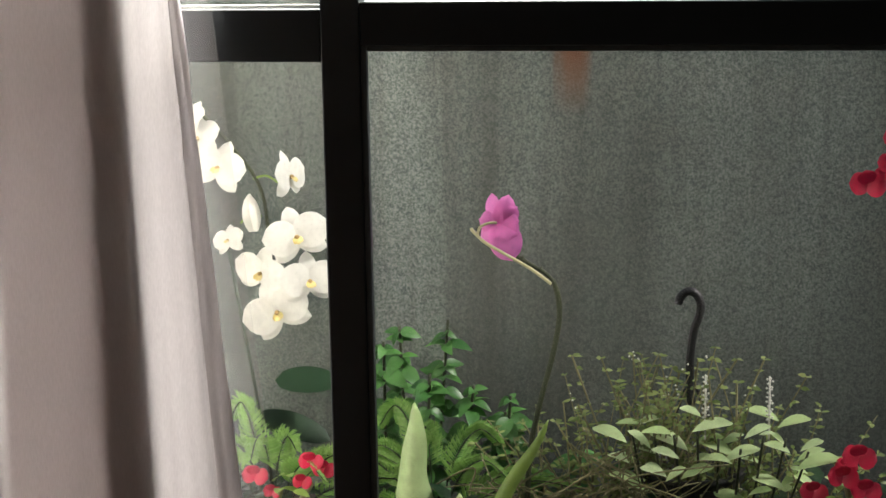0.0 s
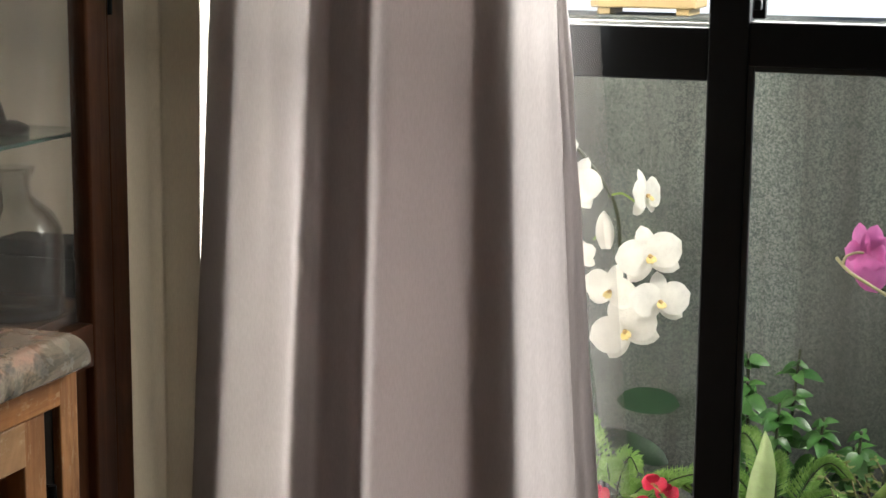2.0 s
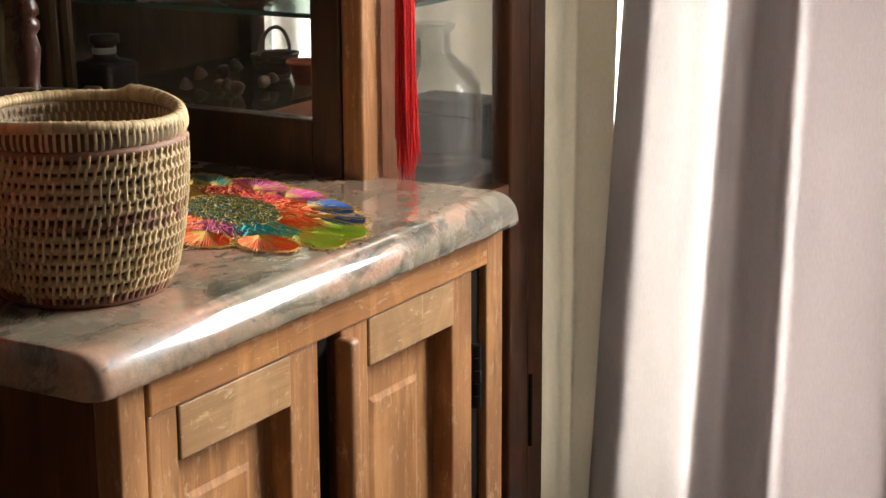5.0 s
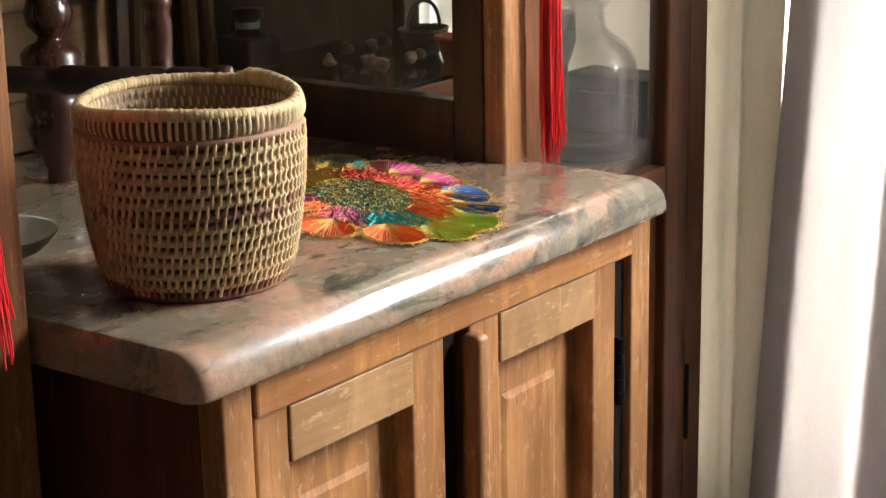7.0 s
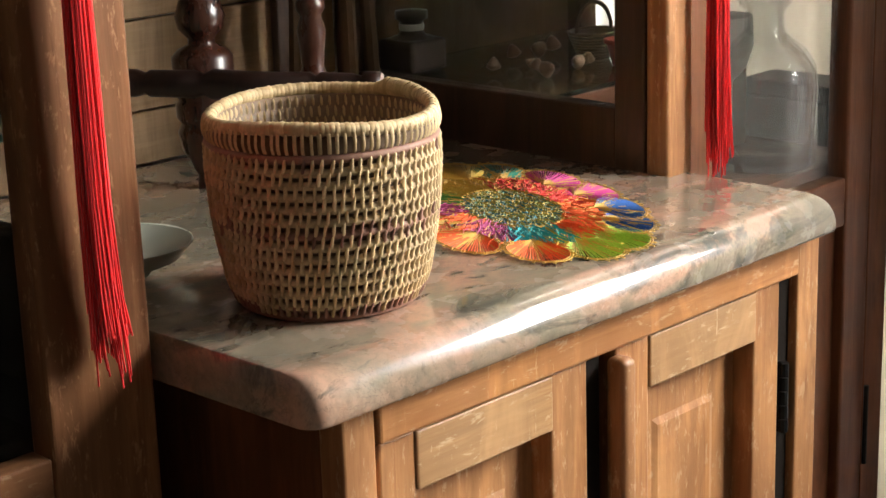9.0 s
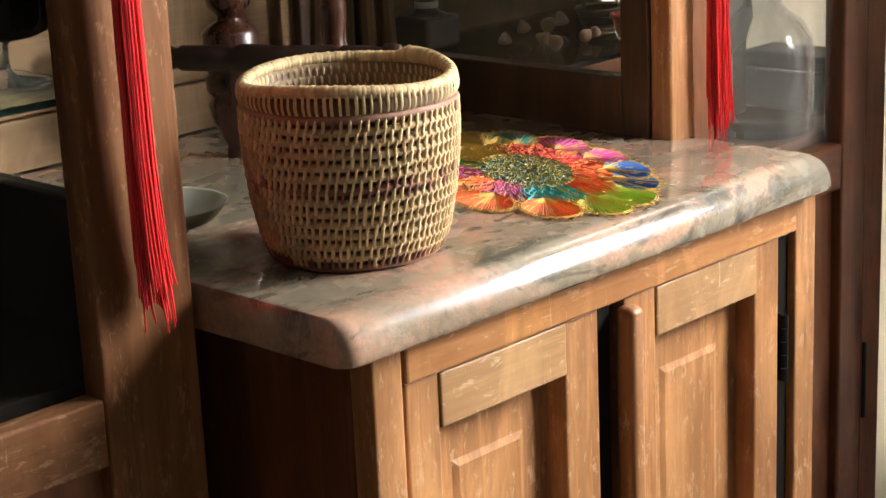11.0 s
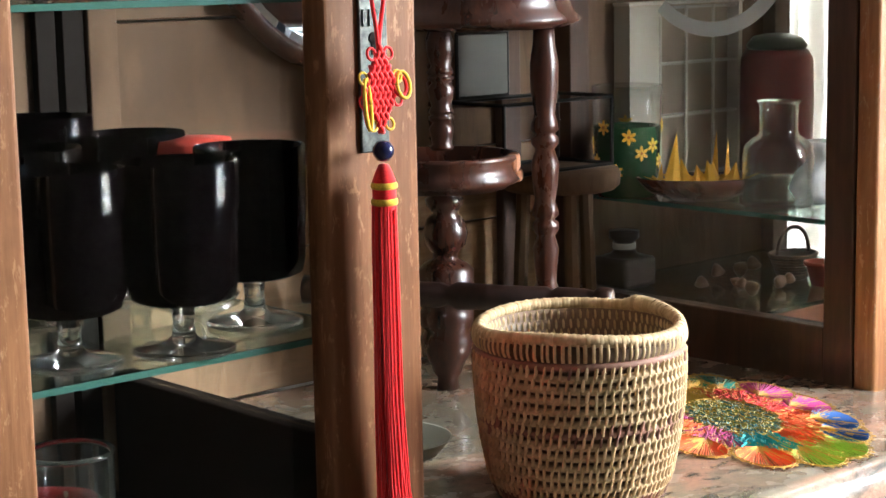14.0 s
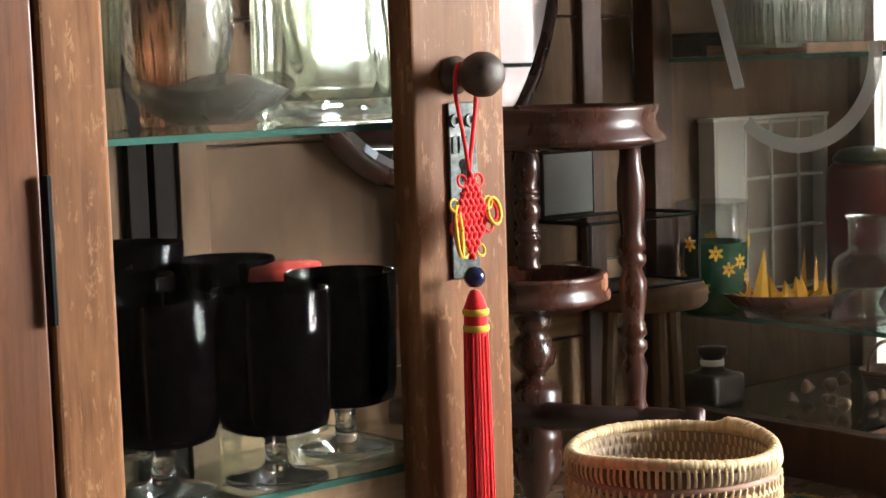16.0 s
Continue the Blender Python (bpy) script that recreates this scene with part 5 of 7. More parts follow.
def cabinet_glass():
    z = 1.2935
    b = thing("wavy_bowl", "shallow frosted smoky glass bowl with a waved rim", "bowl", (-0.380, 0.222, z))
    bm = bmesh.new()
    rings = []
    for i, (r, h) in enumerate([(0.0, 0.003), (0.025, 0.003), (0.032, 0.006), (0.048, 0.016), (0.060, 0.031), (0.0605, 0.0325), (0.058, 0.031), (0.045, 0.019), (0.028, 0.008), (0.0, 0.007)]):
        ring = []
        for k in range(48):
            a = 2 * math.pi * k / 48
            hh = h + (0.006 * math.sin(3 * a + 1.2) if r > 0.05 else 0.003 * math.sin(3 * a + 1.2) if r > 0.04 else 0)
            ring.append(bm.verts.new((r * math.cos(a), r * math.sin(a), hh)))
        rings.append(ring)
    for p, q in zip(rings, rings[1:]):
        for k in range(48):
            j = (k + 1) % 48
            bm.faces.new((p[k], p[j], q[j], q[k]))
    bmesh.ops.remove_doubles(bm, verts=bm.verts, dist=1e-6)
    bmesh.ops.recalc_face_normals(bm, faces=bm.faces)
    part("bowl", bm, smoky, b, smooth=True)

    def flutes(n, amp, prof, seg=96):
        bm = bmesh.new()
        rings = []
        for r, h in prof:
            rings.append([bm.verts.new(((r + (amp * math.cos(n * 2 * math.pi * k / seg) if r > 0.01 else 0)) * math.cos(2 * math.pi * k / seg), (r + (amp * math.cos(n * 2 * math.pi * k / seg) if r > 0.01 else 0)) * math.sin(2 * math.pi * k / seg), h)) for k in range(seg)])
        for p, q in zip(rings, rings[1:]):
            for k in range(seg):
                j = (k + 1) % seg
                bm.faces.new((p[k], p[j], q[j], q[k]))
        bm.faces.new(rings[0][::-1])
        bm.faces.new(rings[-1])
        bmesh.ops.recalc_face_normals(bm, faces=bm.faces)
        return bm

    def hobnails(prof, n, amp, seg=96):
        """A thick glass wall with staggered raised knobs on its outside."""
        bm = bmesh.new()
        rings = []
        for i, (r, h, knob) in enumerate(prof):
            ring = []
            for k in range(seg):
                a = 2 * math.pi * k / seg
                up = max(0.0, math.cos(n * a + (math.pi if (i // 2) % 2 else 0))) * (1 if i % 2 else 0.25)
                q = r + amp * up * knob
                ring.append(bm.verts.new((q * math.cos(a), q * math.sin(a), h)))
            rings.append(ring)
        for p, q in zip(rings, rings[1:]):
            for k in range(seg):
                j = (k + 1) % seg
                bm.faces.new((p[k], p[j], q[j], q[k]))
        bm.faces.new(rings[0][::-1])
        bm.faces.new(rings[-1])
        bmesh.ops.recalc_face_normals(bm, faces=bm.faces)
        return bm

    p = thing("pitcher", "clear pressed glass pitcher catching the window light", "pitcher", (-0.268, 0.225, z))
    p.scale = (0.87, 0.87, 1.0)
    part("body", flutes(12, 0.0014, [(0.050, 0.0), (0.058, 0.002), (0.0585, 0.006), (0.054, 0.012), (0.052, 0.03), (0.047, 0.08), (0.042, 0.12), (0.041, 0.16), (0.046, 0.19), (0.043, 0.19), (0.038, 0.16), (0.039, 0.12), (0.044, 0.08), (0.048, 0.03), (0.046, 0.016)]), pressed, p, smooth=True)
    part("handle", tube(spline([(-0.038, -0.012, 0.165), (-0.066, -0.03, 0.15), (-0.072, -0.03, 0.10), (-0.058, -0.022, 0.055), (-0.046, -0.012, 0.04)], 6), 0.0055, 10), pressed, p, smooth=True)
    hob = milky(material("hobnail_glass", (0.95, 0.93, 0.90), 0.05, 0, Transmission_Weight=1.0, IOR=1.45), 0.10)
    v = thing("vase", "clear hobnail glass vase with a coppery sheen", "vase", (-0.312, 0.372, z))
    v.scale = (0.78, 0.78, 1.0)
    outer = [(0.026 + 0.030 * min(1.0, i / 9) ** 0.6, 0.004 + 0.0068 * i, 1.0) for i in range(24)]
    part("body", hobnails([(0.026, 0.0, 0)] + outer + [(r - 0.005, h, 0) for r, h, _ in reversed(outer[3:])], 14, 0.0035), hob, v, smooth=True)
    copper = milky(material("copper_tinted_glass", (1.0, 0.66, 0.50), 0.05, 0, Transmission_Weight=1.0, IOR=1.45), 0.06)
    dimples(copper, 70.0, 0.9)
    cg = thing("tumbler", "copper tinted dimpled glass tumbler behind the waved bowl", "glass", (-0.368, 0.305, z))
    cg.scale = (0.85, 0.85, 1.0)
    part("body", flutes(11, 0.0016, [(0.016, 0.0), (0.019, 0.003), (0.021, 0.05), (0.024, 0.11), (0.022, 0.11), (0.018, 0.05), (0.015, 0.008)]), copper, cg, smooth=True)
    w = thing("vase", "clear ribbed glass vase on the upper glass shelf", "vase", (-0.425, 0.300, z))
    w.scale = (0.72, 0.72, 1.0)
    part("body", flutes(14, 0.0018, [(0.026, 0.0), (0.028, 0.004), (0.023, 0.03), (0.026, 0.09), (0.033, 0.15), (0.030, 0.15), (0.023, 0.09), (0.020, 0.03)]), pressed, w, smooth=True)
    w2 = thing("jar", "clear ribbed glass jar with thick sides", "jar", (-0.250, 0.318, z))
    w2.scale = (0.75, 0.75, 1.0)
    part("body", flutes(16, 0.0016, [(0.026, 0.0), (0.030, 0.003), (0.031, 0.03), (0.030, 0.11), (0.028, 0.15), (0.025, 0.15), (0.027, 0.11), (0.027, 0.03), (0.024, 0.010)]), pressed, w2, smooth=True)
    tl = thing("tumbler", "tall clear glass tumbler on the cabinet floor", "glass", (-0.432, 0.232, 0.8425))
    part("body", lathe([(0, 0.0), (0.030, 0.0), (0.031, 0.003), (0.0320, 0.133), (0.0332, 0.1350), (0.0315, 0.137), (0.0285, 0.132), (0.0275, 0.035), (0.024, 0.026), (0, 0.024)], 40), clear, tl, smooth=True)
    rj = thing("spotted_jug", "red enamel jug with small white spots on the cabinet floor", "jug", (-0.388, 0.335, 0.8425))
    red = material("red_enamel", (0.40, 0.016, 0.022), 0.2)
    t, ns, ln, bs = nodes_of(red)
    vo = ns.new("ShaderNodeTexVoronoi")
    vo.inputs["Scale"].default_value = 70.0
    vo.inputs["Randomness"].default_value = 0.25
    ln.new(coords(t), vo.inputs["Vector"])
    ln.new(mix(t, ramp(t, vo.outputs["Distance"], [(0.20, (1, 1, 1)), (0.24, (0, 0, 0))]), (0.40, 0.016, 0.022), (0.6, 0.5, 0.45)), bs.inputs["Base Color"])
    part("body", lathe([(0, 0.0), (0.044, 0.0), (0.050, 0.004), (0.055, 0.03), (0.052, 0.045), (0.044, 0.060), (0.045, 0.066), (0.042, 0.066), (0.041, 0.060), (0.048, 0.045), (0.05, 0.03), (0, 0.006)], 40), red, rj, smooth=True)
    rd = thing("red_bowl", "stacked dull red bowl behind the goblets", "bowl", (-0.238, 0.350, 1.0465))
    part("body", lathe([(0, 0.098), (0.026, 0.098), (0.033, 0.108), (0.035, 0.122), (0.033, 0.130), (0, 0.132)], 36), material("dull_red_lacquer", (0.50, 0.06, 0.04), 0.4), rd, smooth=True)
    part("pedestal", lathe([(0, 0), (0.035, 0), (0.036, 0.004), (0.018, 0.012), (0.016, 0.085), (0.03, 0.098)], 28), clear, rd, smooth=True)


cabinet_glass()


def right_cabinet_things():
    z1, z2 = 1.0525, 1.3325
    # dark chest on the floor of the cabinet that carries shells and small things
    ch = thing("wooden_chest", "low dark wooden chest with a glass lid on the cabinet floor", "chest", (0.575, 0.405, 0.8425))
    part("body", slab(-0.165, 0.160, -0.130, 0.120, 0.0, 0.100, 0.002), oldwood_x, ch)
    part("lid", slab(-0.168, 0.163, -0.133, 0.123, 0.1005, 0.1055, 0.001), shelf_glass, ch, "glass lid")
    zt = 0.8425 + 0.106
    wick = straw_material("grey_brown_wicker", (0.07, 0.045, 0.03), (0.14, 0.09, 0.058))
    mb = thing("wicker_basket", "tiny wicker basket with a hooped handle", "basket", (0.592, 0.372, zt))
    mb.scale = (0.70, 0.70, 0.78)
    bm = bmesh.new()
    for k in range(9):
        r = 0.026 + 0.0022 * k
        pts = [(r * math.cos(a), r * 0.8 * math.sin(a), 0.003 + 0.0042 * k) for a in [6.2832 * q / 24 for q in range(25)]]
        tube(pts, 0.0024, 6, bm, False)
    part("weave", bm, wick, mb, smooth=True)["kind"] = "stuff"
    part("base", lathe([(0, 0.001), (0.027, 0.001), (0.041, 0.036), (0.038, 0.036), (0.025, 0.004), (0, 0.004)], 24, None, Matrix.Diagonal((1, 0.8, 1, 1))), wick, mb, smooth=True)
    part("handle", tube([(0.042 * math.cos(a), 0, 0.036 + 0.040 * math.sin(a)) for a in [math.pi * q / 14 for q in range(15)]], 0.003, 8), wick, mb, smooth=True)
    rp = thing("clay_pot", "tiny red clay pot beside the wicker basket", "pot", (0.578, 0.322, zt))
    part("body", lathe([(0, 0), (0.011, 0), (0.017, 0.022), (0.020, 0.023), (0.020, 0.027), (0.016, 0.027), (0.011, 0.006), (0, 0.005)], 24), material("red_clay", (0.42, 0.07, 0.04), 0.6), rp, smooth=True)
    shell = material("tan_shell", (0.22, 0.13, 0.08), 0.45)
    rnd = random.Random(3)
    for k in range(9):
        x, y = 0.46 + 0.02 * k * 0.75 + rnd.uniform(-0.01, 0.01), 0.385 + rnd.uniform(-0.045, 0.05)
        s = thing("seashell", "small tan ridged seashell on the chest", "shell", (x, y, zt), "seashells on the chest", rnd.uniform(0, 360))
        q = rnd.uniform(0.40, 0.75)
        part("shell", lathe([(0, 0.0), (0.010 * q, 0.002), (0.013 * q, 0.007 * q), (0.010 * q, 0.010 * q), (0.011 * q, 0.012 * q), (0.007 * q, 0.016 * q), (0.0075 * q, 0.0175 * q), (0, 0.024 * q)], 16, None, pose(0, 0, 0.008 * q, 65 if k % 2 else 20)), shell, s, smooth=True)
    bo = thing("ink_bottle", "dark stoneware bottle with a square base", "bottle", (0.432, 0.485, zt))
    dk = material("dark_stoneware", (0.05, 0.030, 0.024), 0.3)
    part("body", slab(-0.0265, 0.0265, -0.0265, 0.0265, 0.0, 0.034, 0.006, 3), dk, bo, smooth=False)
    part("neck", lathe([(0.024, 0.034), (0.015, 0.037), (0.012, 0.041), (0.012, 0.051), (0.017, 0.054), (0.017, 0.062), (0, 0.063)], 24), dk, bo, smooth=True)
    part("band", lathe([(0.0125, 0.042), (0.0132, 0.043), (0.0132, 0.048), (0.0125, 0.049)], 24), material("cream_glaze", (0.45, 0.42, 0.36), 0.3), bo, "cream glazed band", smooth=True)
    # on the lower glass shelf
    fj = thing("painted_glass", "green painted glass with yellow flowers", "glass", (0.423, 0.472, z1))
    green = material("green_painted_glass", (0.018, 0.060, 0.028), 0.15)
    part("body", lathe([(0, 0.0), (0.032, 0.0), (0.034, 0.003), (0.0375, 0.078), (0.036, 0.078), (0.032, 0.006), (0, 0.004)], 36), green, fj, "green painted lower half", smooth=True)
    part("rim", lathe([(0.0375, 0.0782), (0.0392, 0.122), (0.0382, 0.1225), (0.0364, 0.0782)], 36), thin, fj, "clear upper half", smooth=True)
    yel = material("yellow_enamel", (0.85, 0.50, 0.05), 0.35)
    brown_eye = material("orange_enamel", (0.45, 0.16, 0.02), 0.35)
    for k in range(16):
        a, h = k * 0.785 + (0.39 if k >= 8 else 0), (0.058 if k < 8 else 0.030) + 0.010 * ((k * 5) % 3)
        fm = bmesh.new()
        base = pose(0, 0, 0, 0, 0, math.degrees(a)) @ pose(0.0345 + 0.0035 * h / 0.078, 0, h, 0, 90, 0)
        for q in range(6):
            w = 1.0472 * q
            lathe([(0, 0.0007), (0.0022, 0.0007), (0.0026, 0.0)], 8, fm, base @ pose(0.0046 * math.cos(w), 0.0046 * math.sin(w), 0.0) @ Matrix.Rotation(w, 4, "Z") @ Matrix.Diagonal((1.6, 0.75, 1, 1)))
        fl = part("flower", fm, yel, fj, "yellow enamel flower")
        part("flower_eye", lathe([(0, 0.0013), (0.0016, 0.001), (0.002, 0.0)], 8, None, base), brown_eye, fl)
    bw = thing("wooden_bowl", "brown wooden bowl full of folded yellow paper cranes", "bowl", (0.449, 0.390, z1), turn=-45)
    bw.scale = (1.22, 0.75, 1.0)
    part("bowl", lathe([(0, 0.002), (0.026, 0.0), (0.046, 0.010), (0.057, 0.024), (0.055, 0.025), (0.042, 0.014), (0.02, 0.007), (0, 0.006)], 36), darkwood, bw, smooth=True)
    pap = material("yellow_folded_paper", (0.80, 0.42, 0.03), 0.6)
    rnd = random.Random(12)
    for k in range(13):
        bm = bmesh.new()
        a, r = k * 0.75, 0.012 + 0.034 * rnd.random()
        c0 = Vector((r * math.cos(a), r * math.sin(a), 0.018))
        hgt, w = (rnd.uniform(0.045, 0.062) if k % 4 == 1 else rnd.uniform(0.014, 0.028)), 0.008
        dv = Vector((math.cos(a * 1.7), math.sin(a * 1.7), 0))
        sd = Vector((-dv.y, dv.x, 0))
        vs = [bm.verts.new(c0 + o) for o in (dv * w, sd * w * 0.4, -dv * w, -sd * w * 0.4, Vector((0, 0, hgt)) + dv * 0.004, dv * 0.028 + Vector((0, 0, 0.012)), -dv * 0.026 + Vector((0, 0, 0.010)))]
        for f in ((0, 1, 4), (1, 2, 4), (2, 3, 4), (3, 0, 4), (0, 1, 5), (3, 0, 5), (1, 2, 6), (2, 3, 6)):
            bm.faces.new([vs[i] for i in f])
        part("paper_crane", bm, pap, bw, "folded yellow paper crane")
    jg = thing("carafe", "clear glass carafe with a pouring lip", "carafe", (0.462, 0.295, z1))
    jg.scale = (0.90, 0.90, 0.90)
    part("body", lathe([(0, 0.0), (0.038, 0.0), (0.0415, 0.004), (0.0415, 0.062), (0.039, 0.071), (0.032, 0.078), (0.0235, 0.083), (0.022, 0.089), (0.0225, 0.118), (0.0265, 0.123), (0.0222, 0.119), (0.0208, 0.089), (0.0222, 0.082), (0.031, 0.0765), (0.0375, 0.070), (0.040, 0.062), (0.040, 0.006), (0, 0.004)], 36), thin, jg, smooth=True)
    wf = thing("gauze_bag", "crumpled white gauze bag on the glass shelf", "bag", (0.525, 0.285, z1))
    bm = lathe([(0, 0.0), (0.026, 0.0), (0.034, 0.012), (0.028, 0.030), (0.014, 0.042), (0.016, 0.055), (0.024, 0.064), (0.010, 0.060), (0, 0.05)], 20)
    for v in bm.verts:
        v.co += Vector((noise.noise(v.co * 60), noise.noise(v.co * 60 + Vector((9, 0, 0))), 0)) * 0.008
    part("cloth", bm, material("white_gauze", (0.75, 0.76, 0.76), 0.9), wf, smooth=True)
    # miniature dresser shape added for a reflection, and a squat red jar at the back
    md = thing("miniature_dresser", "pale glazed dresser shape added in place of a reflection", "dresser", (0.571, 0.522, z1))
    md.scale = (1.0, 1.0, 0.92)
    wht = material("cream_white_paint", (0.52, 0.49, 0.43), 0.5)
    beige = material("beige_paint", (0.36, 0.33, 0.275), 0.5)
    pane_back = material("pale_brown_backing", (0.36, 0.29, 0.225), 0.4)
    part("side", slab(-0.101, -0.097, -0.012, 0.012, 0, 0.224, 0.0006), beige, md)
    part("side", slab(0.097, 0.101, -0.012, 0.012, 0, 0.224, 0.0006), wht, md)
    part("top", slab(-0.103, 0.103, -0.013, 0.012, 0.224, 0.228, 0.0006), wht, md)
    part("back", slab(-0.097, 0.097, 0.008, 0.012, 0, 0.224, 0), pane_back, md)
    part("plain_leaf", slab(-0.097, -0.050, -0.012, -0.008, 0.0, 0.223, 0.0005), beige, md, "plain beige leaf")
    for zz in (0.004, 0.082, 0.148, 0.218):
        part("shelf", slab(-0.049, 0.096, -0.010, 0.0075, zz, zz + 0.003, 0.0004), wht, md)
    for xx in (-0.050, -0.004, 0.045, 0.093):
        part("muntin", slab(xx, xx + 0.0035, -0.013, -0.0102, 0.0, 0.223, 0.0004), wht, md)
    part("pane", slab(-0.0495, 0.093, -0.0095, -0.009, 0.008, 0.218, 0), pane_glass, md)
    rb = thing("red_jar", "squat deep red jar with a dark green lid", "jar", (0.700, 0.480, z1))
    rb.scale = (1.6, 1.6, 0.86)
    part("body", lathe([(0, 0.0), (0.024, 0.0), (0.027, 0.004), (0.028, 0.10), (0.027, 0.160), (0.023, 0.172), (0, 0.172)], 32), material("wine_red_glaze", (0.15, 0.012, 0.016), 0.3), rb, smooth=True)
    part("lid", lathe([(0, 0.1722), (0.021, 0.1722), (0.023, 0.178), (0.018, 0.190), (0.009, 0.194), (0, 0.195)], 28), material("dark_green_lid", (0.020, 0.045, 0.030), 0.3), rb, "dark green lid", smooth=True)
    # upper shelf: ribbed tumblers
    tr = thing("wooden_tray", "pale wooden tray under the ribbed tumblers", "tray", (0.503, 0.400, z2))
    part("board", slab(-0.090, 0.088, -0.066, 0.066, 0.0, 0.006, 0.002), backboard, tr)
    for sy in (-0.068, 0.064):
        part("lip", slab(-0.090, 0.088, sy, sy + 0.004, 0.0, 0.011, 0.001), backboard, tr)
    sb = thing("dark_case", "small black case on the upper glass shelf", "case", (0.440, 0.500, z2))
    part("body", slab(-0.024, 0.024, -0.022, 0.022, 0.0, 0.020, 0.002), black_and_shade, sb)
    part("lid", slab(-0.0245, 0.0245, -0.0225, 0.0225, 0.0202, 0.026, 0.002), black_and_shade, sb)
    tm = None
    for k, (x, y) in enumerate(((0.445, 0.430), (0.505, 0.430), (0.450, 0.370), (0.510, 0.370), (0.560, 0.405), (0.640, 0.360))):
        if tm is None:
            tm = thing("ribbed_tumbler", "clear ribbed glass tumbler on the upper shelf", "glass", (x, y, z2 + 0.0062), "ribbed tumblers")
            bm = bmesh.new()
            rings = []
            for r, h in ((0.022, 0.0), (0.025, 0.002), (0.028, 0.085), (0.026, 0.085), (0.022, 0.006)):
                rings.append([bm.verts.new(((r + 0.0017 * math.cos(16 * 6.2832 * q / 64)) * math.cos(6.2832 * q / 64), (r + 0.0017 * math.cos(16 * 6.2832 * q / 64)) * math.sin(6.2832 * q / 64), h)) for q in range(64)])
            for p, q2 in zip(rings, rings[1:]):
                for q in range(64):
                    j = (q + 1) % 64
                    bm.faces.new((p[q], p[j], q2[j], q2[q]))
            bm.faces.new(rings[0][::-1])
            bm.faces.new(rings[-1])
            bmesh.ops.recalc_face_normals(bm, faces=bm.faces)
            part("body", bm, milky(material("ribbed_pale_glass", (0.92, 0.96, 0.92), 0.08, 0, Transmission_Weight=1.0, IOR=1.35), 0.20), tm, smooth=True)
        else:
            copy_thing(tm, pose(x, y, z2 + (0.0062 if x < 0.6 else 0.0002)))
    # big bottle and dark box behind the front glass
    bt = thing("glass_bottle", "large clear glass bottle with a flared lip behind the glass door", "bottle", (0.664, 0.206, 0.8425))
    part("body", lathe([(0, 0.003), (0.050, 0.0), (0.0555, 0.004), (0.0560, 0.085), (0.0535, 0.103), (0.044, 0.120), (0.028, 0.132), (0.0205, 0.140), (0.0195, 0.160), (0.026, 0.168), (0.026, 0.171), (0.021, 0.172), (0.0168, 0.162),
                        (0.0175, 0.141), (0.040, 0.118), (0.0505, 0.102), (0.053, 0.085), (0.0525, 0.008), (0, 0.006)], 40), thin, bt, smooth=True)
    bx = thing("dark_box", "tall black wooden box standing between cabinet and drapes", "box", (0.814, 0.257, 0.0))
    part("body", slab(-0.031, 0.031, -0.055, 0.055, 0.0, 0.886, 0.003), material("black_leather", (0.014, 0.013, 0.012), 0.6), bx)
    part("lid", slab(-0.033, 0.033, -0.057, 0.057, 0.8862, 0.905, 0.003), bpy.data.materials["black_leather"], bx)
    cup = thing("shell_cup", "mottled brown shell cup beside the bottle", "cup", (0.672, 0.262, 0.8425))
    part("body", lathe([(0, 0), (0.018, 0.0), (0.010, 0.01), (0.010, 0.080), (0.024, 0.095), (0.032, 0.12), (0.030, 0.15), (0.027, 0.15), (0.028, 0.12), (0, 0.1)], 24), material("pale_shell", (0.48, 0.40, 0.34), 0.4), cup, smooth=True)
    # dark carved figurine shape on the lower shelf behind the front pane
    hm = thing("wooden_trinket", "dark wooden trinket with a long handle on the glass shelf", "trinket", (0.655, 0.212, z1))
    part("base", lathe([(0, 0.0), (0.030, 0.0), (0.032, 0.008), (0.02, 0.014), (0, 0.015)], 24), dk, hm, smooth=True)
    part("handle", tube([(0.0, 0.0, 0.013), (-0.03, -0.005, 0.06), (-0.065, -0.01, 0.12)], [0.007, 0.006, 0.005], 10), dk, hm, smooth=True)

    fv = thing("floor_vase", "rounded grey ceramic floor vase before the curtain", "vase", (0.700, -0.066, 0.0))
    part("body", lathe([(0, 0.0), (0.040, 0.0), (0.046, 0.006), (0.055, 0.15), (0.056, 0.36), (0.050, 0.415), (0.036, 0.442), (0.016, 0.454), (0, 0.456)], 32), material("grey_glaze", (0.34, 0.31, 0.32), 0.45), fv, smooth=True)


right_cabinet_things()


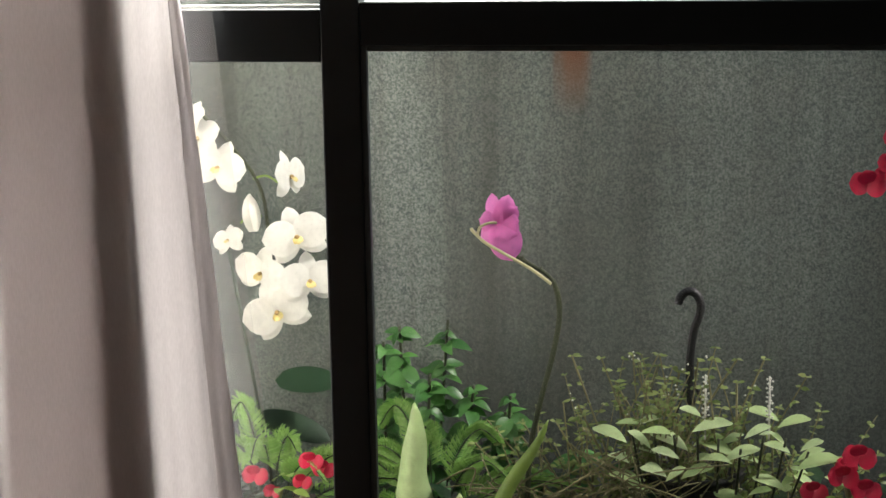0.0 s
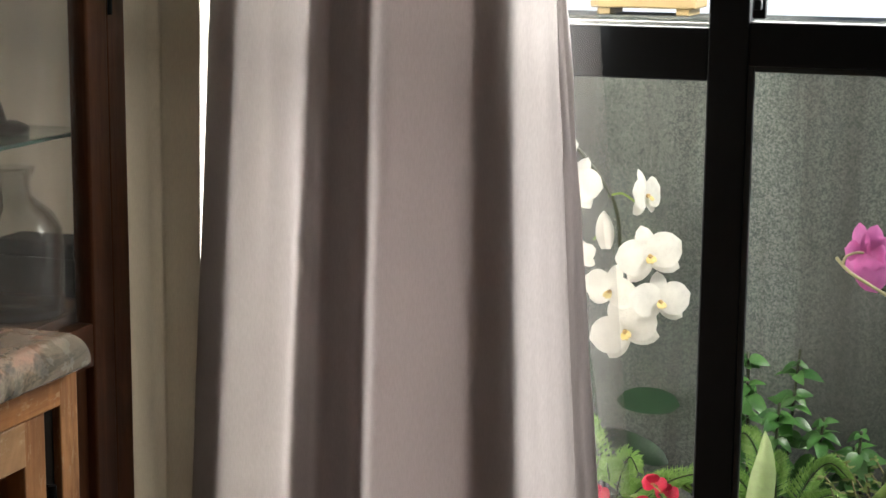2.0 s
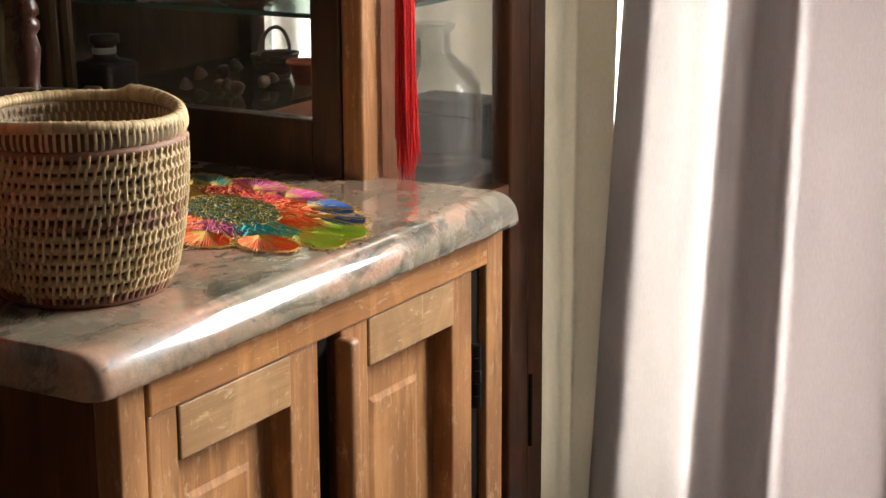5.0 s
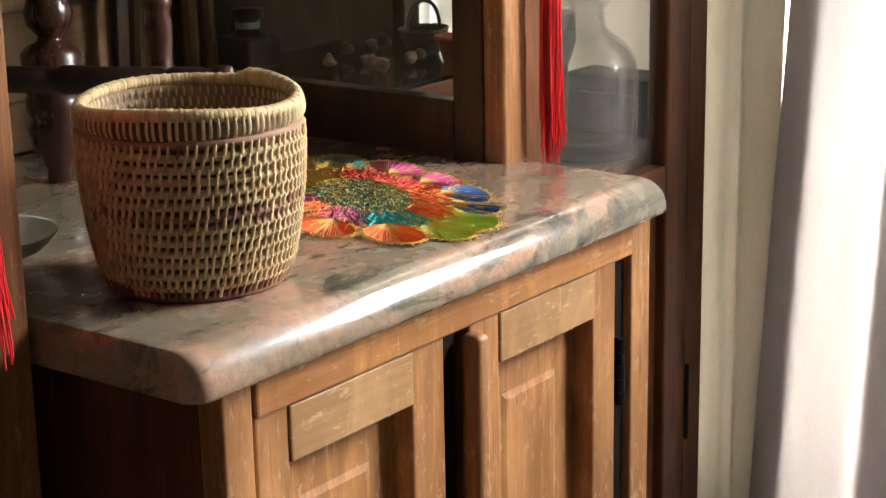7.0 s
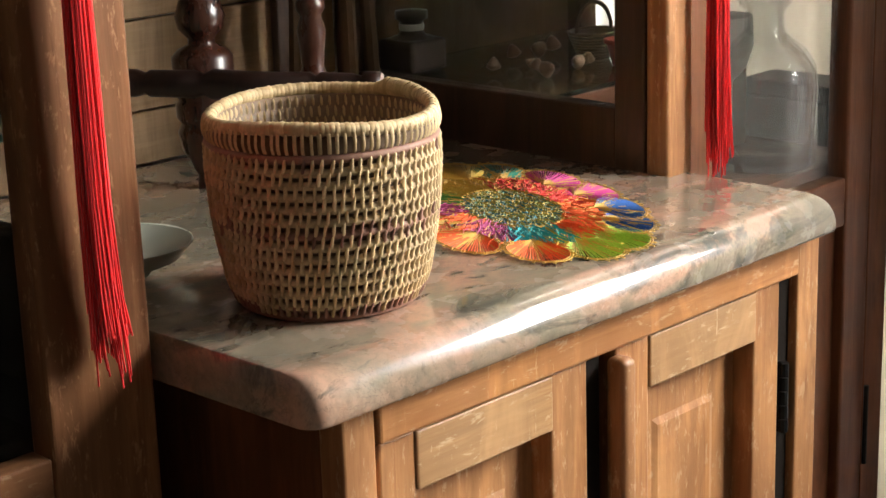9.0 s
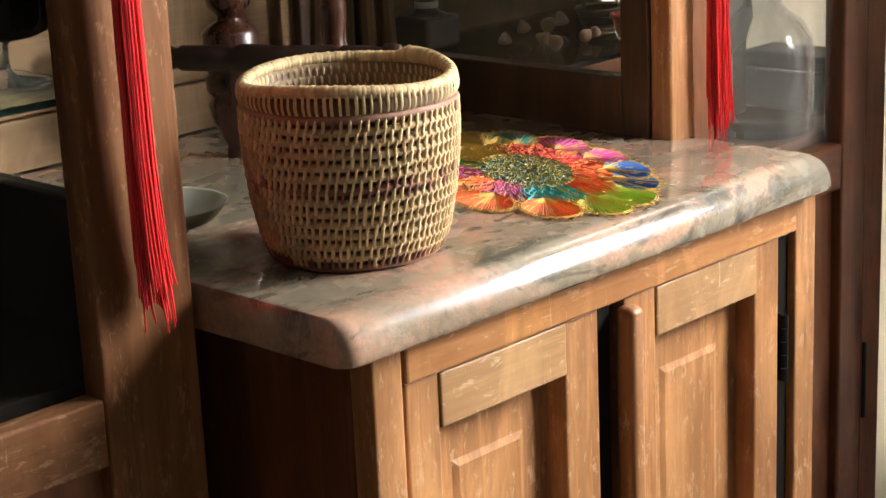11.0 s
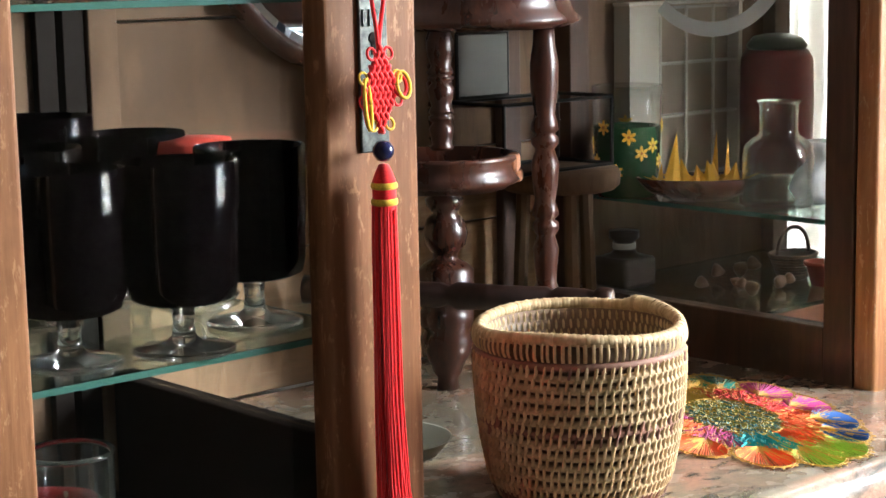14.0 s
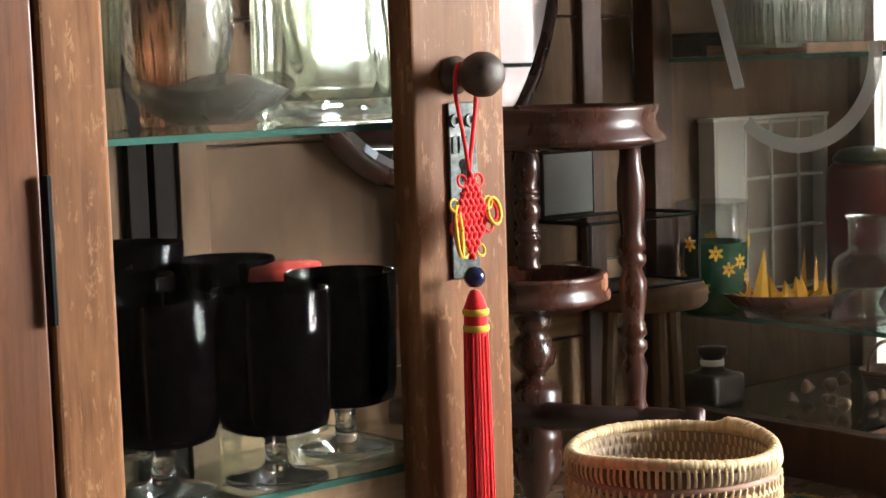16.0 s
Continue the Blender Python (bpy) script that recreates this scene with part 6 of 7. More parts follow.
def etched_arc():
    """A pale see-through arc that paints a reflection on the cabinet's niche-side pane."""
    a = thing("etched_arc", "pale arc painting a reflection on the glass side", "decal", (0.3935, 0.331, 1.333))
    pale = material("reflection_film", (0.75, 0.80, 0.80), 0.6)
    t, ns, ln, b = nodes_of(pale)
    tr = ns.new("ShaderNodeBsdfTransparent")
    mx = ns.new("ShaderNodeMixShader")
    mx.inputs[0].default_value = 0.42
    ln.new(tr.outputs[0], mx.inputs[1])
    ln.new(b.outputs[0], mx.inputs[2])
    ln.new(mx.outputs[0], ns["Material Output"].inputs["Surface"])
    bm = bmesh.new()
    prev = None
    for k in range(31):
        th = math.pi * (0.97 + 0.76 * k / 30)
        cur = []
        for r in (0.091, 0.107):
            for x in (0.0, -0.0006):
                cur.append(bm.verts.new((x, r * math.cos(th), r * 0.95 * math.sin(th))))
        if prev:
            for i, j in ((0, 1), (1, 3), (3, 2), (2, 0)):
                bm.faces.new((prev[i], prev[j], cur[j], cur[i]))
        prev = cur
    part("film", bm, pale, a)
    bm = bmesh.new()
    for x in (0.0, -0.0006):
        for y, z in ((0.122, 0.090), (0.106, 0.090), (0.068, -0.034), (0.082, -0.036)):
            bm.verts.new((x, y, z))
    bm.verts.ensure_lookup_table()
    for q in ((0, 1, 2, 3), (7, 6, 5, 4), (0, 4, 5, 1), (1, 5, 6, 2), (2, 6, 7, 3), (3, 7, 4, 0)):
        bm.faces.new([bm.verts[i] for i in q])
    part("film", bm, pale, a)


etched_arc()

# ---- the garden strip behind the window ----
def leaf_material(name, a, b, through=0.3, rough=0.4):
    m = material(name, a, rough)
    t, ns, ln, bs = nodes_of(m)
    g = ns.new("ShaderNodeNewGeometry")
    f = noise_tex(t, coords(t), 45.0, 4)
    col = ramp(t, g.outputs["Random Per Island"], [(0.0, a), (1.0, b)])
    col = mix(t, ramp(t, f, [(0.35, (0.4, 0.4, 0.4)), (0.6, (0, 0, 0))]), col, tuple(c * 0.65 for c in a))
    ln.new(col, bs.inputs["Base Color"])
    tl = ns.new("ShaderNodeBsdfTranslucent")
    ln.new(col, tl.inputs["Color"])
    mx = ns.new("ShaderNodeMixShader")
    mx.inputs[0].default_value = through
    ln.new(bs.outputs[0], mx.inputs[1])
    ln.new(tl.outputs[0], mx.inputs[2])
    ln.new(mx.outputs[0], ns["Material Output"].inputs["Surface"])
    return m


def leaf(bm, base, way, up, length, width, curl=0.25, fold=0.12, shape="ovate", n=6, wavy=0.0):
    """A leaf from base along way, bending down towards its tip, folded along its midrib."""
    base, way, up = Vector(base), Vector(way).normalized(), Vector(up)
    side = way.cross(up).normalized()
    nrm = side.cross(way).normalized()
    rows = []
    for i in range(n + 1):
        s = i / n
        if shape == "ovate":
            w = width / 2 * math.sin(math.pi * min(s ** 0.75, 1)) ** 0.8 if 0 < s < 1 else 0
        elif shape == "round":
            w = width / 2 * math.sqrt(max(0, 1 - (2 * s - 1) ** 2))
        else:
            w = width / 2 * (1 - s) ** 0.6 * min(1, 0.55 + s * 2.2)
        c = base + way * (length * s) - nrm * (curl * length * s * s) + side * (wavy * math.sin(s * 9))
        w *= 1 + wavy * 25 * math.sin(s * 17 + length * 90)
        rows.append((bm.verts.new(c + side * w + nrm * fold * w), bm.verts.new(c), bm.verts.new(c - side * w + nrm * fold * w)))
    for a, b in zip(rows, rows[1:]):
        bm.faces.new((a[0], a[1], b[1], b[0]))
        bm.faces.new((a[1], a[2], b[2], b[1]))


pale_leaf = leaf_material("pale_green_leaf", (0.52, 0.68, 0.30), (0.76, 0.88, 0.54), 0.45)
mint_leaf = leaf_material("fresh_green_leaf", (0.040, 0.13, 0.030), (0.115, 0.29, 0.070), 0.35)
fern_leaf = leaf_material("fern_green", (0.20, 0.40, 0.08), (0.34, 0.56, 0.16), 0.45)
wiry_leaf = leaf_material("olive_small_leaf", (0.12, 0.18, 0.045), (0.32, 0.38, 0.13), 0.4)
lime_leaf = leaf_material("lime_leaf", (0.22, 0.34, 0.06), (0.32, 0.45, 0.12), 0.4)
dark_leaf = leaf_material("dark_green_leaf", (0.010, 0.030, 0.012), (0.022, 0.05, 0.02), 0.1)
stem_mat = leaf_material("olive_stem", (0.022, 0.032, 0.012), (0.055, 0.062, 0.022), 0.0, 0.6)
brown_stem = leaf_material("dry_brown_stem", (0.13, 0.12, 0.050), (0.27, 0.25, 0.12), 0.0, 0.7)
white_petal = leaf_material("white_orchid_petal", (0.78, 0.78, 0.70), (0.85, 0.85, 0.79), 0.35)
pink_petal = leaf_material("magenta_orchid_petal", (0.82, 0.20, 0.58), (0.90, 0.32, 0.70), 0.45)
red_petal = leaf_material("scarlet_bract", (0.55, 0.012, 0.05), (0.70, 0.02, 0.07), 0.3)
yellow_lip = leaf_material("yellow_orchid_lip", (0.62, 0.46, 0.12), (0.75, 0.66, 0.30), 0.2)
throat = material("amber_throat", (0.36, 0.24, 0.09), 0.5)
plastic = material("black_plastic", (0.010, 0.010, 0.011), 0.45)


def petal(bm, c, way, nrm, length, width, cup=0.15):
    """A broad rounded petal from c along way, with nrm to the viewer."""
    c, way, nrm = Vector(c), Vector(way).normalized(), Vector(nrm).normalized()
    side = way.cross(nrm).normalized()
    rows = []
    n, m = 7, 4
    for i in range(n + 1):
        s = i / n
        w = width / 2 * (math.sin(math.pi * min(1, 0.10 + 0.90 * s)) ** 0.55 if s < 0.999 else 0.0)
        rows.append([bm.verts.new(c + way * length * s + side * w * (2 * j / m - 1) + nrm * (cup * length * (s * (1 - s) * 1.4 - 0.25 * (2 * j / m - 1) ** 2 * s))) for j in range(m + 1)])
    for a, b in zip(rows, rows[1:]):
        for j in range(m):
            bm.faces.new((a[j], a[j + 1], b[j + 1], b[j]))


def orchid_flower(parent, c, nrm, up, r, mat, side_on=False):
    nrm, up = (Vector(nrm) + Vector((0, 0, 0.45))).normalized(), Vector(up)
    side = up.cross(nrm).normalized()
    up = nrm.cross(side).normalized()
    f = new("flower")
    f.parent = parent
    c = Vector(c)
    for a in (90, 215, 325):
        bm = bmesh.new()
        w = side * math.cos(radians(a)) + up * math.sin(radians(a))
        petal(bm, c - nrm * 0.003, w - nrm * 0.1, nrm, r * 1.0, r * 0.64)
        part("sepal", bm, mat, f, smooth=True)
    for a in (12, 168):
        bm = bmesh.new()
        w = side * math.cos(radians(a)) + up * math.sin(radians(a))
        petal(bm, c, w + nrm * 0.05, nrm, r * 1.08, r * 1.12)
        part("petal", bm, mat, f, smooth=True)
    bm = bmesh.new()
    for a in (235, 305, 270):
        w = side * math.cos(radians(a)) + up * math.sin(radians(a)) + nrm * 0.9
        petal(bm, c + nrm * 0.002, w, nrm + up * 0.5, r * 0.30, r * 0.20, 0.3)
    part("lip", bm, yellow_lip, f, "yellow lip", smooth=True)
    part("column", lathe([(0, 0.0), (r * 0.07, 0.0), (r * 0.085, r * 0.07), (r * 0.05, r * 0.14), (0, r * 0.15)], 10, None, Matrix.Translation(c) @ nrm.to_track_quat("Z", "Y").to_matrix().to_4x4()), throat, f, "amber throat", smooth=True)


def white_orchid():
    o = thing("white_orchid", "white moth orchid spray with yellow lips outside the window", "orchid", (0, 0.023, 0.014))
    part("stem", tube(spline([(1.45, -0.22, 0.38), (1.44, -0.19, 0.65), (1.43, -0.20, 0.90), (1.425, -0.235, 0.985), (1.42, -0.262, 0.972), (1.42, -0.314, 0.913), (1.42, -0.338, 0.866), (1.42, -0.345, 0.80), (1.42, -0.35, 0.73)], 6), 0.0028, 8), stem_mat, o, smooth=True)
    part("stem", tube(spline([(1.42, -0.325, 0.89), (1.418, -0.345, 0.895), (1.415, -0.365, 0.885)], 5), 0.0018, 6), lime_leaf, o, smooth=True)
    part("stem", tube(spline([(1.42, -0.335, 0.835), (1.418, -0.318, 0.838), (1.415, -0.305, 0.825)], 5), 0.0018, 6), lime_leaf, o, smooth=True)
    part("stem", tube([(1.46, -0.33, 0.38), (1.455, -0.30, 0.60), (1.45, -0.27, 0.80)], 0.003, 6), dark_leaf, o, smooth=True)
    rnd = random.Random(31)
    for y, z, r, n in ((-0.281, 0.909, 0.043, (-1, 0.2, -0.1)), (-0.250, 0.950, 0.038, (-1, 0.5, 0.1)), (-0.242, 0.988, 0.024, (-1, 0.3, 0.3)), (-0.393, 0.809, 0.047, (-1, -0.35, -0.25)), (-0.291, 0.803, 0.026, (-1, 0.4, 0.0)),
                       (-0.334, 0.752, 0.042, (-1, 0.25, -0.45)), (-0.408, 0.743, 0.044, (-1, -0.6, -0.3)), (-0.359, 0.696, 0.050, (-1, -0.1, -0.45))):
        orchid_flower(o, (1.405 + rnd.uniform(-0.012, 0.012), y, z), n, (0, rnd.uniform(-0.35, 0.5), 1), r, white_petal)
    # a bloom in profile and a drooping bud
    orchid_flower(o, (1.41, -0.383, 0.895), (-0.25, -1, -0.25), (0.1, 0.25, 1), 0.040, white_petal)
    bm = bmesh.new()
    for k in range(3):
        petal(bm, (1.405, -0.327, 0.815), (0, 0.1, 1), (-1, 0.4 * (k - 1), 0), 0.055, 0.026, 0.3)
    part("bud", bm, white_petal, o, "long drooping white bud", smooth=True)
    bm = bmesh.new()
    leaf(bm, (1.46, -0.335, 0.578), (0.1, -1, 0), (-0.5, 0, 1), 0.095, 0.060, 0.05, 0.1, "round", 10)
    leaf(bm, (1.46, -0.300, 0.52), (0.1, -1, -0.2), (-0.5, 0, 1), 0.12, 0.055, 0.15, 0.1, "round", 10)
    part("leaf", bm, dark_leaf, o, "dark fleshy leaf", smooth=True)


white_orchid()


def magenta_orchid():
    o = thing("magenta_orchid", "single magenta orchid bloom on a bent stem", "orchid", (0, 0.023, 0.014))
    part("stem", tube(spline([(1.30, -0.735, 0.38), (1.30, -0.742, 0.52), (1.295, -0.757, 0.60), (1.29, -0.778, 0.68), (1.29, -0.786, 0.735), (1.29, -0.777, 0.777), (1.29, -0.750, 0.797), (1.29, -0.715, 0.817), (1.29, -0.690, 0.832), (1.29, -0.676, 0.846)], 6),
                      [0.0042] * 30 + [0.003] * 25, 8), stem_mat, o, smooth=True)
    pedicel = leaf_material("pale_pedicel", (0.45, 0.42, 0.22), (0.52, 0.48, 0.28), 0.1)
    part("stem", tube(spline([(1.268, -0.778, 0.777), (1.266, -0.750, 0.798), (1.264, -0.715, 0.818), (1.262, -0.690, 0.833), (1.262, -0.674, 0.848), (1.262, -0.672, 0.852)], 6), 0.0022, 8), pedicel, o, "pale green upper stem", smooth=True)
    part("stem", tube(spline([(1.262, -0.680, 0.842), (1.258, -0.684, 0.854), (1.258, -0.696, 0.860), (1.262, -0.706, 0.860)], 6), 0.0018, 6), pedicel, o, "pale green flower stalk", smooth=True)
    for y, z in ((-0.676, 0.846), (-0.735, 0.806), (-0.760, 0.792), (-0.778, 0.775)):
        part("node", lathe([(0, -0.004), (0.003, -0.002), (0.0038, 0.001), (0, 0.006)], 10, None, pose(1.29, y, z, 30)), stem_mat, o, smooth=True)
    f = new("flower")
    f.parent = o
    c = (1.285, -0.706, 0.855)
    for wy, wz, L, W, ny in ((-0.35, -1, 0.046, 0.038, -0.3), (0.9, 0.2, 0.024, 0.026, 0.4), (-0.9, 0.15, 0.024, 0.034, -0.7), (0.25, 1, 0.036, 0.022, 0.5), (-0.35, 0.95, 0.036, 0.024, -0.4), (0.55, -0.6, 0.030, 0.022, 0.6), (-0.75, 0.7, 0.030, 0.022, -0.9), (-0.8, -0.5, 0.026, 0.026, -0.8)):
        bm = bmesh.new()
        petal(bm, c, (-0.1, wy, wz), (-1, ny, 0.1), L * 1.18, W * 1.2, 0.4)
        part("petal", bm, pink_petal, f, smooth=True)


magenta_orchid()


def blades():
    rnd = random.Random(5)
    for y, tip, w, way, label in ((-0.585, 0.225, 0.066, (0.02, 0.01, 1), "pale upright fleshy leaf blade with a wavy edge"), (-0.660, 0.235, 0.030, (0.0, -0.52, 1), "leaning green fleshy leaf blade"), (-0.632, 0.105, 0.042, (-0.1, -0.15, 1), "short pale fleshy leaf")):
        b = thing("succulent_blade", label, "succulent", (1.262, y + 0.020, GZ))
        bm = bmesh.new()
        leaf(bm, (0, 0, 0), way, (-1, 0, 0.0), tip, w, 0.04, -0.25, "blade", 16, 0.0030)
        part("blade", bm, pale_leaf if w != 0.030 else lime_leaf, b, smooth=True).modifiers.new("thick", "SOLIDIFY").thickness = 0.004


blades()


def leafy(name, label, at, stems, mat, rnd, size, gap=0.032, pairs=True):
    p = thing(name, label, "plant", at)
    for sx, sy, h, lean in stems:
        pts = [(sx, sy, 0), (sx + lean[0] * 0.4, sy + lean[1] * 0.4, h * 0.5), (sx + lean[0], sy + lean[1], h)]
        line = spline(pts, 10)
        part("stem", tube(line, 0.0022, 6), stem_mat, p, smooth=True)
        bm = bmesh.new()
        k, z = 0, h * 0.12
        while z < h:
            q = line[min(int(z / h * (len(line) - 1)), len(line) - 1)]
            a0 = k * 1.57 + rnd.uniform(-0.3, 0.3)
            for a in (a0, a0 + 1.1, a0 + math.pi, a0 + 4.3):
                L = size * rnd.uniform(0.6, 1.25) * (0.75 if z > h * 0.9 else 1)
                leaf(bm, q, (math.cos(a) * 0.7 - 0.2, math.sin(a), rnd.uniform(-0.45, 0.55)), (-0.45 + rnd.uniform(-0.4, 0.3), rnd.uniform(-0.6, 0.6), 0.75), L, L * 0.58, 0.45, 0.3)
            z += gap * rnd.uniform(0.7, 1.3)
            k += 1
        part("leaves", bm, mat, p, smooth=True)["kind"] = "stuff"
    return p


def undergrowth():
    rnd = random.Random(21)
    leafy("mint_plant", "leafy green mint plant by the garden wall", (1.41, -0.537, GZ), [(0, -0.03, 0.31, (0, -0.02)), (0.02, 0.05, 0.27, (0, 0.0)), (-0.02, -0.07, 0.22, (0, -0.02)), (0.02, -0.10, 0.17, (0, -0.03)), (0.03, 0.02, 0.29, (0.01, 0.01)), (-0.03, -0.02, 0.24, (-0.01, -0.01)), (0.0, -0.13, 0.20, (0, -0.01))], mint_leaf, rnd, 0.034, 0.019)
    leafy("low_plant", "dark low green plant in the planter", (1.40, -0.727, GZ), [(0, 0.03, 0.13, (0, 0.02)), (0.03, -0.03, 0.12, (0, -0.02)), (-0.03, 0.0, 0.10, (-0.01, 0)), (0.02, -0.10, 0.13, (0, -0.02))], mint_leaf, rnd, 0.034, 0.025)
    # pale ovate leaves with white flower spikes
    p = thing("pale_leaved_plant", "plant with pale ovate leaves and small white flower spikes", "plant", (1.33, -0.967, GZ))
    bm = bmesh.new()
    for y, z, L, tilt in ((-0.855, 0.566, 0.055, 0.3), (-0.900, 0.575, 0.035, -0.4), (-0.934, 0.552, 0.062, 0.2), (-0.989, 0.575, 0.060, -0.3), (-1.00, 0.545, 0.055, 0.4), (-1.029, 0.543, 0.055, -0.5), (-0.962, 0.590, 0.035, 0.5),
                          (-1.099, 0.579, 0.050, -0.4), (-1.060, 0.590, 0.050, 0.5), (-1.131, 0.535, 0.065, -0.8), (-0.879, 0.500, 0.060, 0.2), (-1.023, 0.476, 0.060, 0.3), (-0.97, 0.52, 0.05, -0.2), (-0.90, 0.53, 0.045, 0.5), (-1.07, 0.50, 0.05, 0.1), (-1.08, 0.55, 0.04, 0.6)):
        dx = rnd.uniform(-0.03, 0.03)
        leaf(bm, (dx, y + 0.99 + (0.5 if tilt > 0 else -0.5) * L, z - 0.38), (-0.45, -1 if tilt > 0 else 1, rnd.uniform(-0.1, 0.15)), (-0.12, 0, 1.0), L * 0.98, L * 0.58, 0.25, 0.2)
    for k in range(38):
        L = rnd.uniform(0.022, 0.044)
        sgn = rnd.choice((-1, 1))
        leaf(bm, (rnd.uniform(-0.05, 0.05), rnd.uniform(-0.16, 0.15), rnd.uniform(0.07, 0.20)), (-0.4, sgn, rnd.uniform(-0.4, 0.4)), (-0.2, rnd.uniform(-0.3, 0.3), 0.95), L, L * 0.5, 0.3, 0.25)
    part("leaves", bm, pale_leaf, p, smooth=True)["kind"] = "stuff"
    for k in range(9):
        y = -0.13 + 0.03 * k
        part("stem", tube(spline([(rnd.uniform(-0.02, 0.02), y * 0.5, 0), (0, y * 0.8, 0.08), (rnd.uniform(-0.03, 0.01), y, 0.16 + 0.03 * rnd.random())], 5), 0.0018, 6), stem_mat, p, smooth=True)
    for y in (-0.981 + 0.99, -1.067 + 0.99):
        bm = bmesh.new()
        tube([(0, y, 0.17), (0, y, 0.262)], 0.0014, 6, bm)
        for k in range(26):
            z, a = 0.20 + 0.0024 * k, k * 2.4
            lathe([(0, -0.002), (0.0022, 0.0), (0, 0.002)], 6, bm, pose(0.004 * math.cos(a), y + 0.004 * math.sin(a), z))
        part("flower_spike", bm, white_petal, p, "small white flower spike", smooth=True)
    # wiry stems with tiny leaves
    w = thing("wiry_shrub", "tangle of thin dry stems with tiny green leaves", "shrub", (1.36, -0.927, GZ))
    bs, bl, bf = bmesh.new(), bmesh.new(), bmesh.new()
    for k in range(170):
        y0 = rnd.uniform(-0.20, 0.21)
        h = rnd.uniform(0.07, 0.29) * (1 if abs(y0) < 0.12 else 0.7)
        dy, dx = rnd.uniform(-0.09, 0.09), rnd.uniform(-0.05, 0.06)
        line = spline([(rnd.uniform(-0.04, 0.04), y0, 0), (dx * 0.3, y0 + dy * 0.2 + rnd.uniform(-0.02, 0.02), h * 0.45), (dx, y0 + dy, h)], 6)
        tube(line, rnd.uniform(0.0007, 0.0015), 4, bs, False)
        for q in line[5:]:
            if rnd.random() < 0.9:
                for _ in range(3):
                    a = rnd.uniform(0, 6.283)
                    leaf(bl, q, (math.cos(a), math.sin(a), rnd.uniform(-0.2, 0.5)), (-0.6, 0, 0.8), rnd.uniform(0.006, 0.016), rnd.uniform(0.003, 0.008), 0.2, 0.1, "ovate", 3)
        if h > 0.20 and rnd.random() < 0.22:
            for _ in range(2):
                lathe([(0, -0.0016), (0.0019, 0), (0, 0.0016)], 6, bf, Matrix.Translation(line[-1] + Vector((rnd.uniform(-0.01, 0.01), rnd.uniform(-0.012, 0.012), rnd.uniform(-0.008, 0.012)))))
    for nm, bm, mt in (("stem_tangle", bs, brown_stem), ("small_foliage", bl, wiry_leaf), ("blossom", bf, white_petal)):
        part(nm, bm, mt, w, smooth=True)["kind"] = "stuff"
    # bare curling stems low down
    c = thing("dry_creeper", "bare tan stems of a dried creeper over the soil", "plant", (1.29, -0.777, GZ))
    for k in range(34):
        y = rnd.uniform(-0.15, 0.13)
        line = spline([(rnd.uniform(-0.03, 0.05), y, 0.0), (0, y + rnd.uniform(-0.05, 0.05), rnd.uniform(0.05, 0.1)), (rnd.uniform(-0.03, 0.03), y + rnd.uniform(-0.1, 0.1), rnd.uniform(0.08, 0.17)), (0, y + rnd.uniform(-0.13, 0.13), rnd.uniform(0.06, 0.18))], 6)
        part("stem", tube(line, rnd.uniform(0.0008, 0.0015), 5), brown_stem, c, smooth=True)
    # asparagus fern
    for fy, n in ((-0.36, 11), (-0.60, 9)):
        f = thing("asparagus_fern", "feathery bright green asparagus fern", "fern", (1.33, fy + 0.023, GZ))
        bs, bl = bmesh.new(), bmesh.new()
        for k in range(n):
            a = -1.45 + 2.9 * (k + 0.5) / n + rnd.uniform(-0.12, 0.12)
            L = rnd.uniform(0.16, 0.26)
            tipv = Vector((rnd.uniform(-0.08, 0.05), L * math.sin(a) * 0.95, L * (0.30 + 0.55 * math.cos(a))))
            line = spline([(0, 0, 0), (0, tipv.y * 0.35, tipv.z * 0.70), (tipv.x * 0.6, tipv.y * 0.75, tipv.z * 0.98), (tipv.x, tipv.y * 1.1, tipv.z * 0.86)], 12)
            tube(line, 0.0010, 4, bs, False)
            for i in range(11, len(line) - 1):
                d = (line[i + 1] - line[i - 1]).normalized()
                s = d.cross(Vector((0.75, 0, 0.65))).normalized()
                span = 0.030 * (1 - 0.7 * (i - 11) / (len(line) - 12)) * rnd.uniform(0.8, 1.15)
                for sg in (-1, 1):
                    for q in range(2):
                        b0 = line[i] + d * 0.003 * q
                        e = b0 + (s * sg + d * 0.6).normalized() * span
                        leaf(bl, b0, e - b0, (-1, 0, 0.3), (e - b0).length, 0.0028, 0.2, 0.1, "ovate", 3)
                        for u in (0.4, 0.7):
                            m0 = b0.lerp(e, u)
                            leaf(bl, m0, d + s * sg * 0.3, (-1, 0, 0.3), span * 0.35, 0.0018, 0.2, 0.1, "ovate", 2)
        part("stem_spray", bs, stem_mat, f, smooth=True)["kind"] = "stuff"
        part("fern_foliage", bl, fern_leaf, f, smooth=True)["kind"] = "stuff"

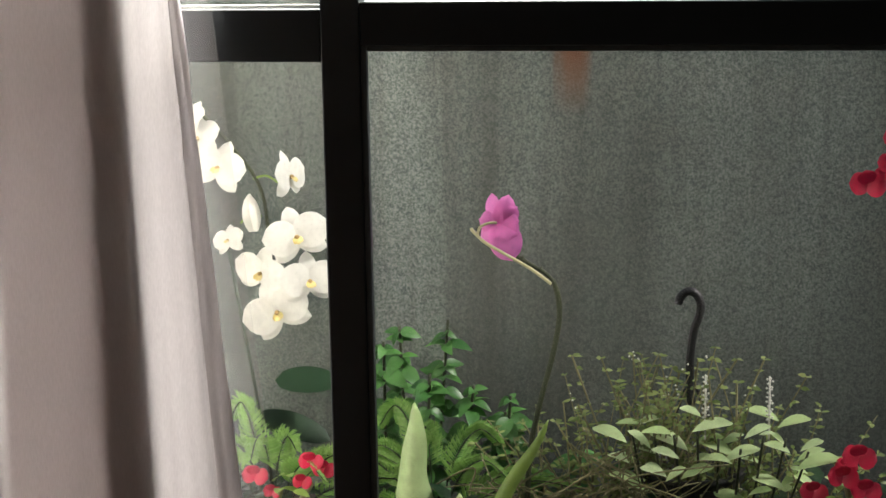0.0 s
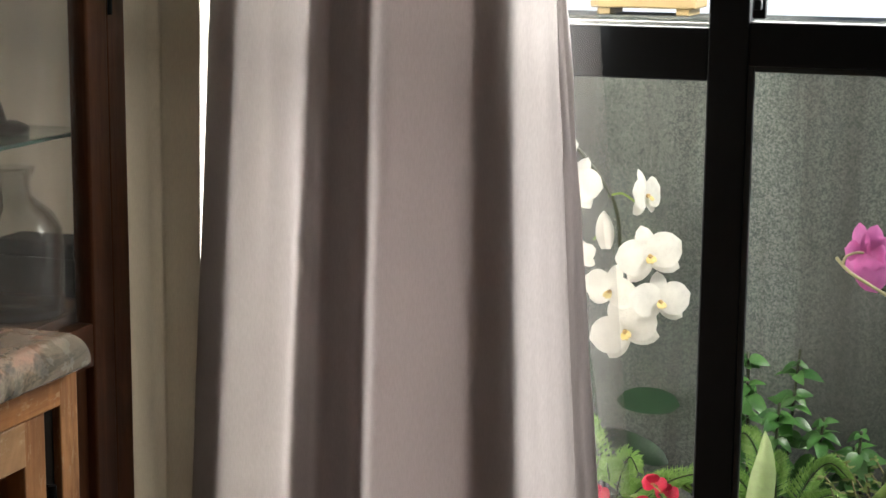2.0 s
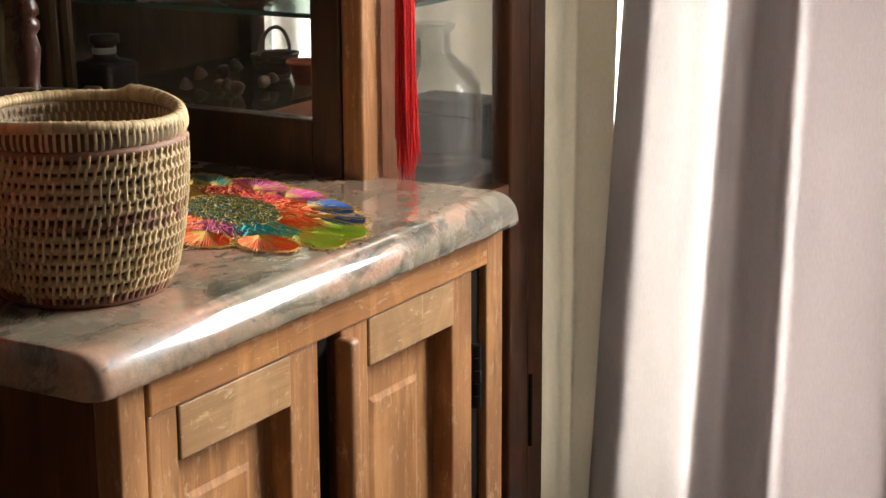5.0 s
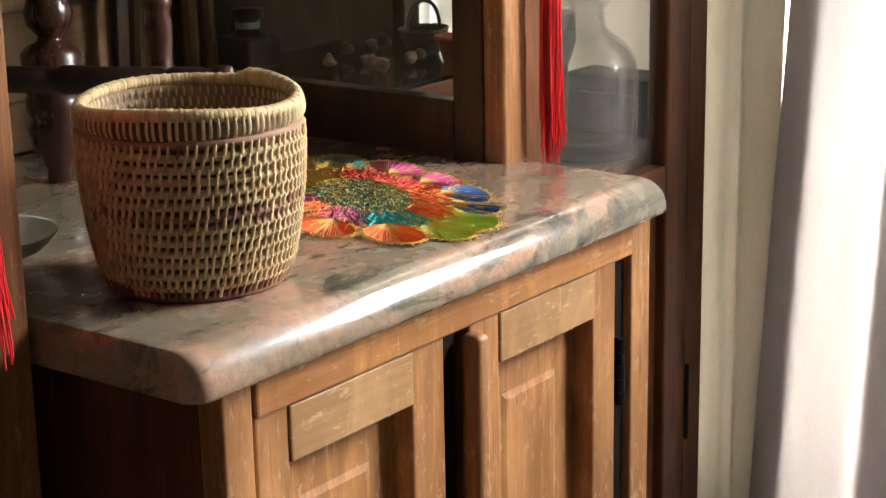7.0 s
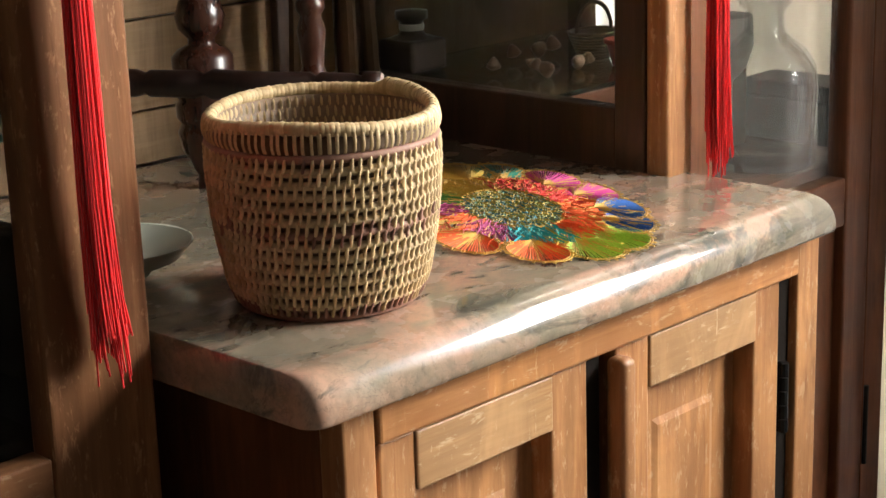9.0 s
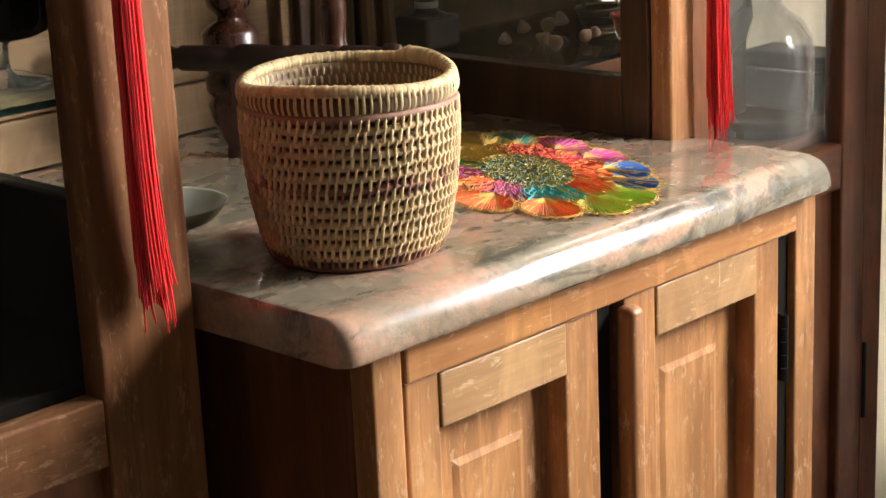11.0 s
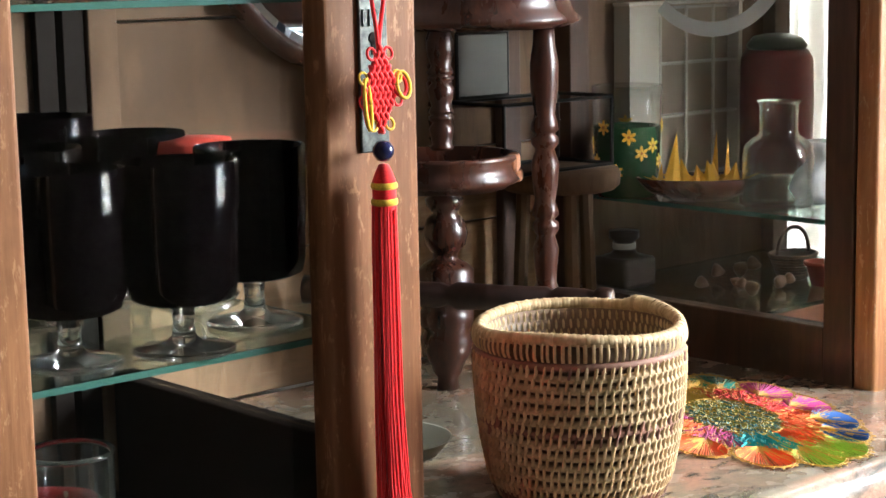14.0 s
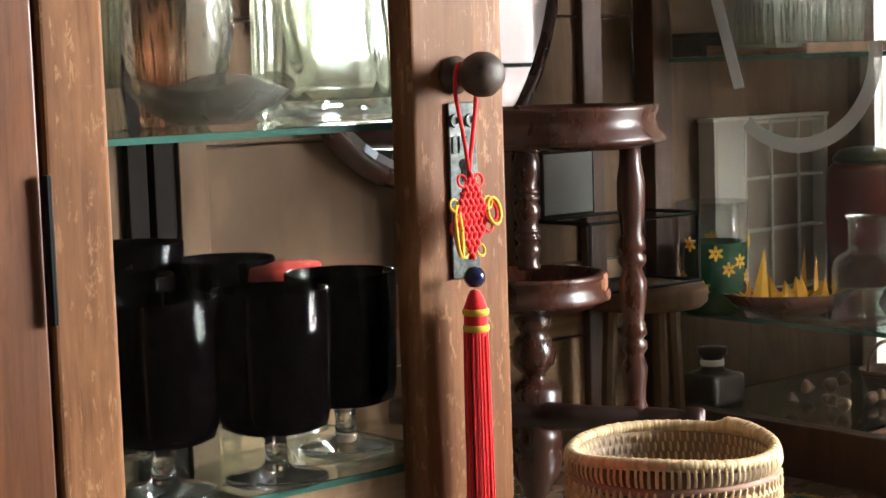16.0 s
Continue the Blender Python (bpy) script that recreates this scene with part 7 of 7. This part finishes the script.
    # crown of thorns: red bracts, lime leaves, tan stems
    def crown(at, blooms, leaves, stems, label):
        p = thing("crown_of_thorns", label, "plant", at)
        for pts in stems:
            part("stem", tube(spline(pts, 5), 0.0045, 8), brown_stem, p, smooth=True)
        for x, y, z, r in blooms:
            bm = bmesh.new()
            for sgn in (-1, 1):
                petal(bm, (x, y, z), (-0.2, sgn, 0.15 * sgn), (-1, 0.3 * sgn, 0.5), r, r * 1.25, 0.3)
            petal(bm, (x - 0.003, y, z + 0.003), (-0.4, 0.2, 1), (-1, 0, 0.4), r * 0.8, r, 0.3)
            part("bract", bm, red_petal, p, "scarlet bract", smooth=True)
        bm = bmesh.new()
        for x, y, z, L in leaves:
            leaf(bm, (x, y, z), (-0.5, rnd.uniform(-0.8, 0.8), rnd.uniform(0.0, 0.7)), (-0.3, 0, 1), L, L * 0.5, 0.25, 0.15)
        part("leaves", bm, lime_leaf, p, smooth=True)["kind"] = "stuff"

    crown((1.28, -0.367, GZ), [(0, 0.036, 0.108, 0.020), (0, -0.046, 0.132, 0.019), (0.01, -0.062, 0.118, 0.018), (0, 0.012, 0.085, 0.014), (-0.01, -0.035, 0.105, 0.015)], [(0, 0.01, 0.10, 0.035), (0, -0.01, 0.11, 0.035), (0, 0.0, 0.09, 0.03), (-0.02, -0.025, 0.095, 0.03), (0, -0.03, 0.085, 0.03)],
          [[(0, 0.02, 0), (0, 0.01, 0.05), (0, 0.0, 0.09)], [(0, -0.03, 0), (0, -0.02, 0.05), (0, -0.045, 0.10)]], "low crown of thorns with red bracts and lime leaves")
    crown((1.29, -1.147, GZ), [(0, 0.042, 0.115, 0.020), (0, 0.004, 0.137, 0.022), (0, -0.016, 0.166, 0.024), (0, -0.026, 0.120, 0.022), (0.01, 0.0, 0.15, 0.016)], [(0, 0.02, 0.10, 0.03), (0, -0.02, 0.09, 0.03), (0, 0.0, 0.11, 0.025)], [[(0, 0, 0), (0, -0.01, 0.06), (0, 0, 0.13)]], "red-flowered crown of thorns beside the wall")
    crown((1.29, -1.212, GZ), [(0, 0.048, 0.532, 0.025), (0, 0.018, 0.560, 0.020), (0, 0.010, 0.592, 0.022), (0, 0.028, 0.545, 0.014), (0, 0.006, 0.515, 0.02)], [(0, 0.004, 0.60, 0.06), (0, -0.01, 0.64, 0.05), (0, -0.01, 0.45, 0.04), (0, -0.01, 0.36, 0.04)], [[(0, -0.02, 0), (0, -0.015, 0.30), (0, 0.0, 0.60)]], "tall crown of thorns stem with red bracts")
    # black hanger hook of a sunken pot
    h = thing("hanging_pot", "black plastic hanging pot with a hook, sunk among plants", "pot", (1.40, -0.935, GZ))
    pts = [(0, 0.0, 0.20), (0, 0.002, 0.26), (0, -0.003, 0.305), (0, -0.010, 0.326), (0, -0.012, 0.344), (0, -0.006, 0.358), (0, 0.005, 0.362), (0, 0.015, 0.355), (0, 0.019, 0.344)]
    part("hook", tube(spline(pts, 6), 0.0062, 10), plastic, h, smooth=True)
    for sy in (-0.055, 0.05, 0.01):
        part("strut", tube([(0.0, 0.0, 0.24), (0.01 if sy != 0.01 else 0.06, sy, 0.11)], 0.0025, 6), plastic, h)
    part("pot", lathe([(0, 0.0), (0.055, 0.0), (0.075, 0.10), (0.078, 0.10), (0.078, 0.11), (0.070, 0.11), (0.052, 0.01), (0, 0.008)], 28), plastic, h, smooth=True)
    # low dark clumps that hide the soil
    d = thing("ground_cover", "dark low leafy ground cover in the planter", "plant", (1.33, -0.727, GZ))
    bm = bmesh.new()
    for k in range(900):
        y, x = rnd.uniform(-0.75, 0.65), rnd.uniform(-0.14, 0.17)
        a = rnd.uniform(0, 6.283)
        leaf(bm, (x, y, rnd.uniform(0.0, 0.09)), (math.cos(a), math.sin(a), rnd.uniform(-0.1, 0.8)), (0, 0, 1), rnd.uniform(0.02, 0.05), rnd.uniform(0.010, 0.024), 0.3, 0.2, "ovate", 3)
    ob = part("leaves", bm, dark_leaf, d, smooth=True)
    ob["kind"] = "stuff"
    # on the wall's coping
    pb = thing("planter_box", "cream wooden planter box on the garden wall", "planter", (1.60, -0.312, 1.157))
    part("body", slab(-0.045, 0.045, -0.080, 0.080, 0.010, 0.11, 0.003), material("cream_box_paint", (0.55, 0.42, 0.20), 0.6), pb)
    for y in (-0.06, 0.06):
        part("foot", slab(-0.04, 0.04, y - 0.01, y + 0.01, 0.0, 0.0098, 0.001), bpy.data.materials["cream_box_paint"], pb)
    bp = thing("black_pot", "black plastic flower pot on the garden wall", "pot", (1.60, -0.735, 1.157))
    part("body", lathe([(0, 0.0), (0.042, 0.0), (0.052, 0.10), (0.056, 0.10), (0.056, 0.115), (0.050, 0.115), (0.04, 0.01), (0, 0.008)], 28), plastic, bp, smooth=True)


undergrowth()
